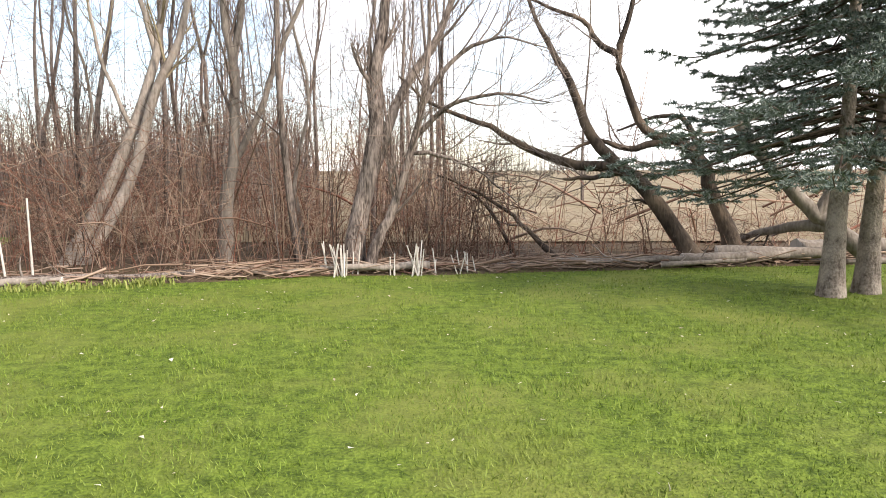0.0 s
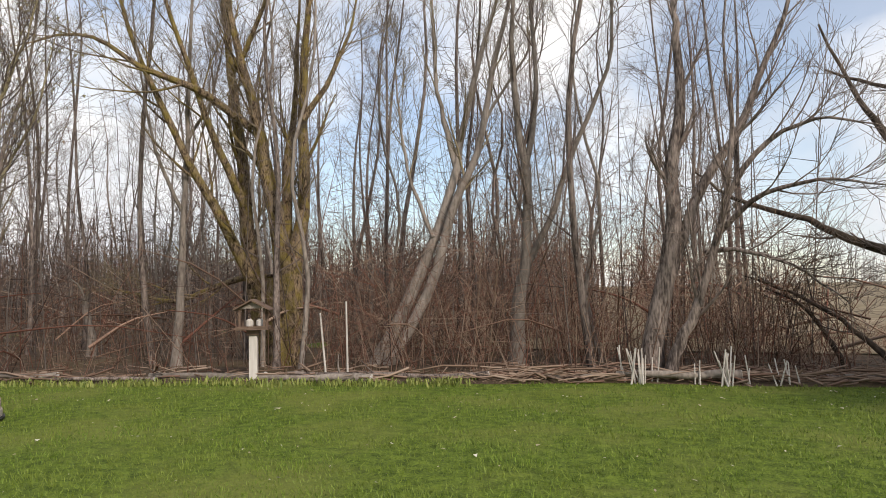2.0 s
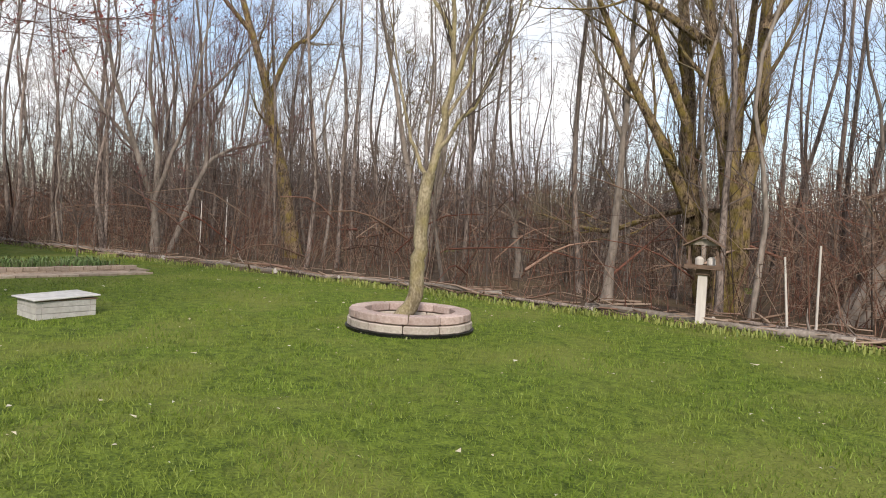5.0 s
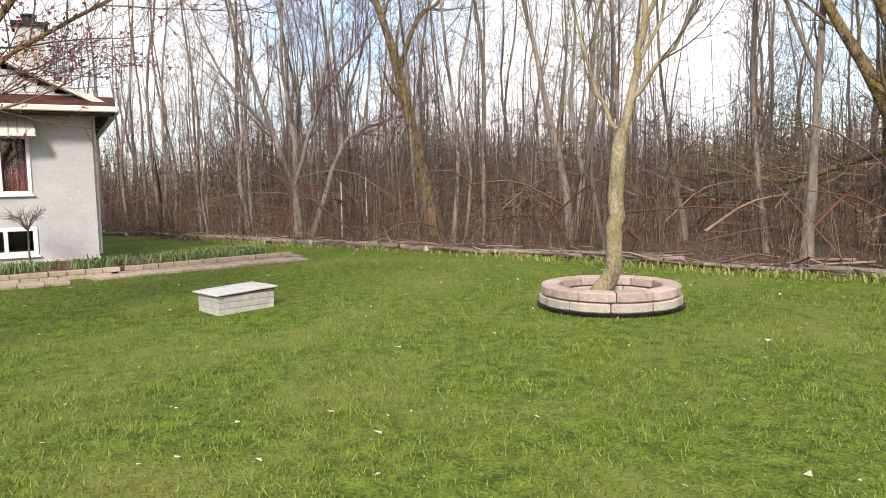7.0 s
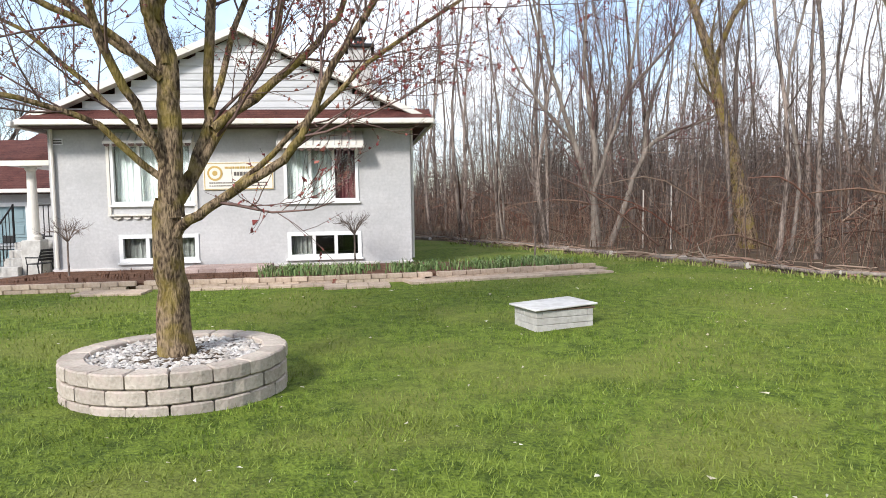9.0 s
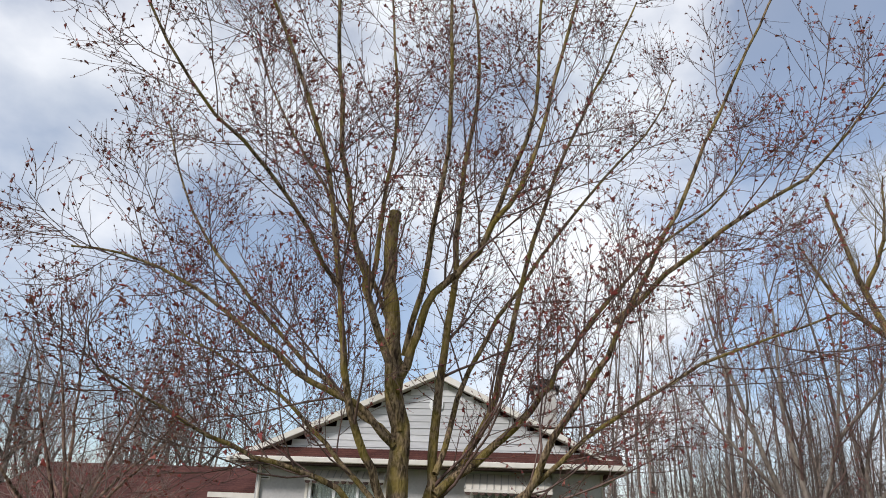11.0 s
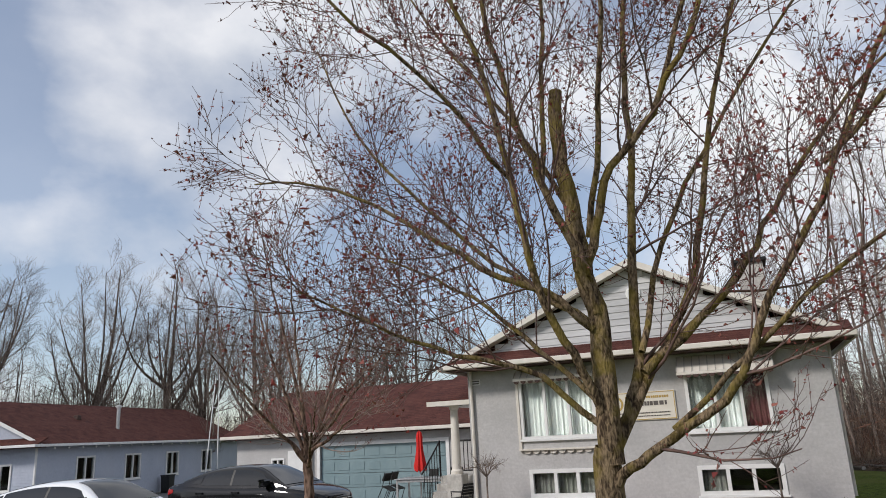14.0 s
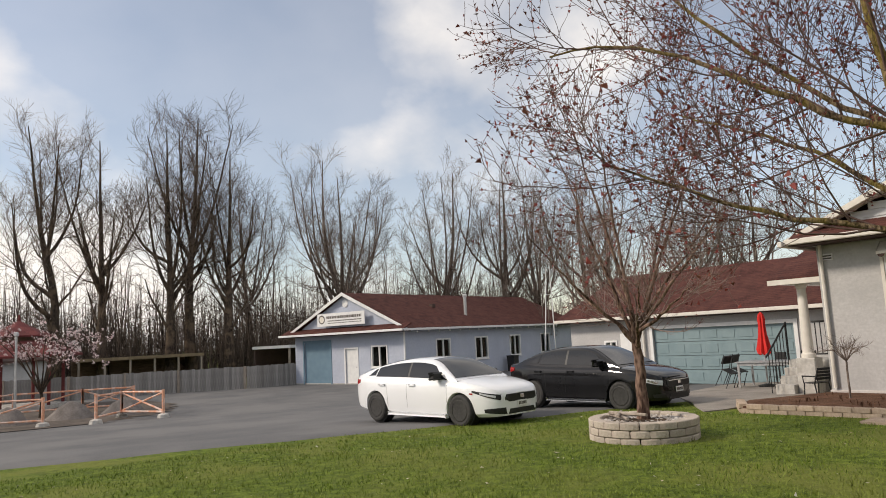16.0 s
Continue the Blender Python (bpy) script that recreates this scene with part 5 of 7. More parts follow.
part("side_door", cube(GX, GX + 0.03, -16.45, -15.75, gz + 0.1, 1.5, 0.006), M_WHITE, garage)

# ---- blue outbuilding ----
BA = 12
BZ = -0.74
hall = thing("outbuilding", (-31.1, -31.4, BZ), "long pale blue clapboard hall with maroon roof", "outbuilding", turn=BA)
BW, BL, BH, BR = 8.9, 19.8, 3.05, 5.35
gh = [(-8.1, -5.8, -0.05, 2.55), (-4.55, -3.6, -0.05, 2.05), (-2.5, -1.25, 0.95, 2.2)]
sh = [(-4.2, -2.78, 1.0, 2.4), (-8.2, -6.75, 1.0, 2.4), (-12.2, -10.8, 1.0, 2.4), (-16.3, -14.95, 1.0, 2.4)]
part("front_wall", wall_x(bmesh.new(), -0.2, -0.02, -BW, 0, -0.3, BH, gh), M_BLUE, hall)
part("side_wall", swap(wall_x(bmesh.new(), -0.2, -0.02, -BL, -0.2, -0.3, BH, sh)), M_BLUE, hall)
part("back_wall", cube(-BL - 0.2, -BL, -BW, 0, -0.3, BH), M_BLUE, hall)
part("far_wall", cube(-BL, -0.2, -BW, -BW + 0.2, -0.3, BH), M_BLUE, hall)
# Backing behind the side windows, coloured as dark as an unlit room.
part("inner_wall", cube(-BL, -0.3, -3.1, -3.0, -0.3, BH), M_ROOM_SHADE, hall)


def clapboards(flip, length, holes_, z0, z1):
    """Lapped boards in one mesh, broken at the openings."""
    bm = bmesh.new()
    z = z0
    while z < z1 - 0.02:
        stops = [(-length, 0.0)]
        for a, b, c, d in holes_:
            if c - 0.06 < z + 0.06 < d + 0.06:
                stops = [s for lo, hi in stops for s in ((lo, min(hi, a - 0.07)), (max(lo, b + 0.07), hi)) if s[1] - s[0] > 0.02]
        for lo, hi in stops:
            prism(bm, [(-0.018, z + 0.118), (-0.004, z + 0.118), (0.012, z), (-0.018, z)], "y", lo, hi)
        z += 0.122
    return part("siding", swap(bm) if flip else bm, M_BLUE, hall)


tagged(clapboards(False, BW, gh, 0.1, BH), kind="stuff")
tagged(clapboards(True, BL, sh, 0.1, BH), kind="stuff")
part("base_course", cube(-BL, 0.015, -BW, 0.015, -0.4, 0.09), M_CONCRETE, hall)
for a, b, c, d in sh:
    window_x(hall, 0.0, a, b, c, d, (0.5,), flip=True, frame=0.09)
window_x(hall, 0.0, *gh[2], (0.5,), frame=0.09)
part("overhead_door", cube(-0.14, -0.08, -8.1, -5.8, 0.0, 2.55), M_BLUEDOOR, hall, "steel blue overhead door")
bm = bmesh.new()
for a in ((-8.2, -8.1, 0, 2.65), (-5.8, -5.7, 0, 2.65)):
    box(bm, -0.02, 0.03, *a)
box(bm, -0.02, 0.028, -8.1, -5.8, 2.55, 2.648)
part("door_casing", bm, M_BLUEDOOR, hall)
ed = part("entry_door", cube(-0.1, -0.05, -4.55, -3.6, 0.0, 2.05, 0.01), M_WHITE, hall, "plain white entry door")
part("door_knob", lathe(bmesh.new(), [(0.02, 0), (0.035, 0.03), (0.02, 0.07)], 10, pose(-0.05, -3.7, 1.0, 0, 90, 0)), M_GALV, ed)
bm = bmesh.new()
box(bm, -0.02, 0.03, -4.65, -4.55, 0, 2.14)
box(bm, -0.02, 0.03, -3.6, -3.5, 0, 2.14)
box(bm, -0.02, 0.028, -4.55, -3.6, 2.05, 2.138)
part("door_casing", bm, M_WHITE, hall)
roof_slab("roof", [(-BW - 0.5, BH - 0.02), (-BW / 2, BR), (0.5, BH - 0.02)], 0.1, M_SHINGLE, hall, "x", -BL - 0.5, 0.25)
part("gable_wall", prism(bmesh.new(), [(-BW, BH), (-BW / 2, BR - 0.12), (0, BH)], "x", -0.2, -0.01), M_BLUE, hall)
for sgn, ya in ((1, -BW - 0.5), (-1, 0.5)):
    part("bargeboard", prism(bmesh.new(), [(ya, BH), (-BW / 2, BR + 0.02), (-BW / 2, BR - 0.18), (ya, BH - 0.15)], "x", 0.252, 0.29), M_WHITE, hall)
part("skirt_roof", prism(bmesh.new(), [(0.75, BH - 0.02), (0.0, BH + 0.3), (0.0, BH + 0.24), (0.75, BH - 0.08)], "y", -BW - 0.6, 0.55), M_SHINGLE, hall)
part("gutter", cube(0.75, 0.85, -BW - 0.6, 0.6, BH - 0.13, BH - 0.01, 0.01), M_WHITE, hall)
part("gutter", cube(-BL - 0.5, 0.7, 0.5, 0.6, BH - 0.13, BH - 0.01, 0.01), M_WHITE, hall)
part("corner_board", cube(-0.06, 0.02, -0.06, 0.02, 0.0, BH - 0.02), M_WHITE, hall)
part("soffit", cube(0.0, 0.74, -BW - 0.5, 0.5, BH - 0.17, BH - 0.13), M_DARKTRIM, hall)
part("round_vent", lathe(bmesh.new(), [(0.24, 0), (0.24, 0.03), (0.18, 0.04)], 20, pose(-0.01, -BW / 2, BR - 0.62, 0, 90, 0)), M_WHITE, hall)
pipe = part("stove_pipe", lathe(bmesh.new(), [(0.22, 0), (0.1, 0.12), (0.1, 1.3), (0.15, 1.32), (0.15, 1.45), (0.03, 1.5)], 14, pose(-7.6, -1.2, BH + 0.62)), M_GALV, hall, "galvanised stove pipe")
part("roof_vent", cube(-5.9, -5.6, -2.6, -2.3, 4.35, 4.6, 0.02), M_DARKTRIM, hall)
for k in range(19):
    part("eave_lamp", lathe(bmesh.new(), [(0.02, 0), (0.045, 0.03), (0.04, 0.1), (0.01, 0.12)], 8, pose(-0.6 - k, 0.46, BH - 0.26)), M_WHITE, hall)
hs = thing("hall_sign", (-31.1, -31.4, BZ), "long white sign with round emblem on the gable", "sign", turn=BA)
part("board", cube(0.302, 0.34, -6.5, -2.6, 3.45, 4.2), M_WHITE, hs)
em = part("emblem", lathe(bmesh.new(), [(0.26, 0), (0.26, 0.008)], 24, pose(0.34, -6.1, 3.85, 0, 90, 0)), M_INK, hs)
part("emblem_field", lathe(bmesh.new(), [(0.19, 0.009), (0.19, 0.013)], 24, pose(0.34, -6.1, 3.85, 0, 90, 0)), M_SIGN, em)
part("bracket", cube(-0.01, 0.302, -4.7, -4.4, 3.6, 3.7), M_SIGN, hs)
text_bars(hs, 0.341, -5.7, -2.85, 0, 0, M_INK, [(3.88, 4.03, 0.8)], 11)
text_bars(hs, 0.341, -5.6, -2.85, 0, 0, M_INK, [(3.72, 3.78, 1.2), (3.6, 3.64, 1.4)], 12)

mast = thing("antenna_mast", (-44.5, -32.6, BZ), "pair of thin leaning pale antenna poles", "antenna")
part("pole", rod(bmesh.new(), (0.6, 0, 0), (-0.15, 0, 6.9), 0.045, 8, 0.025), M_WHITE, mast)
part("pole", rod(bmesh.new(), (-0.6, 0, 0), (-0.5, 0, 7.2), 0.045, 8, 0.025), M_WHITE, mast)
part("crossbar", rod(bmesh.new(), (0.28, 0, 3.0), (-0.55, 0, 3.0), 0.02, 6), M_WHITE, mast)
part("crossbar", rod(bmesh.new(), (0.0, 0, 5.0), (-0.52, 0, 5.0), 0.02, 6), M_WHITE, mast)

fs = thing("front_step", (0, 0, 0), "low pinkish paved step against the house", "step")
for k in range(4):
    for j in range(5):
        part("paver", cube(-22.35 - 0.28 * (k + 1) + 0.006, -22.35 - 0.28 * k, -3.7 + 0.36 * j, -3.7 + 0.36 * (j + 1) - 0.006, 0.0, 0.2, 0.008), M_STONE_PINK, fs)

# ---- stone rings round the lawn trees ----
def ring_blocks(parent, centre_z, radius, depth, height, courses, count, mat, seed, gap=0.006, squash=1.0, name="block"):
    """Courses of wedge-shaped wall blocks, alike ones on one mesh."""
    da = 2 * math.pi / count
    meshes = []
    rng = random.Random(seed)
    for v in range(3):
        bm = bmesh.new()
        a = da / 2 - gap / radius
        ro, ri = radius + rng.uniform(-0.006, 0.006), radius - depth
        ai = a * 0.98
        pts = [(ro * math.cos(-a), ro * math.sin(-a)), ((ro + 0.012) * math.cos(-a * 0.4), (ro + 0.012) * math.sin(-a * 0.4)), ((ro + 0.012) * math.cos(a * 0.45), (ro + 0.012) * math.sin(a * 0.45)), (ro * math.cos(a), ro * math.sin(a)), (ri * math.cos(ai), ri * math.sin(ai)), (ri * math.cos(-ai), ri * math.sin(-ai))]
        prism(bm, pts, "z", 0.004, height - 0.004)
        es = [e for e in bm.edges if abs(e.verts[0].co.z - e.verts[1].co.z) < 1e-4]
        bmesh.ops.bevel(bm, geom=es, offset=0.012, segments=1, affect="EDGES", profile=0.5)
        bmesh.ops.recalc_face_normals(bm, faces=bm.faces)
        me = bpy.data.meshes.new(name)
        bm.to_mesh(me)
        bm.free()
        me.materials.append(mat)
        meshes.append(me)
    for c in range(courses):
        for k in range(count):
            ob = new(name, meshes[rng.randrange(3)])
            ob.parent = parent
            ob.matrix_local = pose(0, 0, centre_z + c * height, 0, 0, math.degrees(da * (k + 0.5 * (c % 2))) + rng.uniform(-0.3, 0.3)) @ Matrix.Diagonal((squash, 1, 1, 1))
    return meshes


def pebbles(name, at, radius, count, size, z, seed, mat, label, hole=0.2):
    rng = np.random.default_rng(seed)
    soup = Soup(3)
    base = np.array([(1, 0, 0), (-1, 0, 0), (0, 1, 0), (0, -1, 0), (0, 0, 1), (0, 0, -1)], float)
    faces = [(0, 2, 4), (2, 1, 4), (1, 3, 4), (3, 0, 4), (2, 0, 5), (1, 2, 5), (3, 1, 5), (0, 3, 5)]
    for _ in range(count):
        a, r = rng.uniform(0, 6.283), math.sqrt(rng.uniform(hole ** 2, radius ** 2))
        s = size * rng.uniform(0.6, 1.5)
        t = rng.uniform(0, 6.283)
        v = base * (s * rng.uniform(0.8, 1.4), s * rng.uniform(0.6, 1.0), s * 0.45) + rng.normal(size=(6, 3)) * s * 0.12
        c, sn = math.cos(t), math.sin(t)
        v = v @ np.array([[c, sn, 0], [-sn, c, 0], [0, 0, 1]])
        soup.add(v + (at[0] + r * math.cos(a), at[1] + r * math.sin(a), z + rng.uniform(0, 0.03)), faces)
    return tagged(soup_part(name, soup, mat, smooth=False), label, "pebbles", kind="stuff")


ring = thing("stone_planter", (-13.52, -1.56, ground_z(-13.52, -1.56)), "round three-course tan block ring filled with pebbles", "planter", "stone rings")
ring_blocks(ring, -0.03, 0.955, 0.2, 0.13, 3, 18, M_STONE, 1)
part("soil", lathe(bmesh.new(), [(0.77, 0), (0.77, 0.28), (0.3, 0.32)], 24), M_FLOOR, ring)
pebbles("pebbles", (-13.52, -1.56), 0.76, 1500, 0.032, 0.20, 2, M_PEBBLE, "pale river pebbles filling the stone ring")
ring = thing("stone_planter", (-17.0, -7.06, -0.03), "round tan block ring with gravel and cut sticks", "planter", "stone rings")
ring_blocks(ring, 0.0, 0.83, 0.18, 0.115, 3, 18, M_STONE, 3)
part("soil", lathe(bmesh.new(), [(0.66, 0), (0.66, 0.26), (0.3, 0.3)], 24), M_FLOOR, ring)
pebbles("gravel", (-17.0, -7.06), 0.65, 700, 0.028, 0.24, 4, M_PEBBLE, "tan gravel filling the stone ring")
stick = thing("cut_sticks", (-17.0, -7.0, 0.29), "pale cut sticks lying across the stone ring", "sticks")
for k, (a, b) in enumerate((((-0.1, -0.75, 0.02), (0.55, 0.05, 0.05)), ((-0.2, -0.6, 0.05), (0.6, -0.1, 0.09)), ((0.1, -0.6, 0.07), (0.35, 0.25, 0.1)))):
    part("stick", rod(bmesh.new(), a, b, 0.032, 7, 0.024), M_OLDWOOD, stick)
ring = thing("stone_planter", (-12.73, 6.47, 0), "low round ring of pinkish blocks on dark edging", "planter", "stone rings", turn=8)
part("edging", lathe(bmesh.new(), [(0.89, 0), (0.91, 0.045), (0.84, 0.05)], 26), M_IRON, ring, "black plastic lawn edging")
ring_blocks(ring, 0.045, 0.865, 0.22, 0.115, 1, 11, M_STONE, 5)
ring_blocks(ring, 0.165, 0.845, 0.2, 0.12, 1, 12, M_STONE_PINK, 6)
part("soil", lathe(bmesh.new(), [(0.65, 0.0), (0.65, 0.07), (0.3, 0.12)], 24), M_FLOOR, ring)

# ---- cast well box on the lawn ----
M_LID = material("weathered_white_lid", (0.50, 0.48, 0.45), (0.68, 0.66, 0.63), 0.08, 0.8, 0.4, tint=(0.42, 0.39, 0.36), tint_size=0.25)
wb = thing("well_cover", (-15.69, 2.52, ground_z(-15.69, 2.52)), "low concrete block well box with a tilted white lid", "well box", turn=14)
for c in range(3):
    for k, (x0, x1, y0, y1) in enumerate(((-0.30, 0.30, -0.40, -0.32), (-0.30, 0.30, 0.32, 0.40), (-0.30, -0.22, -0.318, 0.318), (0.22, 0.30, -0.318, 0.318))):
        part("timber", cube(x0, x1, y0, y1, -0.02 + c * 0.085, 0.062 + c * 0.085, 0.006), M_CONCRETE, wb)
part("lid", cube(-0.34, 0.34, -0.45, 0.45, 0.262, 0.284, 0.006, pose(0, 0, 0.0, 2, 0, 2)), M_LID, wb, "weathered white lid")
part("lid_rim", cube(-0.31, 0.31, -0.42, 0.42, 0.234, 0.252, 0.003), M_BROWNWOOD, wb)

# ---- planting bed, edging and paving in front of the house ----
bed = tagged(shape("planting_bed", prism(bmesh.new(), [(-20.55, -7.3), (-20.75, -4.0), (-20.7, -1.0), (-20.9, 1.5), (-21.9, 5.0), (-23.3, 4.7), (-23.55, 1.3), (-23.58, -6.8), (-21.6, -7.6)], "z", -0.1, 0.11), M_MULCH), "dark mulch bed along the house front", "flower bed", kind="structure")
rng = random.Random(8)


def block_mesh(name, lx, ly, lz, mat, seed):
    r = random.Random(seed)
    bm = cube(-lx / 2, lx / 2, -ly / 2, ly / 2, 0, lz, min(lx, ly, lz) * 0.1)
    for v in bm.verts:
        v.co += Vector((r.uniform(-1, 1), r.uniform(-1, 1), r.uniform(-1, 1))) * 0.004
    me = bpy.data.meshes.new(name)
    bmesh.ops.recalc_face_normals(bm, faces=bm.faces)
    bm.to_mesh(me)
    bm.free()
    me.materials.append(mat)
    return me


edging = thing("bed_edging", (0, 0, 0), "low wall of sandy edging bricks round the bed", "edging")
edge_meshes = [block_mesh("brick", 0.29, 0.16, 0.088, M_PAVER, s) for s in range(4)]
route = [Vector(p) for p in ((-21.4, -7.7), (-20.45, -7.15), (-20.62, -4.0), (-20.55, -1.0), (-20.75, 1.5), (-21.7, 5.2))]
for c in range(2):
    for a, b in zip(route, route[1:]):
        way = (b - a).normalized()
        n = int((b - a).length / 0.30)
        for k in range(n):
            q = a + way * (0.30 * (k + 0.25 + 0.5 * (c % 2)))
            ob = new("brick", edge_meshes[rng.randrange(4)])
            ob.parent = edging
            ob.matrix_local = pose(q.x, q.y, -0.02 + 0.09 * c, 0, rng.uniform(-1.5, 1.5), math.degrees(math.atan2(way.y, way.x)) + rng.uniform(-2, 2))
# flat paving strip along the bed with two wider landings
paving = thing("paving_strip", (0, 0, 0), "flush strip of sandy pavers edging the lawn", "paving")
pav_meshes = [block_mesh("paver", 0.39, 0.29, 0.05, M_PAVER, s + 20) for s in range(4)]
for a, b, wide in ((Vector((-20.2, -4.9)), Vector((-20.15, -3.4)), 2), (Vector((-20.25, -3.2)), Vector((-20.35, -0.4)), 1), (Vector((-20.15, -0.6)), Vector((-20.2, 0.7)), 2), (Vector((-20.5, 0.9)), Vector((-21.5, 5.2)), 2), (Vector((-21.75, 5.25)), Vector((-23.6, 4.85)), 1)):
    way = (b - a).normalized()
    side = Vector((way.y, -way.x))
    for k in range(int((b - a).length / 0.40)):
        for w in range(wide):
            q = a + way * (0.40 * (k + 0.5)) + side * (0.30 * (w + 0.05))
            ob = new("paver", pav_meshes[rng.randrange(4)])
            ob.parent = paving
            ob.matrix_local = pose(q.x, q.y, -0.012 + rng.uniform(0, 0.006), 0, 0, math.degrees(math.atan2(way.y, way.x)) + rng.uniform(-1, 1))
M_WALK = material("worn_brown_paving", (0.17, 0.15, 0.13), (0.29, 0.26, 0.225), 0.04, 0.9, 0.5, tint=(0.33, 0.30, 0.26), tint_size=1.2, tint_amount=0.5, blotch=14)
near_side = spline([(-20.9, -7.75, 0), (-22.5, -7.5, 0), (-25.5, -7.3, 0), (-29.8, -8.6, 0)], 14)
far_side = spline([(-20.4, -7.95, 0), (-22.4, -9.4, 0), (-25.0, -11.2, 0), (-29.8, -12.2, 0)], 14)
bm = bmesh.new()
rows = []
for a, b in zip(near_side, far_side):
    rows.append([bm.verts.new((*(a + (b - a) * k / 8)[:2], ground_z(*(a + (b - a) * k / 8)[:2]) + 0.015 + 0.04 * min(1, len(rows) / 4))) for k in range(9)])
for a, b in zip(rows, rows[1:]):
    for k in range(8):
        bm.faces.new((a[k], a[k + 1], b[k + 1], b[k]))
bmesh.ops.recalc_face_normals(bm, faces=bm.faces[:])
bmesh.ops.solidify(bm, geom=bm.faces[:], thickness=0.12)
tagged(shape("walkway", bm, M_WALK), "worn brown-grey paving before the porch", "walkway", kind="structure")

# bulbs and day lilies coming up: strap leaves
M_LEAF = island_material("strap_leaves", [(0.07, 0.12, 0.035), (0.12, 0.19, 0.055), (0.19, 0.26, 0.09), (0.15, 0.17, 0.08)], 0.6)
M_LEAF_YEL = island_material("yellow_green_shoots", [(0.16, 0.20, 0.04), (0.24, 0.27, 0.06), (0.30, 0.31, 0.09), (0.12, 0.17, 0.04)], 0.6)


def shoots(name, places, blades, h, seed, mat, label, spread=0.1, width=0.012):
    rng = np.random.default_rng(seed)
    soup = Soup(3)
    for x, y, z in places:
        for _ in range(blades):
            a = rng.uniform(0, 6.283)
            f = np.array([x, y, z]) + np.array([rng.normal(), rng.normal(), 0]) * spread
            hh = h * rng.uniform(0.5, 1.2)
            o = np.array([math.cos(a), math.sin(a), 0])
            w = np.array([-o[1], o[0], 0]) * width
            m = f + o * hh * 0.18 + np.array([0, 0, hh * 0.65])
            t = f + o * hh * 0.6 + np.array([0, 0, hh * rng.uniform(0.7, 1.0)])
            soup.add([f - w, f + w, m + w * 0.9, m - w * 0.9, t], [(0, 1, 2), (0, 2, 3), (3, 2, 4)])
    return tagged(soup_part(name, soup, mat, smooth=False), label, "plants", kind="stuff")


rr = np.random.default_rng(12)
shoots("day_lilies", [(-21.6 + rr.uniform(-0.8, 0.5) - max(0, y) * 0.12, y, 0.1) for y in rr.uniform(-1.9, 4.7, 150)], 14, 0.21, 13, M_LEAF, "green strap-leaved plants in the bed by the house")
shoots("bed_sprouts", [(-21.8 + rr.uniform(-1.2, 0.8), y, 0.1) for y in rr.uniform(-6.8, -2, 40)], 5, 0.12, 14, M_MULCH, "dry brown remains in the mulch bed")
pl = []
for s in np.concatenate([rr.uniform(0.40, 0.50, 240), rr.uniform(0.50, 0.62, 120)]):
    p, out, _ = edge_at(s)
    q = p + out * rr.uniform(-0.45, 0.15)
    pl.append((q.x, q.y, 0.0))
shoots("edge_shoots", pl, 9, 0.13, 15, M_LEAF_YEL, "yellow-green bulb shoots along the wood's edge")


# little clipped standard trees in the bed
def standard_tree(at, seed, h, r):
    rng = np.random.default_rng(seed)
    trunk, crown = Soup(), Soup()
    limb(trunk, [(0, 0, -0.05), (0.01, 0, h * 0.5), (0, 0, h)], 0.022, 0.018, 7, 8, 0.003, rng)
    for k in range(13):
        a = k * 2.4
        u = rng.uniform(0.25, 1.0)
        p, q = limb(crown, [(0, 0, h * 0.93), (r * 0.5 * math.cos(a) * u, r * 0.5 * math.sin(a) * u, h + r * 0.35), (r * math.cos(a) * u, r * math.sin(a) * u, h + r * rng.uniform(0.3, 0.9) * (1.2 - 0.5 * u))], 0.010, 0.004, 4, 6, 0.005, rng)
        sprout([crown], None, p, q, [level(7, 0.25, 42, 0.3, 0.15, 0.4, 3, 3, 0.6, 0.5, 0.003), level(3, 0.12, 42, 0.2, 0.1, 0.4, 2, 3, 0.7, 0.5, 0.0022)], rng)
    tree_thing("standard_tree", at, "small bare standard tree with a rounded head", trunk, crown, M_BARK, M_TWIG, category="small tree", group="standard trees")


standard_tree((-22.5, -6.0, 0.1), 70, 0.78, 0.52)
standard_tree((-22.6, -0.05, 0.1), 71, 0.80, 0.52)
standard_tree((-23.0, 4.1, 0.05), 72, 0.95, 0.8)

# ---- bird feeder, stakes, logs and cut stems at the wood's edge ----
fd = thing("bird_feeder", (-11.24, 11.33, 0), "roofed wooden bird feeder on a pale square post", "bird feeder", turn=28)
part("post", cube(-0.075, 0.075, -0.075, 0.075, -0.15, 0.86, 0.008), M_POSTWOOD, fd)
part("post_cap", cube(-0.11, 0.11, -0.11, 0.11, 0.862, 0.96, 0.008), M_BROWNWOOD, fd)
tray = part("tray", cube(-0.29, 0.29, -0.22, 0.22, 0.962, 0.982, 0.004), M_BROWNWOOD, fd)
for a in ((-0.29, 0.29, -0.22, -0.205), (-0.29, 0.29, 0.205, 0.22), (-0.29, -0.275, -0.204, 0.204), (0.275, 0.29, -0.204, 0.204)):
    part("tray_rim", cube(*a, 0.984, 1.035), M_BROWNWOOD, tray)
for x in (-0.22, 0.22):
    for y in (-0.17, 0.17):
        part("corner_post", cube(x - 0.018, x + 0.018, y - 0.018, y + 0.018, 0.992, 1.36), M_BROWNWOOD, fd)
for x in (-0.07, 0.12):
    part("seed_hopper", lathe(bmesh.new(), [(0.05, 0), (0.07, 0.05), (0.07, 0.13), (0.03, 0.17)], 12, pose(x, 0, 0.995)), M_POSTWOOD, fd)
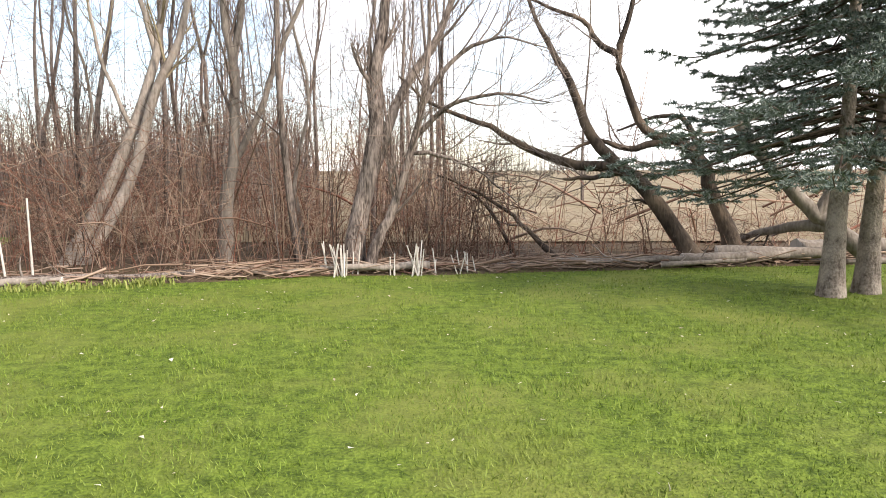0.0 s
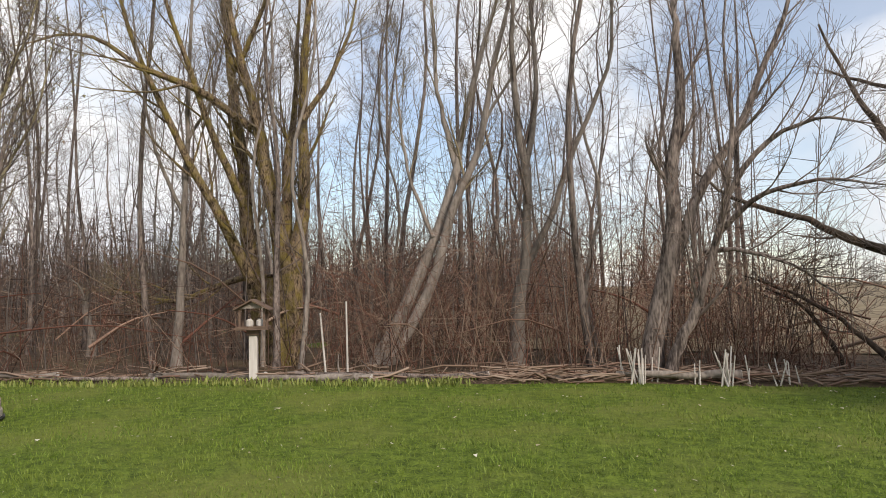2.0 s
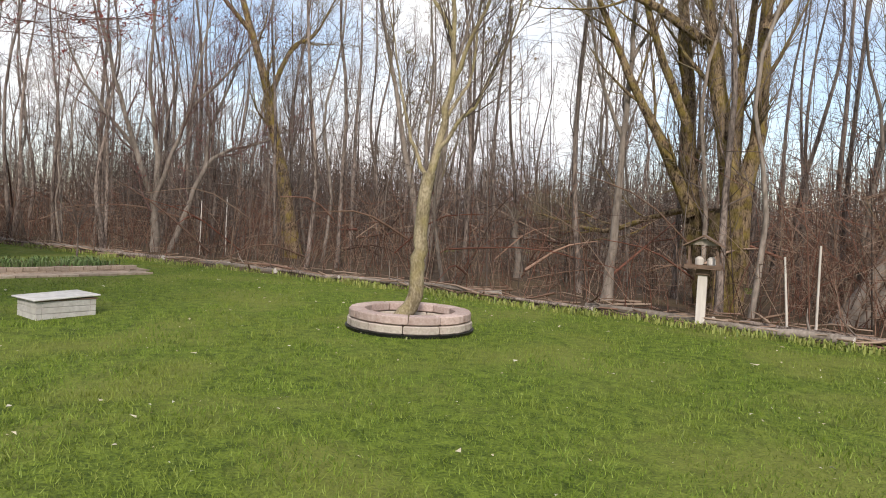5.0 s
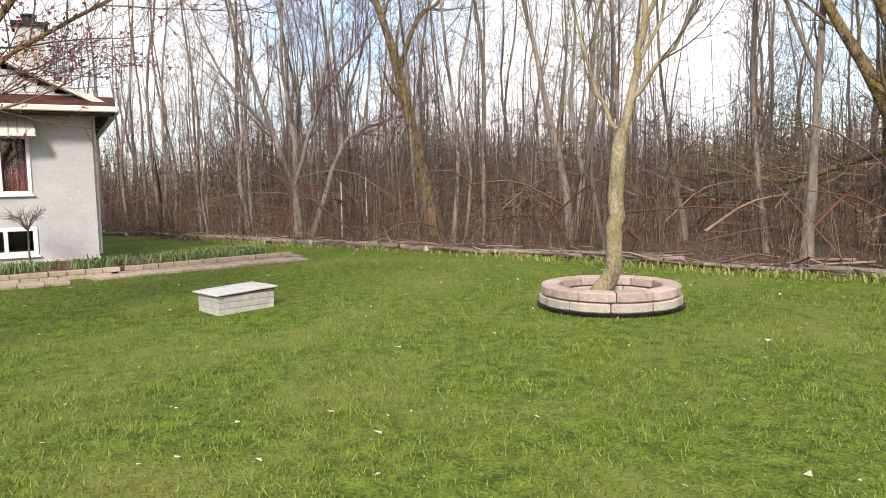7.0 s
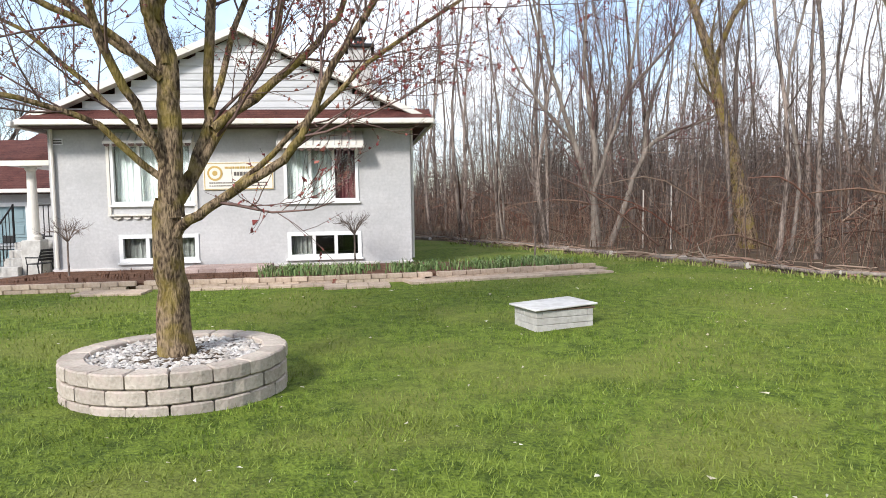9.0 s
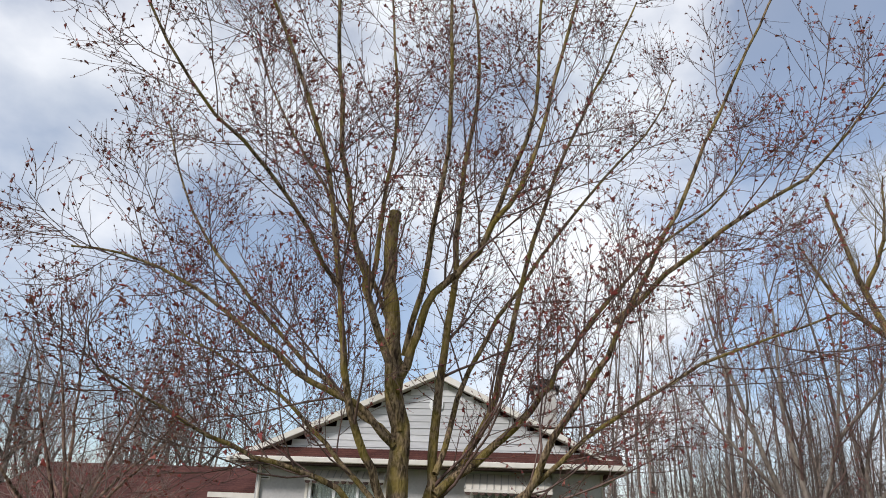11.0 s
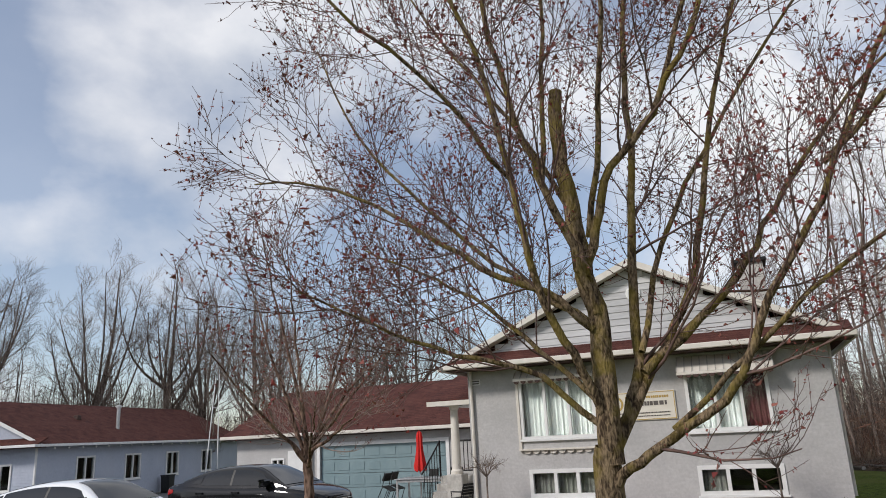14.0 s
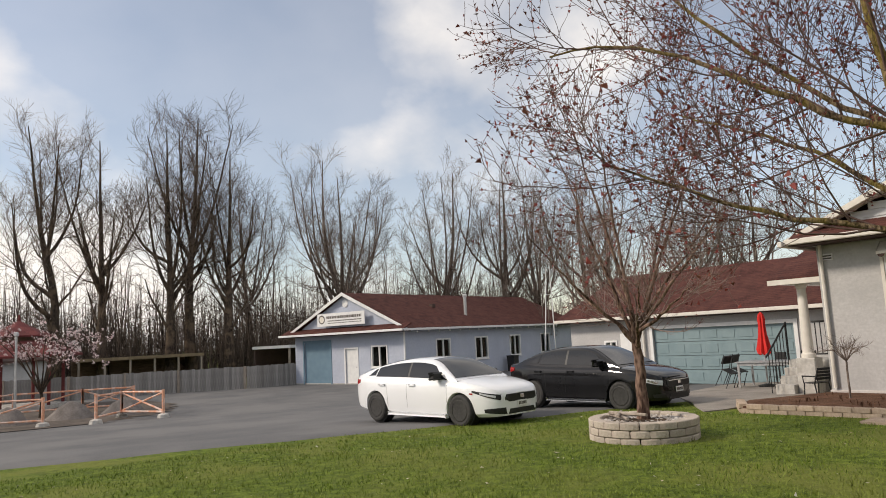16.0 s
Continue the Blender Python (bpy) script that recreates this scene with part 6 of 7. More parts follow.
rf = part("roof", prism(bmesh.new(), [(-0.33, 1.32), (0, 1.50), (0.33, 1.32), (0.33, 1.345), (0, 1.53), (-0.33, 1.345)], "y", -0.3, 0.3), M_BROWNWOOD, fd)
part("gable_panel", prism(bmesh.new(), [(-0.22, 1.36), (0, 1.47), (0.22, 1.36)], "y", -0.2, -0.185), M_OLDWOOD, rf)
for x, y, h, lx in ((-9.75, 12.2, 1.45, -0.02), (-10.12, 12.05, 1.24, -0.13), (-26.3, 8.9, 1.9, 0.0), (-26.9, 8.3, 1.75, 0.05)):
    st = thing("stake", (x, y, 0), "thin pale stake standing at the wood's edge", "stake", "stakes")
    part("rod", rod(bmesh.new(), (0, 0, -0.1), (lx, 0, h), 0.022, 7, 0.016), M_POSTWOOD, st)

logm = []
rng = np.random.default_rng(90)


def log_thing(a, b, r, mat, label, seed, stubs=2):
    rg = np.random.default_rng(seed)
    s, c = Soup(), Soup()
    a, b = np.array(a, float), np.array(b, float)
    m = (a + b) / 2 + rg.normal(size=3) * (0.08, 0.08, 0.01)
    p, q = limb(s, [a, (a * 2 + m) / 3 + rg.normal(size=3) * 0.02, m, (b * 2 + m) / 3, b], r, r * 0.55, 8, 12, 0.006, rg)
    t = thing("log", (0, 0, 0), label, "log", "logs along the edge")
    o = soup_part("log_body", s, mat, t)
    bm = bmesh.new()
    d = Vector(p[1] - p[0])
    lathe(bm, [(r * 0.97, -0.002), (r * 0.97, 0.004)], 10, Matrix.Translation(p[0]) @ (-d).to_track_quat("Z", "Y").to_matrix().to_4x4())
    part("cut_end", bm, M_POSTWOOD, t)
    for _ in range(stubs):
        c = Soup()
        sprout([s, c], None, p, q, [level(1, 0.5, 50, 0.2, 0.3, 0.4, 4, 4, 0.4, 0.3, 0.008)], rg)
        if c.v:
            soup_part("branch_stub", c, mat, t)


def log_along(s0, s1, off, z, r, mat, label, seed):
    p, out, _ = edge_at(s0)
    q, out2, _ = edge_at(s1)
    a, b = p + out * off, q + out2 * (off + 0.1)
    log_thing((a.x, a.y, z), (b.x, b.y, z), r, mat, label, seed)


for k in range(26):
    s = 0.24 + 0.0175 * k
    log_along(s, s + rng.uniform(0.016, 0.034), rng.uniform(-0.02, 0.55), rng.uniform(0.06, 0.15), rng.uniform(0.04, 0.085), M_BARK_PALE if k % 3 else M_BARK, "weathered log lying along the wood's edge", 200 + k)
for k, (x0, y0, x1, y1, r) in enumerate(((2.0, 13.8, 4.6, 14.2, 0.12), (0.6, 13.7, 2.5, 13.6, 0.09), (1.5, 13.45, 2.7, 13.6, 0.06), (2.9, 14.4, 5.2, 14.0, 0.16), (-0.6, 13.8, 1.4, 14.3, 0.07), (4.6, 14.6, 7.0, 14.9, 0.22))):
    log_thing((x0, y0, r + 0.05), (x1, y1, r + 0.1), r, M_BARK_PALE, "pale cut log on the brush heap", 240 + k, 1)
# heap of branches
soup = Soup()
rg = np.random.default_rng(91)
for _ in range(1600):
    s = rg.uniform(0.17, 0.66) if rg.random() < 0.45 else rg.uniform(0.24, 0.40)
    p, out, way = edge_at(s)
    q = p + out * abs(rg.normal() * 0.55 + 0.35)
    an = rg.normal() * 0.45
    d = np.array([way.x * math.cos(an) - way.y * math.sin(an), way.x * math.sin(an) + way.y * math.cos(an), rg.normal() * 0.12]) * rg.uniform(0.3, 1.3)
    c = np.array([q.x, q.y, abs(rg.normal()) * 0.07 + 0.04])
    soup.tube([c - d / 2, c + rg.normal(size=3) * 0.04, c + d / 2], np.array([1, 0.8, 0.4]) * rg.uniform(0.006, 0.028), 4)
tagged(soup_part("brushwood", soup, island_material("brushwood", [(0.15, 0.10, 0.07), (0.25, 0.17, 0.12), (0.36, 0.27, 0.20), (0.20, 0.11, 0.08)], 0.9, 0.1)), "heap of dry cut branches along the wood's edge", "brushwood", kind="stuff")


def cut_stems(at, n, h, seed, fan):
    rg = np.random.default_rng(seed)
    t = thing("shrub_stump", at, "clump of pale cut-off shrub stems", "shrub stump", "cut shrubs")
    for _ in range(n):
        a = rg.uniform(0, 6.283)
        r = abs(rg.normal()) * 0.12
        v = rg.normal(size=2) * fan
        hh = h * rg.uniform(0.7, 1.1)
        f = Vector((r * math.cos(a) * 1.7, r * math.sin(a), -0.05))
        part("stem", rod(bmesh.new(), f, f + Vector((v[0] * hh, v[1] * hh, hh)), 0.014, 6, 0.010), M_POSTWOOD, t)


cut_stems((-4.45, 12.75, 0), 16, 0.62, 301, 0.10)
cut_stems((-3.1, 12.85, 0), 12, 0.60, 302, 0.13)
cut_stems((-2.2, 13.1, 0), 7, 0.45, 303, 0.2)
cut_stems((-3.55, 12.9, 0), 3, 0.5, 304, 0.05)


# ---- spruce pair ----
def spruce(at, seed, h, lowest, label):
    rg = np.random.default_rng(seed)
    trunk, twig, needles = Soup(), Soup(), Soup(3)
    limb(trunk, [(0, 0, -0.1), (0.03, 0.0, 1.2), (0.10, 0, 2.6), (0.12, 0, 5), (0.12, 0, h)], 0.17, 0.03, 12, 18, 0.004, rg, 0.35)
    z = lowest
    while z < h - 0.4:
        reach = 2.5 * (1.25 - 1.0 * (z - lowest) / (h - lowest)) + 0.35
        for _ in range(7):
            a = rg.uniform(0, 6.283)
            L = reach * rg.uniform(0.7, 1.15)
            o = np.array([math.cos(a), math.sin(a), 0])
            f = np.array([0.11, 0, z + rg.uniform(-0.12, 0.12)])
            p = spline([f, f + o * L * 0.4 + (0, 0, -0.10 * L), f + o * L * 0.75 + (0, 0, -0.20 * L), f + o * L + (0, 0, -0.16 * L)], 9)
            twig.tube(p, np.linspace(0.022, 0.005, 9), 4)
            sd = np.array([-o[1], o[0], 0])
            for k in range(2, 9):
                for sg in (-1, 1):
                    w = (0.14 + 0.42 * (1 - k / 9)) * rg.uniform(0.7, 1.2) * min(1.0, L)
                    e = p[k] + sd * sg * w + o * w * 0.7 + np.array([0, 0, -0.12 * w + rg.normal() * 0.03])
                    n = max(7, int(w * 80))
                    t = np.linspace(0.05, 1, n)[:, None]
                    c = p[k] + (e - p[k]) * t
                    dirv = (e - p[k]) / (np.linalg.norm(e - p[k]) + 1e-9)
                    for q in c:
                        for _ in range(3):
                            v = rg.normal(size=3) * 0.6 + dirv * 0.8 + (0, 0, 0.15)
                            v = v / np.linalg.norm(v) * 0.085
                            u = np.cross(v, rg.normal(size=3))
                            u = u / (np.linalg.norm(u) + 1e-9) * 0.011
                            needles.add([q - u, q + u, q + v], [(0, 1, 2)])
        z += 0.32
    t = thing("spruce_tree", at, label, "spruce", "spruce pair")
    soup_part("trunk", trunk, M_BARK_SPRUCE, t)
    tagged(soup_part("branchwork", twig, M_BARK_DARK, t), kind="stuff")
    tagged(soup_part("needles", needles, M_NEEDLE, t, smooth=False), kind="stuff")


M_NEEDLE = island_material("blue_green_needles", [(0.045, 0.062, 0.046), (0.09, 0.12, 0.092), (0.16, 0.19, 0.155), (0.27, 0.30, 0.265)], 0.6, 0.3)
spruce((3.2, 10.65, 0), 401, 7.0, 2.15, "tall blue-green spruce with a bare scaly lower trunk")
spruce((3.9, 10.95, 0), 402, 7.0, 2.3, "tall spruce standing close beside its twin")

# ---- cars ----
M_TYRE = material("tyre_rubber", (0.035, 0.034, 0.033), (0.06, 0.058, 0.055), 0.05, 0.85, 0.2)
M_RIM = material("black_steel_rim", (0.025, 0.024, 0.023), (0.045, 0.042, 0.04), 0.05, 0.4, 0.0, metal=0.2)
M_CARGLASS = material("dark_car_glass", (0.012, 0.014, 0.015), (0.02, 0.022, 0.024), 0.5, 0.03, 0.0, spec=0.5)
M_PLASTIC = material("black_plastic", (0.012, 0.012, 0.012), (0.022, 0.022, 0.022), 0.05, 0.5, 0.0)
M_LAMP = material("clear_headlamp", (0.45, 0.47, 0.48), (0.6, 0.62, 0.63), 0.03, 0.08, 0.0, spec=0.8)
M_TAIL = material("red_tail_lamp", (0.28, 0.01, 0.012), (0.4, 0.02, 0.02), 0.05, 0.15, 0.0)
M_CHROME = material("chrome", (0.6, 0.6, 0.6), (0.7, 0.7, 0.7), 0.2, 0.12, 0.0, metal=1.0)
M_CARWHITE = material("white_car_paint", (0.82, 0.83, 0.84), (0.87, 0.88, 0.89), 0.6, 0.3, 0.0, coat=1.0)
M_CARBLACK = material("black_car_paint", (0.010, 0.010, 0.011), (0.016, 0.016, 0.017), 0.6, 0.05, 0.0, spec=0.45)


def curve_at(table, x):
    return float(np.interp(x, [p[0] for p in table], [p[1] for p in table]))


def smooth_table(table, n=70):
    return [(p[0], p[2]) for p in spline([(x, 0, z) for x, z in table], n)]


def car(name, at, turn, label, paint, L, W, base, top, roof, low, wheel_r, slim_lamps, trim):
    """A saloon: body and cabin lofted from side and plan profiles; x is forwards."""
    c = thing(name, at, label, "car", "parked cars", turn=turn)
    hw, nose = W / 2, L / 2
    peak = max(roof, key=lambda p: p[1])[0]
    xf_top, xr_top = [p[0] for p in roof if p[0] > peak][0], [p[0] for p in roof if p[0] < peak][-1]
    rx0, rx1 = roof[0][0], roof[-1][0]
    top, roof = smooth_table(top), smooth_table(roof)
    plan = smooth_table([(-nose, 0.60), (-nose + 0.06, 0.76), (-nose + 0.18, 0.87), (-nose + 0.45, 0.95), (-nose + 0.9, 1.0), (0, 1.0), (nose - 1.0, 0.995), (nose - 0.6, 0.955), (nose - 0.3, 0.87), (nose - 0.12, 0.74), (nose - 0.04, 0.62), (nose, 0.48)])
    fw, rw = base / 2 + 0.02, -base / 2 + 0.02

    def half_section(x):
        w, t, b = hw * curve_at(plan, x), curve_at(top, x), curve_at(low, x)
        mid = b + (t - b) * 0.56
        half = [(0.0, b), (w * 0.86, b), (w * 0.955, b + 0.07), (w * 0.978, b + 0.16), (w * 1.0, mid), (w * 0.992, t - 0.15), (w * 0.968, t - 0.075), (w * 0.915, t - 0.02), (w * 0.78, t + 0.004), (w * 0.45, t + 0.02), (0.0, t + 0.026)]
        for wx in (fw, rw):
            d, R = abs(x - wx), wheel_r + 0.05
            if d < R:
                arch = wheel_r - 0.01 + math.sqrt(R * R - d * d)
                half[:5] = [(0.0, max(b, arch - 0.02)), (w * 0.70, max(b, arch - 0.02)), (w * 0.985, max(b, arch)), (w * 1.004, max(b + 0.16, arch + 0.012)), (w * 1.004, max(mid, arch + 0.035))]
        return half

    def body_y(x, z):
        h = half_section(x)[1:9]
        return float(np.interp(z, [p[1] for p in h], [p[0] for p in h]))
    xs = sorted(set(list(np.linspace(-nose, nose, 101)) + [nose - 0.01, nose - 0.02, -nose + 0.01, -nose + 0.02]))
    body, rings = bmesh.new(), []
    for x in xs:
        half = half_section(x)
        rings.append([body.verts.new((x, y, z)) for y, z in half] + [body.verts.new((x, -y, z)) for y, z in half[-2:0:-1]])
    for a, b_ in zip(rings, rings[1:]):
        for i in range(len(a)):
            body.faces.new((a[i], a[(i + 1) % len(a)], b_[(i + 1) % len(a)], b_[i]))
    body.faces.new(rings[0])
    body.faces.new(rings[-1][::-1])
    part("body", body, paint, c, smooth=True)

    def section(x):
        h, bt = curve_at(roof, x), curve_at(top, x) - 0.03
        k = max(0.0, h - bt)
        wb = hw * min(1.0, curve_at(plan, x)) * 0.93
        wr = wb - 0.46 * k
        soft = min(1, k * 3)
        return [(wb, bt), (wb - 0.08 * k - 0.004, bt + k * 0.22), (wb - 0.24 * k - 0.004, bt + k * 0.6), (wr + 0.06 * k, bt + k * 0.86), (wr - 0.02 * soft, bt + k * 0.95), (wr - 0.12 * soft, h), (wr * 0.45, h + 0.02 * soft), (0, h + 0.026 * soft)]
    cab, rings = bmesh.new(), []
    for x in np.linspace(rx0, rx1, 60):
        q = section(x)
        rings.append([cab.verts.new((x, y, z)) for y, z in q] + [cab.verts.new((x, -y, z)) for y, z in q[-2::-1]])
    for a, b_ in zip(rings, rings[1:]):
        for i in range(len(a) - 1):
            cab.faces.new((a[i], a[i + 1], b_[i + 1], b_[i]))
    part("cabin", cab, paint, c, smooth=True)

    def grid_part(nm, rows, mat, parent, thick=0.004):
        bm = bmesh.new()
        vs = [[bm.verts.new(p) for p in row] for row in rows]
        for a, b_ in zip(vs, vs[1:]):
            for i in range(len(a) - 1):
                bm.faces.new((a[i], b_[i], b_[i + 1], a[i + 1]))
        bmesh.ops.recalc_face_normals(bm, faces=bm.faces)
        bmesh.ops.solidify(bm, geom=bm.faces[:], thickness=thick)
        return part(nm, bm, mat, parent, smooth=True)

    def side_glass(nm, xa, xb, sg, rake_a, rake_b, mat=None, v0=0.14, v1=0.84, proud=0.006):
        rows = []
        for i in range(11):
            row = []
            for j in range(6):
                v = v0 + (v1 - v0) * j / 5
                x = (xa + rake_a * v) + ((xb + rake_b * v) - (xa + rake_a * v)) * i / 10
                q = section(x)
                z = q[0][1] + (q[5][1] - q[0][1]) * v
                row.append((x, sg * (float(np.interp(z, [p[1] for p in q[:6]], [p[0] for p in q[:6]])) + proud), z))
            rows.append(row)
        return grid_part(nm, rows, mat or M_CARGLASS, c)

    def patch(nm, xa, xb, lo, hi, sg, mat, parent, proud=0.006):
        """A panel that hugs the flank between two heights given at its ends."""
        rows = []
        for i in range(11):
            x = xa + (xb - xa) * i / 10
            z0, z1 = lo[0] + (lo[1] - lo[0]) * i / 10, hi[0] + (hi[1] - hi[0]) * i / 10
            rows.append([(x + 0.3 * proud, sg * (body_y(x, z0 + (z1 - z0) * j / 4) + proud), z0 + (z1 - z0) * j / 4) for j in range(5)])
        return grid_part(nm, rows, mat, parent)
    pillar = (xf_top + xr_top) / 2 - 0.02
    for sg in (-1, 1):
        side_glass("side_window", pillar + 0.03, rx1 - 0.16, sg, 0.0, -0.66)
        side_glass("side_window", rx0 + 0.74, pillar - 0.03, sg, 0.10, 0.0)
        side_glass("quarter_window", rx0 + 0.36, rx0 + 0.70, sg, 0.42, 0.10, v0=0.24, v1=0.78)
        side_glass("door_pillar", pillar - 0.032, pillar + 0.032, sg, 0.0, 0.0, M_PLASTIC, proud=0.004)

    def screen(nm, xa, xb, sides):
        rows = []
        for i in range(11):
            q = section(xa + (xb - xa) * i / 10)
            wr = q[5][0] * 0.985
            rows.append([(xa + (xb - xa) * i / 10 + 0.010 * sides, wr * (-1 + 0.2 * j), float(np.interp(abs(wr * (-1 + 0.2 * j)), [q[7][0], q[6][0], q[5][0]], [q[7][1], q[6][1], q[5][1]])) + 0.008) for j in range(11)])
        return grid_part(nm, rows, M_CARGLASS, c)
    screen("windscreen", xf_top + 0.03, rx1 - 0.10, 1)
    screen("rear_window", rx0 + 0.16, xr_top - 0.04, -1)
    # wheels
    for wx in (fw, rw):
        for sg in (-1, 1):
            m = pose(wx, sg * (hw - 0.105), wheel_r, -90 * sg, 0, 0)
            r = wheel_r
            wh = part("wheel", lathe(bmesh.new(), [(r - 0.105, -0.10), (r - 0.03, -0.105), (r, -0.075), (r, 0.07), (r - 0.012, 0.092), (r - 0.05, 0.108), (r - 0.105, 0.096)], 36, m), M_TYRE, c, smooth=True)
            rim = part("rim", lathe(bmesh.new(), [(r - 0.105, 0.0), (r - 0.10, 0.100), (r - 0.118, 0.104), (r - 0.135, 0.06), (r - 0.19, 0.072), (0.075, 0.058), (0.06, 0.085), (0.02, 0.09)], 30, m), M_RIM, wh, smooth=True)
            for k in range(10):
                part("rim_hole", cube(-0.016, 0.016, r - 0.182, r - 0.142, 0.062, 0.078, 0.004, m @ pose(0, 0, 0, 0, 0, 36 * k)), M_INK, wh)
            part("wheel_well", lathe(bmesh.new(), [(r + 0.045, -0.20), (r + 0.045, 0.02), (r - 0.1, 0.02), (r - 0.1, -0.2)], 30, m), M_PLASTIC, c)
    # front and rear
    nz = curve_at(top, nose - 0.03)
    g = part("grille", prism(bmesh.new(), [(-hw * 0.52, nz - 0.15), (-hw * 0.44, nz - 0.19), (hw * 0.44, nz - 0.19), (hw * 0.52, nz - 0.15), (hw * 0.50, nz - 0.04), (-hw * 0.50, nz - 0.04)], "x", nose - 0.06, nose + 0.012), M_PLASTIC, c)
    part("chrome_bar", cube(nose + 0.013, nose + 0.02, -hw * 0.48, hw * 0.48, nz - 0.062, nz - 0.045, 0.002), M_CHROME if not slim_lamps else M_PLASTIC, g)
    part("badge", cube(nose + 0.021, nose + 0.027, -0.06, 0.06, nz - 0.135, nz - 0.065, 0.004), M_CHROME, g)
    part("lower_intake", prism(bmesh.new(), [(-hw * 0.47, 0.25), (hw * 0.47, 0.25), (hw * 0.42, 0.35), (-hw * 0.42, 0.35)], "x", nose - 0.05, nose + 0.010), M_PLASTIC, c)
    pl = part("number_plate", cube(nose + 0.013, nose + 0.025, -0.155, 0.155, 0.38, 0.50, 0.003), M_WHITE, c)
    bm = bmesh.new()
    for k in range(6):
        box(bm, nose + 0.0255, nose + 0.028, -0.12 + k * 0.042, -0.09 + k * 0.042, 0.41, 0.47)
    part("plate_bars", bm, M_INK, pl)
    for sg in (-1, 1):
        if slim_lamps:
            h_ = patch("headlight", nose - 0.60, nose - 0.012, (nz + 0.02, nz - 0.16), (nz + 0.055, nz - 0.045), sg, M_PLASTIC, c)
            patch("lens", nose - 0.42, nose - 0.12, (nz - 0.02, nz - 0.10), (nz + 0.01, nz - 0.055), sg, M_LAMP, h_, 0.010)
            fog = patch("fog_trim", nose - 0.34, nose - 0.015, (0.29, 0.25), (0.36, 0.385), sg, M_PLASTIC, c, 0.005)
            patch("fog_recess", nose - 0.31, nose - 0.014, (0.305, 0.27), (0.345, 0.365), sg, M_PLASTIC, fog, 0.010)
            patch("side_marker", nose - 0.66, nose - 0.58, (0.66, 0.65), (0.685, 0.685), sg, M_TAIL, c)
        else:
            h_ = patch("headlight", nose - 0.42, nose - 0.05, (nz - 0.05, nz - 0.15), (nz + 0.03, nz - 0.04), sg, M_LAMP, c)
            patch("lens", nose - 0.30, nose - 0.12, (nz - 0.055, nz - 0.11), (nz - 0.01, nz - 0.06), sg, M_CHROME, h_, 0.010)
            patch("fog_recess", nose - 0.22, nose - 0.03, (0.28, 0.28), (0.35, 0.37), sg, M_PLASTIC, c)
        tz = curve_at(top, -nose + 0.2)
        patch("tail_light", -nose + 0.02, -nose + 0.34, (tz - 0.24, tz - 0.16), (tz - 0.07, tz - 0.085), sg, M_TAIL, c)
        mz = curve_at(top, rx1 - 0.45)
        mir = part("mirror", cube(rx1 - 0.58, rx1 - 0.46, sg * (hw - 0.05), sg * (hw + 0.14), mz + 0.03, mz + 0.13, 0.035), trim[1], c, smooth=True)
        part("mirror_glass", cube(rx1 - 0.586, rx1 - 0.582, sg * (hw + 0.01), sg * (hw + 0.11), mz + 0.05, mz + 0.11), M_CHROME, mir)
        for dx in (pillar + 0.10, pillar - 0.92):
            part("door_handle", cube(dx, dx + 0.18, sg * (body_y(dx, mz - 0.12) - 0.01), sg * (body_y(dx, mz - 0.12) + 0.028), mz - 0.135, mz - 0.105, 0.01), trim[0], c)
        for dx in (rx1 - 0.26, pillar, rw + 0.42):
            rows = [[(dx + e, sg * (body_y(dx, z) + 0.0015), z) for e in (-0.003, 0.003)] for z in np.linspace(0.33, curve_at(top, dx) - 0.06, 12)]
            grid_part("door_gap", rows, M_PLASTIC, c, 0.002)
        part("sill", cube(rw + 0.42, fw - 0.42, sg * hw * 0.90, sg * hw * 0.975, 0.17, 0.225, 0.02), trim[2], c)
    return c


gzc = ground_z(-18.0, -13.0) + 0.045
car("white_car", (-18.0, -13.03, gzc), 94, "white four-door saloon with black steel wheels", M_CARWHITE, 4.62, 1.80, 2.70,
    [(-2.31, 0.86), (-2.24, 0.98), (-2.1, 1.03), (-1.6, 1.02), (-0.8, 0.985), (0.2, 0.955), (0.9, 0.955), (1.3, 0.93), (1.7, 0.875), (2.05, 0.80), (2.24, 0.72), (2.31, 0.64)],
    [(-2.12, 1.02), (-1.75, 1.13), (-1.3, 1.26), (-0.7, 1.365), (-0.15, 1.395), (0.25, 1.37), (0.52, 1.31), (0.9, 1.13), (1.28, 0.93)],
    [(-2.31, 0.40), (-2.1, 0.25), (-1.7, 0.19), (1.7, 0.19), (2.1, 0.20), (2.31, 0.22)], 0.325, True, (M_CARWHITE, M_PLASTIC, M_CARWHITE))
gzb = ground_z(-21.75, -11.6) + 0.045
car("black_car", (-21.78, -11.6, gzb), 91, "glossy black four-door saloon with steel wheels", M_CARBLACK, 4.57, 1.77, 2.60,
    [(-2.28, 0.88), (-2.2, 1.02), (-2.0, 1.06), (-1.5, 1.055), (-0.8, 1.01), (0.2, 0.985), (0.9, 0.985), (1.3, 0.955), (1.7, 0.90), (2.0, 0.83), (2.2, 0.75), (2.28, 0.66)],
    [(-1.85, 1.06), (-1.5, 1.20), (-1.15, 1.33), (-0.7, 1.415), (-0.2, 1.44), (0.25, 1.42), (0.5, 1.36), (0.9, 1.17), (1.32, 0.955)],
    [(-2.28, 0.40), (-2.1, 0.26), (-1.7, 0.19), (1.7, 0.19), (2.1, 0.21), (2.28, 0.23)], 0.32, False, (M_CARBLACK, M_CARBLACK, M_CHROME))

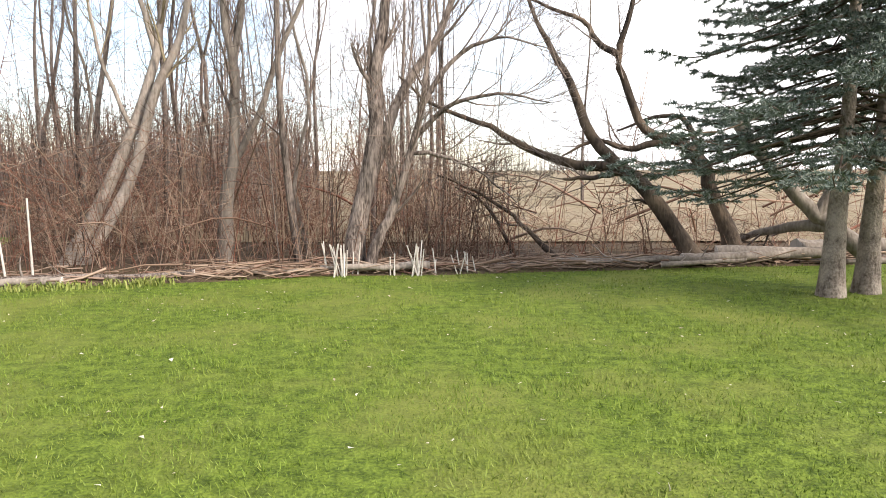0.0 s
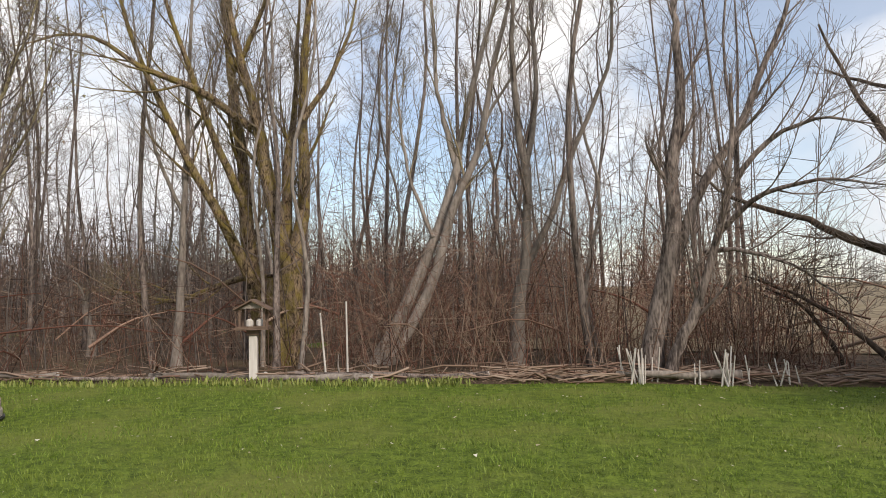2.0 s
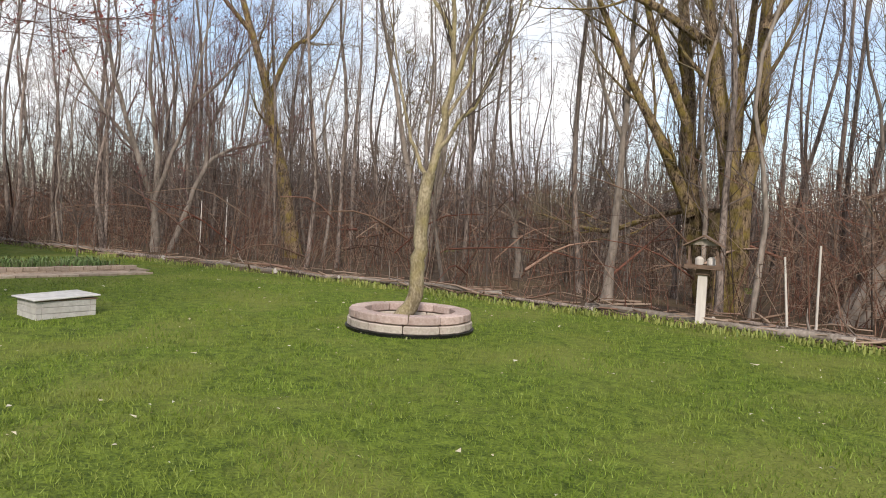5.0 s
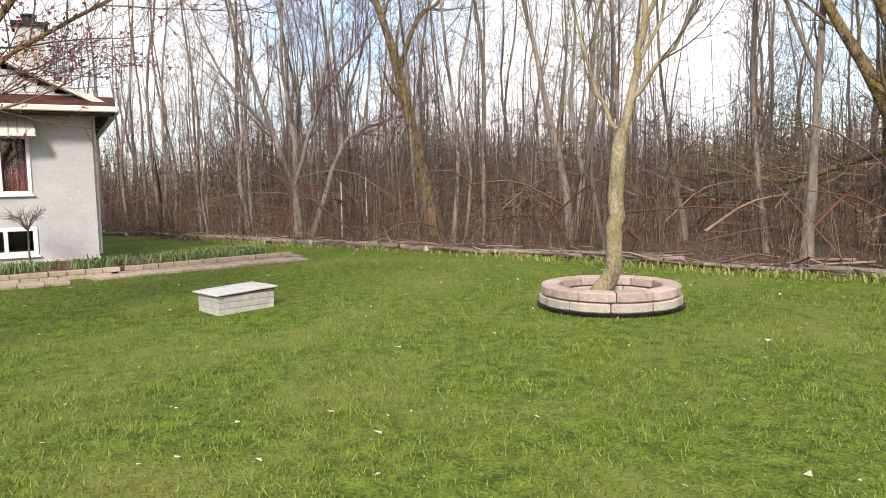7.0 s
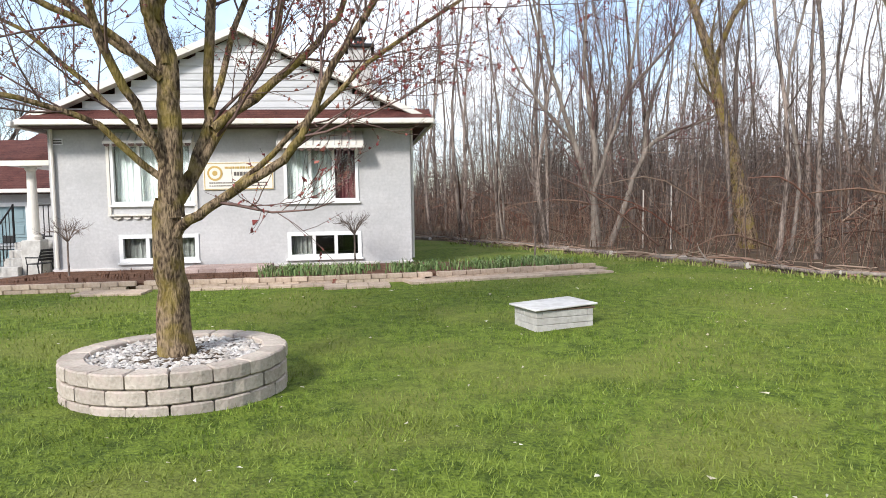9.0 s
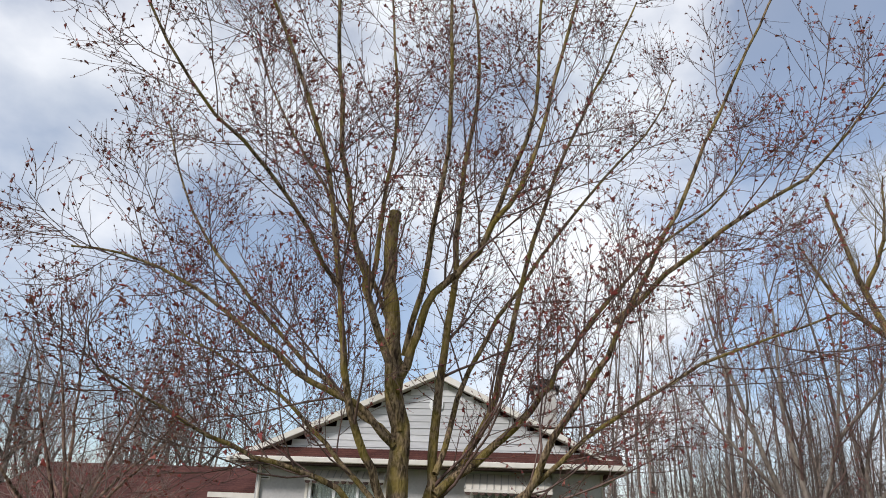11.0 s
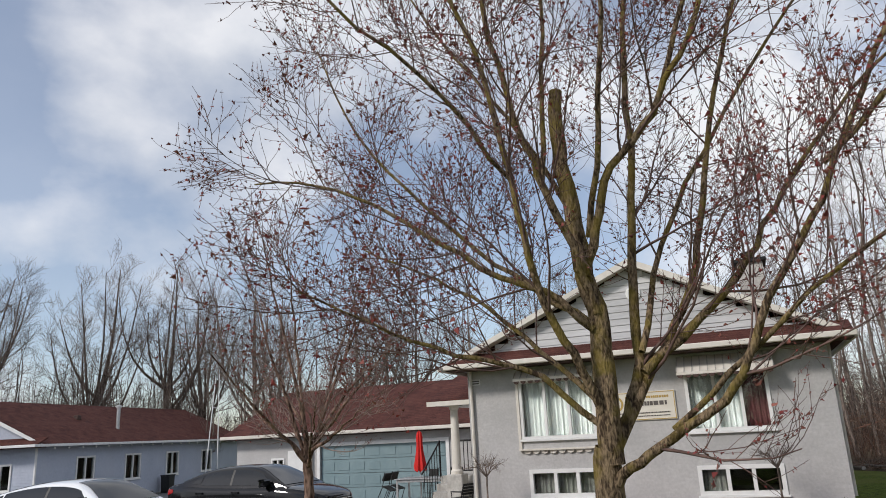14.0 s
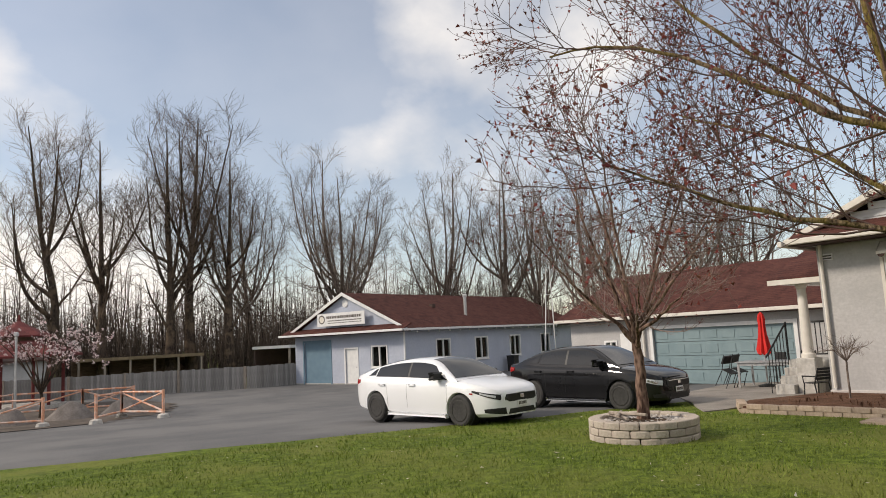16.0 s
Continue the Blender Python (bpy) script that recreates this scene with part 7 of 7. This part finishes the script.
# ---- terrace furniture before the garage ----
tz = ground_z(-27.5, -10.3) + 0.058
tb = thing("patio_table", (-27.5, -9.75, tz), "glass-topped patio table with pale metal legs", "table", turn=4)
part("tabletop", cube(-0.55, 0.55, -0.85, 0.85, 0.71, 0.735, 0.008), M_GALV, tb)
for x in (-0.48, 0.48):
    for y in (-0.78, 0.78):
        part("leg", cube(x - 0.025, x + 0.025, y - 0.025, y + 0.025, 0, 0.708), M_GALV, tb)
    part("apron", cube(x - 0.012, x + 0.012, -0.755, 0.755, 0.63, 0.708), M_GALV, tb)
um = thing("parasol", (-27.5, -9.95, tz), "closed bright red parasol on a pole", "parasol")
part("pole", rod(bmesh.new(), (0, 0, 0), (0, 0, 2.08), 0.024, 10), M_GALV, um)
part("base", lathe(bmesh.new(), [(0.25, 0), (0.25, 0.05), (0.05, 0.1)], 20), M_IRON, um)
bm = bmesh.new()
rings = []
for r, z in ((0.15, 0.92), (0.175, 1.03), (0.145, 1.2), (0.10, 1.48), (0.08, 1.74), (0.09, 1.92), (0.06, 2.06), (0.01, 2.12)):
    rings.append([bm.verts.new((r * (1 + 0.22 * math.cos(8 * a)) * math.cos(a), r * (1 + 0.28 * math.cos(8 * a)) * math.sin(a), z + 0.03 * math.cos(8 * a) * (z < 1.1))) for a in np.linspace(0, 2 * math.pi, 48, endpoint=False)])
for a, b in zip(rings, rings[1:]):
    for i in range(48):
        bm.faces.new((a[i], a[(i + 1) % 48], b[(i + 1) % 48], b[i]))
part("canopy", bm, M_RED, um, "folded red canvas canopy", smooth=True)


def patio_chair(at, turn, lean):
    ch = thing("patio_chair", at, "black metal patio chair with a slatted back", "chair", "chairs round the table", turn=turn)
    ch.scale = (0.82, 0.82, 0.76)
    m = pose(0, 0, 0, 0, lean, 0)
    part("seat", cube(-0.22, 0.22, -0.22, 0.22, 0.70, 0.73, 0.01, m), M_PLASTIC, ch)
    for x in (-0.19, 0.19):
        for y in (-0.19, 0.19):
            part("leg", rod(bmesh.new(), m @ Vector((x * 1.15, y * 1.15, 0.02)), m @ Vector((x, y, 0.70)), 0.014, 6), M_IRON, ch)
    for y in (-0.2, 0.2):
        part("back_post", rod(bmesh.new(), m @ Vector((-0.2, y, 0.73)), m @ Vector((-0.32, y, 1.25)), 0.014, 6), M_IRON, ch)
    part("backrest", cube(-0.33, -0.25, -0.2, 0.2, 0.9, 1.22, 0.01, m), M_PLASTIC, ch)
    part("foot_rail", rod(bmesh.new(), m @ Vector((0.2, -0.2, 0.3)), m @ Vector((0.2, 0.2, 0.3)), 0.012, 6), M_IRON, ch)


for x, y, turn, lean in ((-27.1, -11.05, 80, 26), (-27.6, -11.0, 85, 22), (-28.3, -10.0, -10, 0), (-28.25, -9.3, -20, 0), (-27.1, -8.72, -95, 0)):
    patio_chair((x, y, ground_z(x, y) + 0.058), turn, lean)
bz = 0.0
bn = thing("garden_bench", (-23.85, -7.15, ground_z(-23.9, -7.2) + 0.0), "small black cast-iron bench by the porch", "bench", turn=160)
bn.scale = (0.5, 0.85, 0.78)
for x in (-0.42, 0.42):
    e = part("iron_end", rod(rod(bmesh.new(), (x, 0.2, 0), (x, 0.16, 0.42), 0.022), (x, -0.22, 0), (x, -0.16, 0.42), 0.022), M_IRON, bn)
    part("arm", rod(bmesh.new(), (x, 0.22, 0.62), (x, -0.24, 0.62), 0.02), M_IRON, e)
    part("back_upright", rod(bmesh.new(), (x, -0.16, 0.42), (x, -0.3, 0.85), 0.02), M_IRON, e)
    part("arm_upright", rod(bmesh.new(), (x, 0.18, 0.42), (x, 0.2, 0.62), 0.016), M_IRON, e)
for k in range(4):
    part("seat_slat", cube(-0.45, 0.45, -0.16 + k * 0.09, -0.09 + k * 0.09, 0.42, 0.445, 0.005), M_IRON, bn)
for k in range(4):
    part("back_slat", cube(-0.45, 0.45, -0.215 - k * 0.032, -0.19 - k * 0.032, 0.52 + k * 0.09, 0.59 + k * 0.09, 0.005), M_IRON, bn)

# picket fence and bins by the outbuilding
pf = thing("picket_fence", (-33.5, -22.5, BZ + 0.15), "short white picket fence", "fence", turn=180)
for k in range(22):
    part("picket", prism(bmesh.new(), [(k * 0.2, 0), (k * 0.2 + 0.1, 0), (k * 0.2 + 0.1, 1.0), (k * 0.2 + 0.05, 1.08), (k * 0.2, 1.0)], "y", 0, 0.02), M_WHITE, pf)
for z in (0.25, 0.8):
    part("rail", cube(0, 4.3, 0.021, 0.05, z, z + 0.07), M_WHITE, pf)
bi = thing("wheelie_bin", (-41.1, -32.9, BZ), "dark wheeled refuse bin beside the hall", "bin", turn=12)
part("bin_body", prism(bmesh.new(), [(-0.24, 0.06), (0.24, 0.06), (0.3, 1.0), (-0.3, 1.0)], "y", -0.27, 0.27), M_PLASTIC, bi)
part("lid", cube(-0.33, 0.33, -0.31, 0.31, 1.003, 1.06, 0.015), M_PLASTIC, bi)
for y in (-0.25, 0.25):
    part("wheel", lathe(bmesh.new(), [(0.1, -0.02), (0.1, 0.02)], 14, pose(-0.24, y, 0.1, 90, 0, 0)), M_TYRE, bi)

# ---- grey board fence at the back of the car park ----
M_FENCE = material("silvered_fence_boards", (0.21, 0.20, 0.19), (0.40, 0.38, 0.36), 0.06, 0.9, 0.5, stretch=(1, 1, 0.1), spread=0.25)
fence_pts = [Vector(p) for p in ((-29.35, -40.2), (-26.1, -40.6), (-22.9, -42.6), (-17.5, -44.6), (-11.5, -46.5), (-6, -48))]
fence = thing("board_fence", (0, 0, 0), "weathered grey board fence in panels", "fence")
fb = [block_mesh("board", 0.145, 0.025, 1.28 + 0.02 * s, M_FENCE, 60 + s) for s in range(3)]
rng = random.Random(14)
for a, b in zip(fence_pts, fence_pts[1:]):
    way = (b - a).normalized()
    yaw = math.degrees(math.atan2(way.y, way.x))
    n = int((b - a).length / 0.15)
    for k in range(n):
        q = a + way * 0.15 * (k + 0.5)
        ob = new("board", fb[rng.randrange(3)])
        ob.parent = fence
        ob.matrix_local = pose(q.x, q.y, ground_z(q.x, q.y) + 0.03, 0, 0, yaw)
    m = max(1, int((b - a).length / 2.4))
    for k in range(m + 1):
        q = a + way * (b - a).length * k / m
        part("post", cube(-0.06, 0.06, -0.06, 0.06, -0.2, 1.36, 0.006, pose(q.x - way.y * 0.07, q.y + way.x * 0.07, ground_z(q.x, q.y), 0, 0, yaw)), M_OLDWOOD, fence)

# ---- orange barriers round the play corner ----
M_ORANGE = material("orange_white_paint", (0.62, 0.24, 0.13), (0.76, 0.42, 0.28), 0.08, 0.6, 0.1, tint=(0.75, 0.62, 0.55), tint_size=0.25, tint_amount=0.8)


def barrier(a, b, brace):
    a, b = Vector(a), Vector(b)
    za, zb = ground_z(a.x, a.y) + 0.05, ground_z(b.x, b.y) + 0.05
    A, B = Vector((a.x, a.y, za)), Vector((b.x, b.y, zb))
    t = thing("barrier", (0, 0, 0), "orange painted timber barrier on concrete feet", "barrier", "orange barriers")
    up = Vector((0, 0, 1))
    for P in (A, B):
        part("post", rod(bmesh.new(), P, P + up * 1.02, 0.055, 6), M_ORANGE, t)
        part("foot", lathe(bmesh.new(), [(0.24, -0.03), (0.2, 0.12), (0.1, 0.16)], 8, Matrix.Translation(P)), M_CONCRETE, t)
    for z in (0.22, 0.95):
        part("rail", rod(bmesh.new(), A + up * z, B + up * z, 0.04, 6), M_ORANGE, t)
    if brace in ("x", "d"):
        part("brace", rod(bmesh.new(), A + up * 0.25, B + up * 0.92, 0.035, 6), M_ORANGE, t)
    if brace == "x":
        part("brace", rod(bmesh.new(), A + up * 0.92, B + up * 0.25, 0.035, 6), M_ORANGE, t)


barrier((-11.0, -30.6), (-13.1, -29.1), "d")
barrier((-14.5, -27.8), (-15.9, -29.6), "")
barrier((-15.9, -29.6), (-16.7, -27.4), "x")
barrier((-13.2, -35.0), (-15.6, -34.0), "d")
barrier((-15.6, -34.0), (-17.4, -33.0), "x")
barrier((-10.2, -33.0), (-13.2, -35.0), "")
tagged(sheet("play_ground_soil", np.linspace(-22, -6, 33), np.linspace(-45, -27, 37), lambda x, y: ground_z(x, y) + 0.06, material("dark_soil", (0.06, 0.048, 0.04), (0.13, 0.105, 0.085), 0.05, 0.95, 0.8), lambda x, y: ((x + 13.2) / 6.3) ** 2 + ((y + 35.5) / 7.6) ** 2 < 1), "dark bare soil patch inside the barriers", "soil", kind="structure")
M_MOUND = material("grey_brown_gravel", (0.12, 0.105, 0.095), (0.24, 0.21, 0.19), 0.04, 0.95, 0.8)
for x, y, r in ((-14.6, -31.6, 0.9), (-16.4, -31.0, 0.9), (-12.4, -31.4, 0.8)):
    t = thing("gravel_mound", (x, y, ground_z(x, y) + 0.05), "low grey mound of gravel", "gravel pile", "gravel mounds")
    bm = lathe(bmesh.new(), [(r, 0), (r * 0.75, 0.22), (r * 0.4, 0.5), (r * 0.08, 0.66)], 18)
    for v in bm.verts:
        v.co += Vector((noise.noise(v.co * 3), noise.noise(v.co * 3 + Vector((5, 0, 0))), 0)) * 0.12
    part("heap", bm, M_MOUND, t, smooth=True)

# ---- gazebo with red tiled roof ----
M_REDROOF = material("red_tile_roof", (0.085, 0.018, 0.018), (0.19, 0.042, 0.04), 0.06, 0.8, 0.6, stretch=(1, 1, 3))
gx, gy = -14.3, -40.5
g0 = ground_z(gx, gy)
gz_ = thing("gazebo", (gx, gy, g0), "six-sided gazebo with two-tiered red roof", "gazebo")
gz_.scale = (1, 1, 1.2)
part("floor", lathe(bmesh.new(), [(2.2, 0), (2.2, 0.2)], 6), M_CONCRETE, gz_)
for k in range(6):
    a = math.pi / 3 * k
    part("post", rod(bmesh.new(), (2.0 * math.cos(a), 2.0 * math.sin(a), 0.2), (2.0 * math.cos(a), 2.0 * math.sin(a), 2.2), 0.08, 8), M_REDROOF, gz_)
part("lower_roof", lathe(bmesh.new(), [(2.9, 2.1), (2.9, 2.18), (1.5, 2.72), (1.2, 2.78)], 6), M_REDROOF, gz_)
part("neck", lathe(bmesh.new(), [(1.05, 2.784), (1.05, 2.96)], 6), M_BROWNWOOD, gz_)
part("upper_roof", lathe(bmesh.new(), [(1.5, 2.93), (1.5, 2.99), (0.6, 3.35), (0.08, 3.6), (0.04, 3.85)], 6), M_REDROOF, gz_)
# Plain pole without a lamp; the cap at its top is added.
lp = thing("lamp_post", (-12.6, -31.2, ground_z(-12.6, -31.2)), "slim grey pole with a small cap", "lamp post")
part("pole", rod(bmesh.new(), (0, 0, 0), (0, 0, 3.3), 0.05, 10, 0.04), M_GALV, lp)
part("pole_cap", lathe(bmesh.new(), [(0.05, 3.3), (0.09, 3.34), (0.08, 3.44), (0.02, 3.48)], 12), M_GALV, lp)

# blossom tree in front of it
M_PETAL = island_material("pale_blossom", [(0.62, 0.45, 0.45), (0.75, 0.66, 0.66), (0.70, 0.50, 0.50), (0.8, 0.76, 0.76)], 0.8)
rngb = np.random.default_rng(33)
bl = [(0.07, 0.06, 0, 0, [(0, -0.1), (0.02, 0.6), (0.0, 1.2)])]
for k in range(12):
    a = k * 2.4
    bl.append((0.035, 0.008, 0, 2.0 * math.sin(a), [(0, 1.0), (0.7 * math.cos(a), 2.2), (1.5 * math.cos(a), 3.0 + 0.6 * rngb.random()), (2.5 * math.cos(a), 2.2 + 1.8 * rngb.random())]))
posed_tree("blossom_tree", (-13.9, -33.4, ground_z(-13.9, -33.4)), (-0.2, -0.98), bl, [level(7, 0.9, 45, 0.3, -0.1, 0.4, 4, 3, 0.5, 0.3, 0.009, 3, 0.026), level(5, 0.45, 45, 0.2, -0.15, 0.4, 3, 3, 0.5, 0.4, 0.006, 3, 0.03)], 34, "small ornamental tree with pale pink blossom", M_BARK_DARK, M_TWIG_RED, M_PETAL, sub=range(1, 99))

# sheds and a shelter beyond the fence
sd = thing("shed", (-12.5, -50, -0.76), "grey clapboard shed behind the gazebo", "shed", turn=8)
part("wall", cube(-4.5, 2.5, -2, 2, 0, 2.3), M_SIDING, sd)
part("roof", prism(bmesh.new(), [(-2.4, 2.3), (0, 3.3), (2.4, 2.3), (2.4, 2.4), (0, 3.42), (-2.4, 2.4)], "x", -4.8, 2.8), M_DARKTRIM, sd)
sl = thing("open_shelter", (-23.6, -52, -0.86), "long low open shelter with tan fascia", "shelter", turn=-8)
part("roof", cube(-4, 4, -1.6, 1.6, 2.2, 2.35), M_DARKTRIM, sl)
part("fascia", cube(-4.05, 4.05, 1.603, 1.65, 2.17, 2.38), material("tan_fascia", (0.17, 0.125, 0.075), (0.26, 0.2, 0.12), 0.2, 0.7, 0.1), sl)
part("back_wall", cube(-4, 4, -1.6, -1.5, 0, 2.198), M_BROWNWOOD, sl)
for k in range(6):
    part("post", cube(-3.95 + k * 1.55, -3.83 + k * 1.55, 1.45, 1.57, 0, 2.198), M_OLDWOOD, sl)
cp = thing("carport", (-33.0, -46.5, -0.76), "dark flat-roofed carport beside the hall", "carport", turn=12)
part("roof", cube(-2.5, 2.5, -2, 2, 2.3, 2.5), M_WHITE, cp)
part("back_wall", cube(-2.4, 2.4, -1.9, -1.8, 0, 2.298), M_DARKTRIM, cp)
for x in (-2.3, 2.3):
    part("post", cube(x - 0.06, x + 0.06, 1.7, 1.82, 0, 2.298), M_OLDWOOD, cp)


# ---- tall bare trees beyond the car park ----
def tall_tree(seed, h, r, stems, fan, fork, bark):
    rg = np.random.default_rng(seed)
    limbs = []
    bow = rg.normal(size=3) * 0.04 * h
    limbs.append((r, 0.03, 0, bow[2], [(0, -0.1), (bow[0], h * 0.3), (bow[1], h * 0.62), (bow[1] - bow[0], h)]))
    for k in range(stems):
        a = k * 2.4 + seed
        z0 = h * rg.uniform(*fork)
        out, top = h * fan * rg.uniform(0.6, 1.15), h * rg.uniform(0.66, 0.95)
        ca, sa = math.cos(a) * out, math.sin(a) * out
        rise = top - z0
        limbs.append((r * 0.55 * (1 - 0.7 * z0 / h), 0.025, 0, sa, [(bow[0] * z0 / h * 3 if z0 < h * 0.3 else bow[0] + (bow[1] - bow[0]) * (z0 / h - 0.3) / 0.32, z0), (ca * 0.5, z0 + rise * 0.22), (ca * 0.85, z0 + rise * 0.55), (ca, top)]))
    return posed_tree("tall_tree", (0, 0, 0), (0, 1), limbs, [level(11, h * 0.21, 44, 0.22, 0.4, 0.45, 5, 4, 0.36, 0.3, 0.016), level(7, h * 0.11, 42, 0.2, 0.35, 0.45, 3, 3, 0.5, 0.4, 0.011), level(4, h * 0.055, 42, 0.2, 0.2, 0.4, 2, 3, 0.6, 0.5, 0.009)], seed, "tall bare tree standing beyond the buildings", bark, M_TWIG, group="tall background trees")


talls = [tall_tree(501, 18, 0.36, 6, 0.15, (0.25, 0.6), M_BARK_DARK), tall_tree(502, 17, 0.33, 6, 0.17, (0.2, 0.55), M_BARK_DARK), tall_tree(503, 16, 0.30, 8, 0.26, (0.08, 0.4), M_BARK), tall_tree(504, 17, 0.32, 7, 0.22, (0.1, 0.45), M_BARK)]
spots = [(-17.6, -52, 0, 0.95), (-21.6, -53, 1, 1.0), (-25.6, -51.5, 1, 1.05), (-27.6, -52.5, 0, 1.1), (-29.8, -51, 1, 1.0), (-10.5, -55, 1, 1.0), (-5, -56, 0, 0.9),
         (-42.5, -56, 2, 1.05), (-52, -52, 2, 1.0), (-55, -47, 3, 0.95), (-59, -46, 2, 0.95), (-56, -38, 3, 0.85), (-63, -41, 2, 0.9), (-64, -33, 3, 0.8), (-60, -28, 2, 0.75), (-70, -30, 3, 0.85), (-66, -22, 2, 0.8), (-36, -60, 3, 0.85), (-47, -62, 3, 1.0), (-71, -14, 2, 0.9), (-60, -12, 3, 0.75)]
for k, (x, y, i, sc) in enumerate(spots):
    m = pose(x, y, ground_z(x, y) - 0.05, 0, 0, 77 * k) @ Matrix.Scale(sc * (1.14 if k > 6 else 1.04), 4)
    if k in (0, 1, 7, 9):
        talls[{0: 0, 1: 1, 7: 2, 9: 3}[k]].matrix_basis = m
    else:
        copy_thing(talls[i], m).matrix_basis = m


M_FARWOOD = island_material("far_grey_wood", [(0.045, 0.036, 0.031), (0.10, 0.08, 0.068), (0.16, 0.13, 0.11), (0.07, 0.054, 0.046)], 0.9, 0.1)


def far_band(name, centre, r0, r1, a0, a1, count, h0, h1, seed, label):
    rg = np.random.default_rng(seed)
    soup = Soup()
    for _ in range(count):
        a, r = radians(rg.uniform(a0, a1)), rg.uniform(r0, r1)
        x, y = centre[0] + r * math.cos(a), centre[1] + r * math.sin(a)
        z = -0.8
        h = rg.uniform(h0, h1)
        f = np.array([x, y, z])
        t = f + np.array([rg.normal() * 0.5, rg.normal() * 0.5, h])
        w = 0.025 + 0.045 * rg.random()
        soup.tube([f, (f + t) / 2 + rg.normal(size=3) * 0.15, t], [w, w * 0.7, w * 0.15], 3)
        for _ in range(12):
            u = rg.uniform(0.1, 0.98)
            b = f + (t - f) * u
            e = b + np.array([rg.normal() * 0.9, rg.normal() * 0.9, rg.uniform(0.1, 1.5)]) * (0.5 + 0.8 * (1 - u))
            soup.tube([b, e], [w * 0.45, w * 0.12], 3)
    return tagged(soup_part(name, soup, M_FARWOOD), label, "far trees", kind="stuff")


far_band("far_wood", (-7, 0), 58, 95, 165, 330, 4600, 2.5, 7.8, 71, "distant leafless woods beyond the buildings")
far_band("back_wood", (-7, 0), 56, 74, 222, 288, 1700, 4, 10, 75, "leafless wood behind the board fence")
far_band("field_edge", (0, 0), 170, 230, 40, 100, 900, 6, 14, 72, "distant tree line across the field")
far_band("deep_wood", (-7, 0), 46, 72, 97, 168, 2400, 3.5, 8.5, 74, "deep grey brown wood closing the view between the trunks")
far_band("near_side_wood", (-7, 0), 45, 80, -30, 35, 900, 3, 12, 73, "leafless trees on the far side of the lawn")

# ---- grass: short blades, thickest where the camera passes ----
rg = np.random.default_rng(900)


def past_edge(x, y):
    return -((y - LINE_A.y) * -LINE_D.x - (x - LINE_A.x) * -LINE_D.y)


def lawn_ok(x, y):
    if past_edge(x, y) > 0.05 or wood_depth(x, y) > 0.1:
        return False
    if x < -20.3 and -8.5 < y < 5.2:
        return False
    for cx, cy, r in ((-13.52, -1.56, 0.96), (-17.0, -7.06, 0.84), (-12.73, 6.47, 0.9)):
        if (x - cx) ** 2 + (y - cy) ** 2 < r * r:
            return False
    return not (abs(x + 15.69) < 0.38 and abs(y - 2.52) < 0.44)


xs = rg.uniform(-26, 6, 780000)
ys = rg.uniform(-13, 14.2, 780000)
near = np.minimum(np.hypot(xs + 3.0, ys - 0.4), np.hypot(xs + 6.6, ys - 0.1))
near = np.minimum(near, np.hypot(xs + 4.8, ys - 0.5))
chance = np.clip(5.5 / (near + 0.6), 0.10, 1.0) ** 1.15
keep = (rg.random(len(xs)) < chance) & (near > 0.5)
pick = [(x, y) for x, y in zip(xs[keep], ys[keep]) if lawn_ok(x, y)]
P = np.array(pick)
n = len(P)
zz = np.array([lawn_height(x, y) for x, y in pick])
tuft = np.array([noise.noise((x * 1.7, y * 1.7, 2.0)) for x, y in pick])
h = 0.038 * (1 + 0.95 * tuft) * rg.uniform(0.6, 1.4, n)
dist = np.hypot(P[:, 0] + 5, P[:, 1] - 0.4)
w = 0.0032 * (1 + dist * 0.09)
a = rg.uniform(0, 6.283, n)
lean = rg.normal(size=(n, 2)) * 0.5
base = np.column_stack([P, zz - 0.006])
side = np.column_stack([np.cos(a), np.sin(a), np.zeros(n)]) * w[:, None]
tip = base + np.column_stack([lean[:, 0] * h, lean[:, 1] * h, h])
V = np.stack([base - side, base + side, tip], 1).reshape(-1, 3)
blades = Soup(3)
blades.add(V, np.arange(3 * n).reshape(-1, 3))
tagged(soup_part("grass", blades, M_BLADE, smooth=False), "short mown spring grass", "grass", kind="stuff")
# petals, catkins and dry scraps lying about
M_SCRAP = island_material("pale_scraps", [(0.55, 0.52, 0.40), (0.40, 0.34, 0.22), (0.62, 0.60, 0.50), (0.30, 0.24, 0.15)], 0.8)
scraps = Soup(3)
done = 0
while done < 1500:
    x, y = rg.uniform(-25, 5), rg.uniform(-12, 14)
    if not lawn_ok(x, y):
        continue
    s = rg.uniform(0.007, 0.015) if rg.random() < 0.8 else rg.uniform(0.015, 0.026)
    c = np.array([x, y, lawn_height(x, y) + 0.03])
    v = c + rg.normal(size=(4, 3)) * (s, s, 0.35 * s)
    scraps.add(v, [(0, 1, 2), (0, 2, 3), (0, 3, 1), (1, 3, 2)])
    done += 1
tagged(soup_part("fallen_scraps", scraps, M_SCRAP, smooth=False), "pale scraps and petals scattered on the lawn", "leaf litter", kind="stuff")
